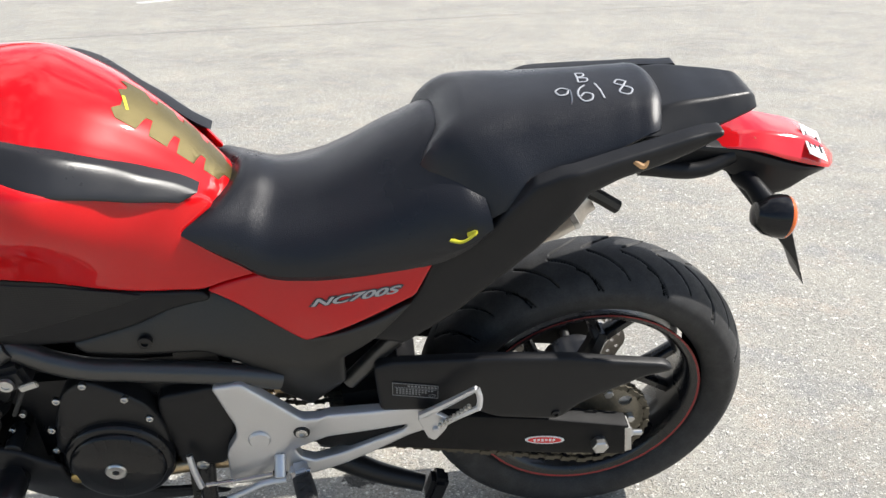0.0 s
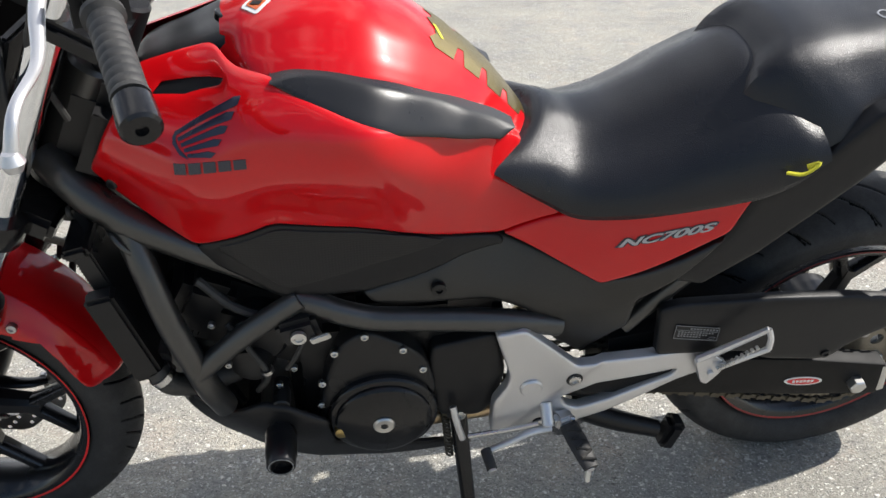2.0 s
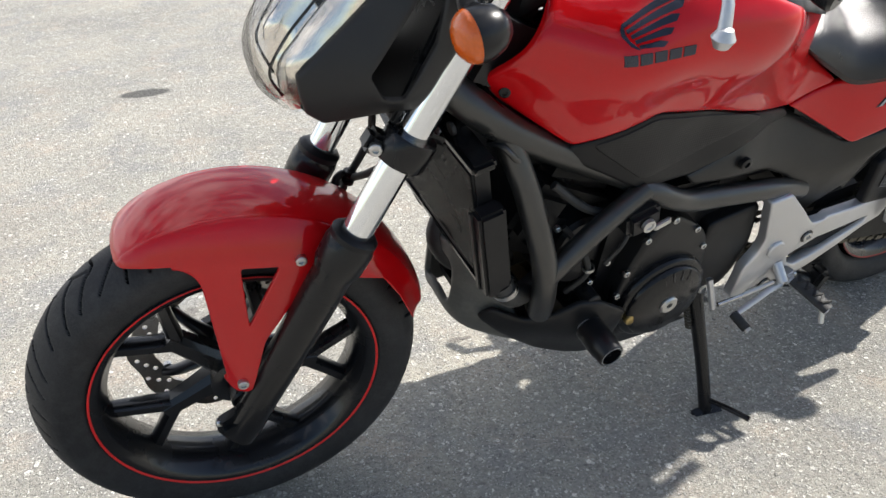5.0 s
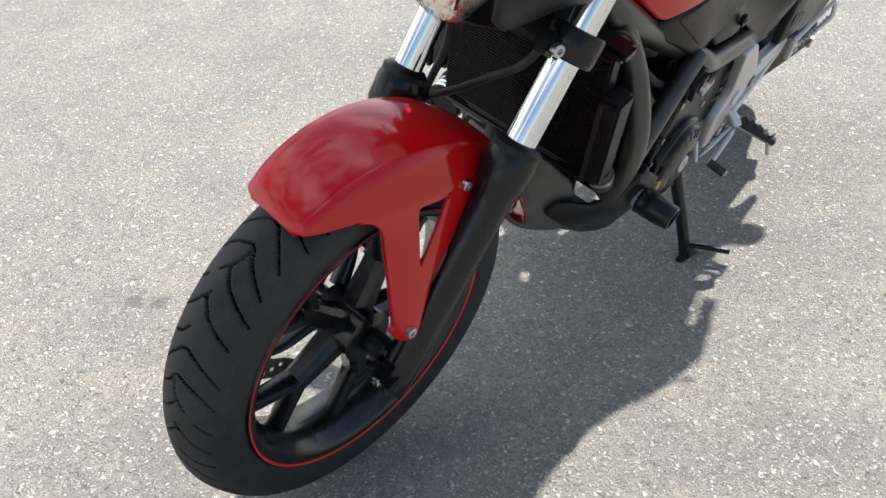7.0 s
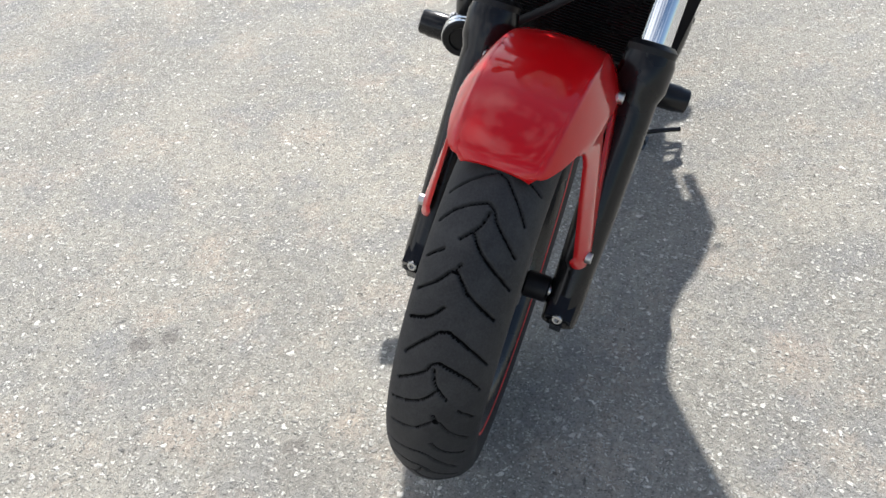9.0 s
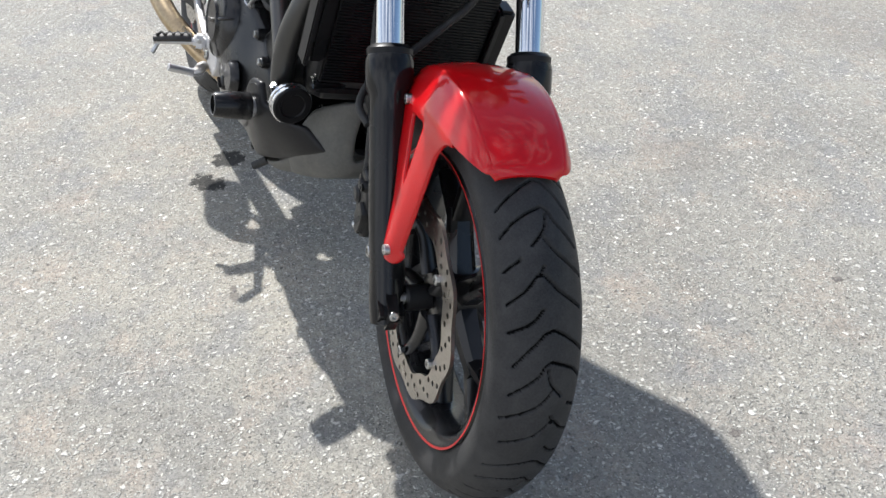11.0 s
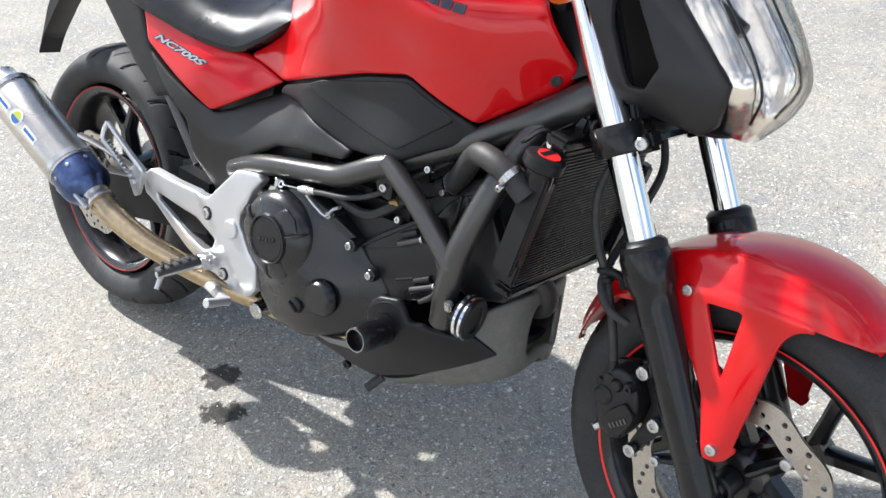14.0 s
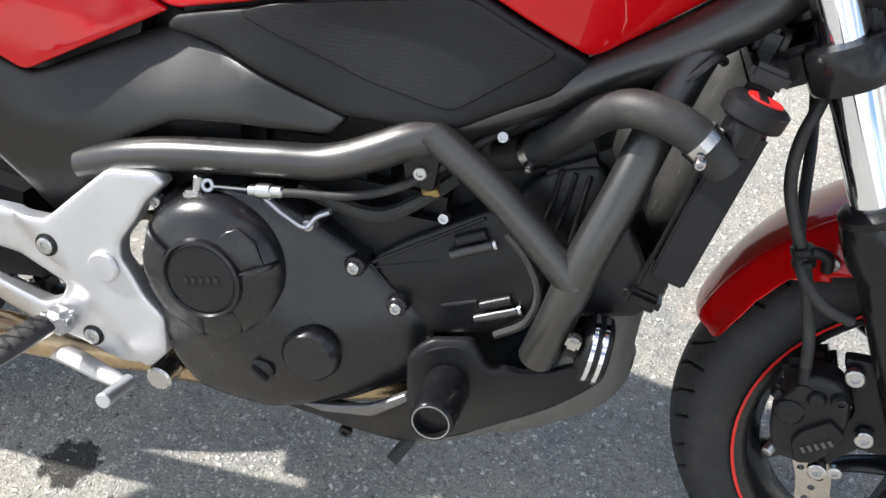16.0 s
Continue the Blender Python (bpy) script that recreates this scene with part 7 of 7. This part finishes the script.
    part("cable_wire", tube([(0.718, -0.171, 0.509), (0.762, -0.171, 0.514)], 0.0017, 8), STEEL, core)
    part("clutch_cable", tube([(0.790, -0.171, 0.517), (0.815, -0.170, 0.521), (0.850, -0.168, 0.525), (0.900, -0.160, 0.538), (0.935, -0.148, 0.557), (0.97, -0.13, 0.585), (1.02, -0.10, 0.62)], 0.0046, 10, n=30), GRIP, core, "black clutch cable")
    part("cable_ferrule", turned([(0.003, 0.0), (0.0062, 0.001), (0.0062, 0.008), (0.0082, 0.010), (0.0082, 0.024), (0.0062, 0.026), (0.0062, 0.036), (0.004, 0.038)], (0.760, -0.171, 0.513), (1, 0, 0.16), 18), STEEL, core)
    part("cable_bracket", tube([(0.776, -0.168, 0.508), (0.798, -0.165, 0.492), (0.819, -0.160, 0.482), (0.829, -0.158, 0.495), (0.842, -0.156, 0.502)], 0.0060, 8, n=20, flat=0.5), CAST, core)
    loom = [(1.022, -0.148, 0.513), (1.047, -0.152, 0.491), (1.063, -0.155, 0.457), (1.057, -0.155, 0.427), (1.026, -0.150, 0.399)]
    part("wire_loom", tube(loom, [0.0040, 0.0044, 0.0044, 0.0044, 0.0040], 8, n=30), GRIP, core)
    part("hose_fitting", rod((0.930, -0.128, 0.533), (0.946, -0.130, 0.540), 0.009, seg=6), BRASS, core)
    part("throttle_body", merge(block((0.93, -0.06, 0.60), (0.10, 0.10, 0.08), (0, -15, 0), 0.015), rod((0.90, -0.11, 0.585), (0.94, -0.13, 0.58), 0.014)), ENGINE, core)
    for x, y, z in ((1.003, -0.135, 0.606), (0.956, -0.138, 0.512)):
        part("hose_screw", bolt((x, y, z), (0, -1, 0.2), 0.006, 0.006), STEEL, core)


def hoses():
    """Cables and small hoses over the engine, both sides."""
    for pts, r in (
        ([(0.80, -0.135, 0.512), (0.84, -0.140, 0.505), (0.892, -0.138, 0.502), (0.93, -0.130, 0.524), (0.96, -0.12, 0.55)], 0.008),
        ([(0.90, 0.12, 0.55), (0.97, 0.14, 0.555), (1.03, 0.14, 0.58), (1.08, 0.12, 0.62)], 0.007),
        ([(1.02, 0.14, 0.40), (1.00, 0.155, 0.45), (1.02, 0.15, 0.50), (1.05, 0.13, 0.54)], 0.005),
        ([(0.93, 0.15, 0.54), (0.95, 0.16, 0.50), (0.97, 0.155, 0.46)], 0.004),
    ):
        part("engine_hose", tube(pts, r, 8), GRIP, label="thin black hose over the engine")
    for p, d in (((1.0, 0.154, 0.46), (0.2, 0, 1)),):
        part("hose_band", turned([(0.0085, -0.003), (0.0100, -0.003), (0.0100, 0.003), (0.0085, 0.003)], p, d, 16, closed=True), STEEL)


engine()
hoses()


def belly_pan():
    prof = [(0, 1.0), (0.35, 0.97), (0.62, 0.88), (0.82, 0.70), (0.93, 0.42), (1.0, 0.12), (1.0, 0.0)]
    out = soft([(1.128, 0.366), (1.084, 0.356), (1.066, 0.366), (1.034, 0.391), (1.012, 0.405), (0.975, 0.398), (0.915, 0.358), (0.908, 0.284), (0.847, 0.250), (0.730, 0.226), (0.665, 0.180), (0.824, 0.184), (0.926, 0.212), (1.041, 0.252), (1.105, 0.300), (1.145, 0.336)], 0.010)
    right = soft([(0.943, 0.369), (0.954, 0.385), (0.967, 0.396), (1.006, 0.403), (1.018, 0.385), (1.025, 0.371), (1.045, 0.372), (1.059, 0.365), (1.090, 0.362), (1.110, 0.366), (1.146, 0.336), (1.100, 0.303), (1.028, 0.265), (0.938, 0.227), (0.874, 0.226), (0.787, 0.241), (0.824, 0.264), (0.905, 0.275), (0.946, 0.312)], 0.006)
    face = surface([(1.15, 0.42, 0.086), (1.148, 0.35, 0.090), (1.12, 0.33, 0.111), (1.09, 0.37, 0.138), (1.05, 0.38, 0.165), (1.05, 0.27, 0.125), (0.97, 0.38, 0.182), (0.99, 0.33, 0.178), (0.95, 0.22, 0.140), (0.86, 0.25, 0.150), (0.80, 0.18, 0.125), (0.78, 0.23, 0.145), (0.68, 0.18, 0.120)])
    for s in (1, -1):
        p = part("belly_pan_side", sheet(out if s > 0 else right, face, 0.004, s, (), 0.013, 0.008), PLASTIC, label="black belly pan side")
        part("pan_screw", bolt((0.868, s * (face(0.868, 0.215) - 0.004), 0.215), (0, s, -0.2), 0.008, 0.003), GLOSSBLACK, p)
    # Silver strip on the right lip, a highlight put in as its own sheet.
    part("pan_lip_glint", sheet(soft([(0.812, 0.274), (0.835, 0.268), (0.875, 0.278), (0.906, 0.290), (0.945, 0.318), (0.949, 0.308), (0.907, 0.273), (0.852, 0.261), (0.822, 0.264)], 0.004), surface([(0.82, 0.275, 0.170), (0.88, 0.27, 0.170), (0.95, 0.31, 0.174), (0.86, 0.285, 0.174), (0.92, 0.285, 0.174)]), 0.006, -1, (), 0.010, 0.004), LIPGLINT, label="silver lip of the belly pan with its catch of light painted in")
    part("pan_crease", tube([(0.953, -0.180, 0.372), (0.968, -0.182, 0.384), (1.000, -0.178, 0.391), (1.009, -0.176, 0.384), (1.014, -0.174, 0.362)], 0.0018, 8, n=30), PLASTIC)
    keel = [(1.125, 0.300, 0.070, 0.330, 0), (1.09, 0.262, 0.102, 0.31, 0), (1.06, 0.241, 0.116, 0.285, 0), (1.0, 0.217, 0.128, 0.245, 0), (0.955, 0.200, 0.128, 0.226, 0), (0.905, 0.196, 0.110, 0.215, 0)]
    part("belly_pan", saddle(keel, prof, 30), OLIVE, label="weathered grey belly pan keel")
    arc = spline([(0, 1.178, 0), (0.045, 1.172, 0.044), (0.07, 1.160, 0.066), (0.11, 1.130, 0.092), (0.15, 1.098, 0.114), (0.20, 1.05, 0.125), (0.32, 0.93, 0.127)], 120)

    def scoop(bm):
        """Bends a flat panel (metres round the nose, and height) round the front of the pan."""
        for v in bm.verts:
            g, k = abs(v.co.x), 1 if v.co.x >= 0 else -1
            x, y = [float(np.interp(g, arc[:, 0], arc[:, i])) for i in (1, 2)]
            dx, dy = [float(np.interp(min(g + 0.004, 0.32), arc[:, 0], arc[:, i]) - np.interp(max(g - 0.004, 0), arc[:, 0], arc[:, i])) for i in (1, 2)]
            n = Vector((dy, -dx, 0)).normalized() * (v.co.y)
            under = max(0.335 - v.co.z, 0)
            v.co = Vector((x + n.x - 5.0 * under * under, k * (y + n.y - 2.5 * under * under) - 0.007, v.co.z))
        bmesh.ops.recalc_face_normals(bm, faces=bm.faces[:])
        return bm

    edge = [(0.0, 0.446), (0.032, 0.444), (0.055, 0.437), (0.078, 0.430), (0.112, 0.412), (0.135, 0.395), (0.150, 0.370), (0.175, 0.325), (0.230, 0.280), (0.290, 0.246), (0.290, 0.212), (0.205, 0.226), (0.155, 0.246), (0.110, 0.264), (0.062, 0.288), (0.035, 0.306), (0.0, 0.317)]
    mouth = [(0.012, 0.421), (0.034, 0.417), (0.041, 0.402), (0.044, 0.370), (0.042, 0.335), (0.034, 0.328), (0.012, 0.338)]
    left = [(g, z - 0.012 * math.sin(math.pi * min(g / 0.25, 1)) if z < 0.32 else z + 0.010 * (0.01 < g < 0.10)) for g, z in edge]
    outline = soft([*left, *[(-g, z) for g, z in edge[-2:0:-1]]], 0.008)
    gap = soft([*mouth, *[(-g, z) for g, z in mouth[::-1]]], 0.007)
    part("pan_nose", scoop(sheet(outline, 0.0, 0.005, 1, [gap], 0.010, 0.006)), OLIVE, label="grey air scoop at the nose of the belly pan")
    part("scoop_liner", saddle([(1.150, 0.332, 0.040, 0.345, 0), (1.10, 0.300, 0.080, 0.320, 0), (1.03, 0.270, 0.110, 0.290, 0)], prof, 14), PLASTIC)
    # Filler shapes added inside the scoop to darken its open mouth.
    part("scoop_filler", turned([(0.0, 0.0), (0.030, 0.002), (0.034, 0.008), (0.034, 0.070), (0.0, 0.072)], (1.130, 0.010, 0.388), (-1, 0, 0.1), 24), ENGINE, label="black filler cylinder added behind the scoop")
    part("scoop_back", block((1.075, 0, 0.350), (0.030, 0.190, 0.100), (0, 20, 0), 0.008), ENGINE)
    part("drain_tube", rod((0.945, -0.125, 0.222), (0.930, -0.147, 0.200), 0.008), GRIP, label="black drain tube stub")


belly_pan()


def exhaust():
    part("exhaust_pipe", tube([(0.60, -0.095, 0.225), (0.54, -0.125, 0.238), (0.47, -0.175, 0.270), (0.38, -0.225, 0.312), (0.30, -0.243, 0.346), (0.228, -0.247, 0.378)], [0.023, 0.0225, 0.0225, 0.023, 0.024, 0.026], 20, n=30), GOLDPIPE, label="gold-tempered exhaust link pipe")
    part("collector", tube([(0.98, -0.03, 0.26), (0.85, -0.06, 0.235), (0.72, -0.08, 0.225), (0.60, -0.095, 0.225)], 0.026, 16, n=18), GOLDPIPE, label="tempered exhaust collector")
    a, d = Vector((0.246, -0.248, 0.372)), Vector((-0.307, -0.030, 0.174)).normalized()
    can = part("silencer", turned([(0.030, 0.060), (0.0495, 0.068), (0.0510, 0.072), (0.0510, 0.305), (0.049, 0.310), (0.036, 0.33), (0.034, 0.35), (0.027, 0.35), (0.026, 0.31), (0, 0.31)], a, d, 48), TITAN, label="brushed titanium silencer")
    part("blued_cone", turned([(0.027, -0.004), (0.030, 0.000), (0.044, 0.012), (0.0492, 0.022), (0.0504, 0.032), (0.0504, 0.070), (0.049, 0.075)], a, d, 48), BLUEPIPE, can, "heat-blued silencer cone")
    for h in (0.075, 0.295):
        part("silencer_band", turned([(0.0512, h), (0.0530, h + 0.001), (0.0530, h + 0.012), (0.0512, h + 0.013)], a, d, 48, closed=True), STEEL, can)
    for w in range(8):
        u = d.cross(Vector((0, 0, 1))).normalized()
        q = math.cos(math.tau * w / 8) * u + math.sin(math.tau * w / 8) * d.cross(u)
        part("rivet", bolt(a + d * 0.056 + q * 0.050, q, 0.004, 0.002), STEEL, can)
    part("mount_lug", tube([a + d * 0.10 + Vector((0, 0.03, 0.048)), a + d * 0.06 + Vector((0.02, 0.05, 0.05)), (0.29, -0.185, 0.425)], 0.010, 10, flat=0.6), TITAN, can)
    part("pipe_flange", turned([(0.026, -0.030), (0.031, -0.028), (0.031, -0.022), (0.028, -0.018), (0.028, -0.004)], a, d, 32), TITAN, can)
    part("clamp_spring", tube([a + d * -0.035 + Vector((0, -0.034, 0)), a + d * 0.012 + Vector((0, -0.036, 0))], 0.005, 8), STEEL, can)

    def badge(h, r, colour, name, lift, poly, label=""):
        """A sticker wrapped on the outer side of the silencer; poly in metres along and round."""
        bm = sheet(poly, 0.0, 0.0005, 1, (), 0.008, 0)
        u = Vector((0.25, -1, 0.75))
        u = (u - d * u.dot(d)).normalized()
        v = d.cross(u)
        for p in bm.verts:
            w = p.co.z / 0.051
            p.co = a + d * (h + p.co.x) + (0.0512 + lift + p.co.y) * (math.cos(w) * u + math.sin(w) * v)
        part(name, bm, colour, can, label)

    ring = [(0.017 * math.cos(t), 0.017 * math.sin(t)) for t in (math.tau * i / 24 for i in range(24))]
    up = [(x + 0.0, z - 0.012) for x, z in ring]
    badge(0.215, 0, WHITE, "round_sticker", 0.0006, up, "round white, blue and yellow sticker")
    badge(0.215, 0, BLUE, "sticker_blue", 0.0012, [(x * 0.75, z * 0.75 - 0.012) for x, z in ring if z <= 0.001])
    badge(0.215, 0, GREEN, "sticker_yellow", 0.0012, [(x * 0.6, z * 0.75 - 0.012) for x, z in ring if z >= -0.001])
    for h in (0.165, 0.262):
        badge(h, 0, WHITE, "bar_sticker", 0.0006, [(-0.022, -0.022), (0.022, -0.022), (0.022, -0.006), (-0.022, -0.006)], "narrow white sticker")
        badge(h, 0, BLUE, "bar_sticker_print", 0.0012, [(-0.018, -0.017), (0.018, -0.017), (0.018, -0.011), (-0.018, -0.011)])


exhaust()


# ---- painted line far off ----


def parking_line():
    bm = bmesh.new()
    c = Vector((4.25, -10.35, 0.004))
    d, e = Vector((-0.62, -0.78, 0)), Vector((0.78, -0.62, 0))
    bm.faces.new([bm.verts.new(c + d * a + e * b) for a, b in ((-0.12, -0.10), (2.5, -0.10), (2.5, 0.05), (-0.12, 0.05))])
    me = bpy.data.meshes.new("parking_line")
    bm.to_mesh(me)
    bm.free()
    me.materials.append(WHITE)
    tagged(new("parking_line", me), "worn white painted parking line on asphalt", "road marking")


parking_line()


def parked_car():
    """A dark car parked far behind, its nose towards the bike."""
    car = new("parked_car")
    car.matrix_world = pose(2.86, -10.98, 0.0)
    tagged(car, "dark parked car standing on the far side of the lot", "car")
    hull = bmesh.new()
    loops = []
    for y, half, low, top in ((0.0, 0.62, 0.13, 0.42), (-0.06, 0.80, 0.09, 0.60), (-0.25, 0.88, 0.10, 0.70), (-0.9, 0.91, 0.16, 0.84), (-1.5, 0.92, 0.17, 0.93), (-3.4, 0.92, 0.17, 0.98), (-4.15, 0.88, 0.20, 0.95), (-4.3, 0.78, 0.28, 0.80)):
        loops.append([hull.verts.new((sx * half * kx, y, low + (top - low) * kz)) for sx, kx, kz in ((-1, 0.86, 0.0), (-1, 1.0, 0.22), (-1, 1.0, 0.62), (-1, 0.93, 0.92), (-1, 0.80, 1.0), (1, 0.80, 1.0), (1, 0.93, 0.92), (1, 1.0, 0.62), (1, 1.0, 0.22), (1, 0.86, 0.0))])
    for a, b in zip(loops, loops[1:]):
        for i in range(10):
            hull.faces.new((a[i], a[(i + 1) % 10], b[(i + 1) % 10], b[i]))
    hull.faces.new(loops[0])
    hull.faces.new(loops[-1])
    part("body", hull, GLOSSBLACK, car)
    cabin = bmesh.new()
    rings = [[cabin.verts.new((sx * half, y, z)) for sx in (-1, 1) for half, z in ((((w0, z0), (w1, z1)) if sx < 0 else ((w1, z1), (w0, z0))))] for y, w0, z0, w1, z1 in ((-1.25, 0.74, 0.88, 0.70, 0.92), (-2.0, 0.78, 0.92, 0.58, 1.40), (-3.1, 0.78, 0.95, 0.58, 1.44), (-3.95, 0.74, 0.93, 0.62, 1.02))]
    for a, b in zip(rings, rings[1:]):
        for i in range(4):
            cabin.faces.new((a[i], a[(i + 1) % 4], b[(i + 1) % 4], b[i]))
    cabin.faces.new(rings[0])
    cabin.faces.new(rings[-1])
    part("cabin", cabin, GLOSSBLACK, car)
    part("bumper_lip", block((0, -0.03, 0.10), (1.30, 0.16, 0.07), (0, 0, 0), 0.02), PLASTIC, car)
    for s in (-1, 1):
        part("headlight", block((s * 0.62, -0.16, 0.62), (0.30, 0.16, 0.12), (0, 0, s * 20), 0.03), GLASS, car)
        for y in (-0.85, -3.45):
            tyre = part("wheel", turned([(0.20, -0.10), (0.29, -0.105), (0.315, -0.08), (0.32, 0.0), (0.315, 0.08), (0.29, 0.105), (0.20, 0.10)], (s * 0.80, y, 0.32), (1, 0, 0), 32), RUBBER, car)
            part("rim", turned([(0.0, 0.07), (0.06, 0.075), (0.19, 0.055), (0.205, 0.09)], (s * 0.80, y, 0.32), (s, 0, 0), 24), CAST, tyre)


parked_car()
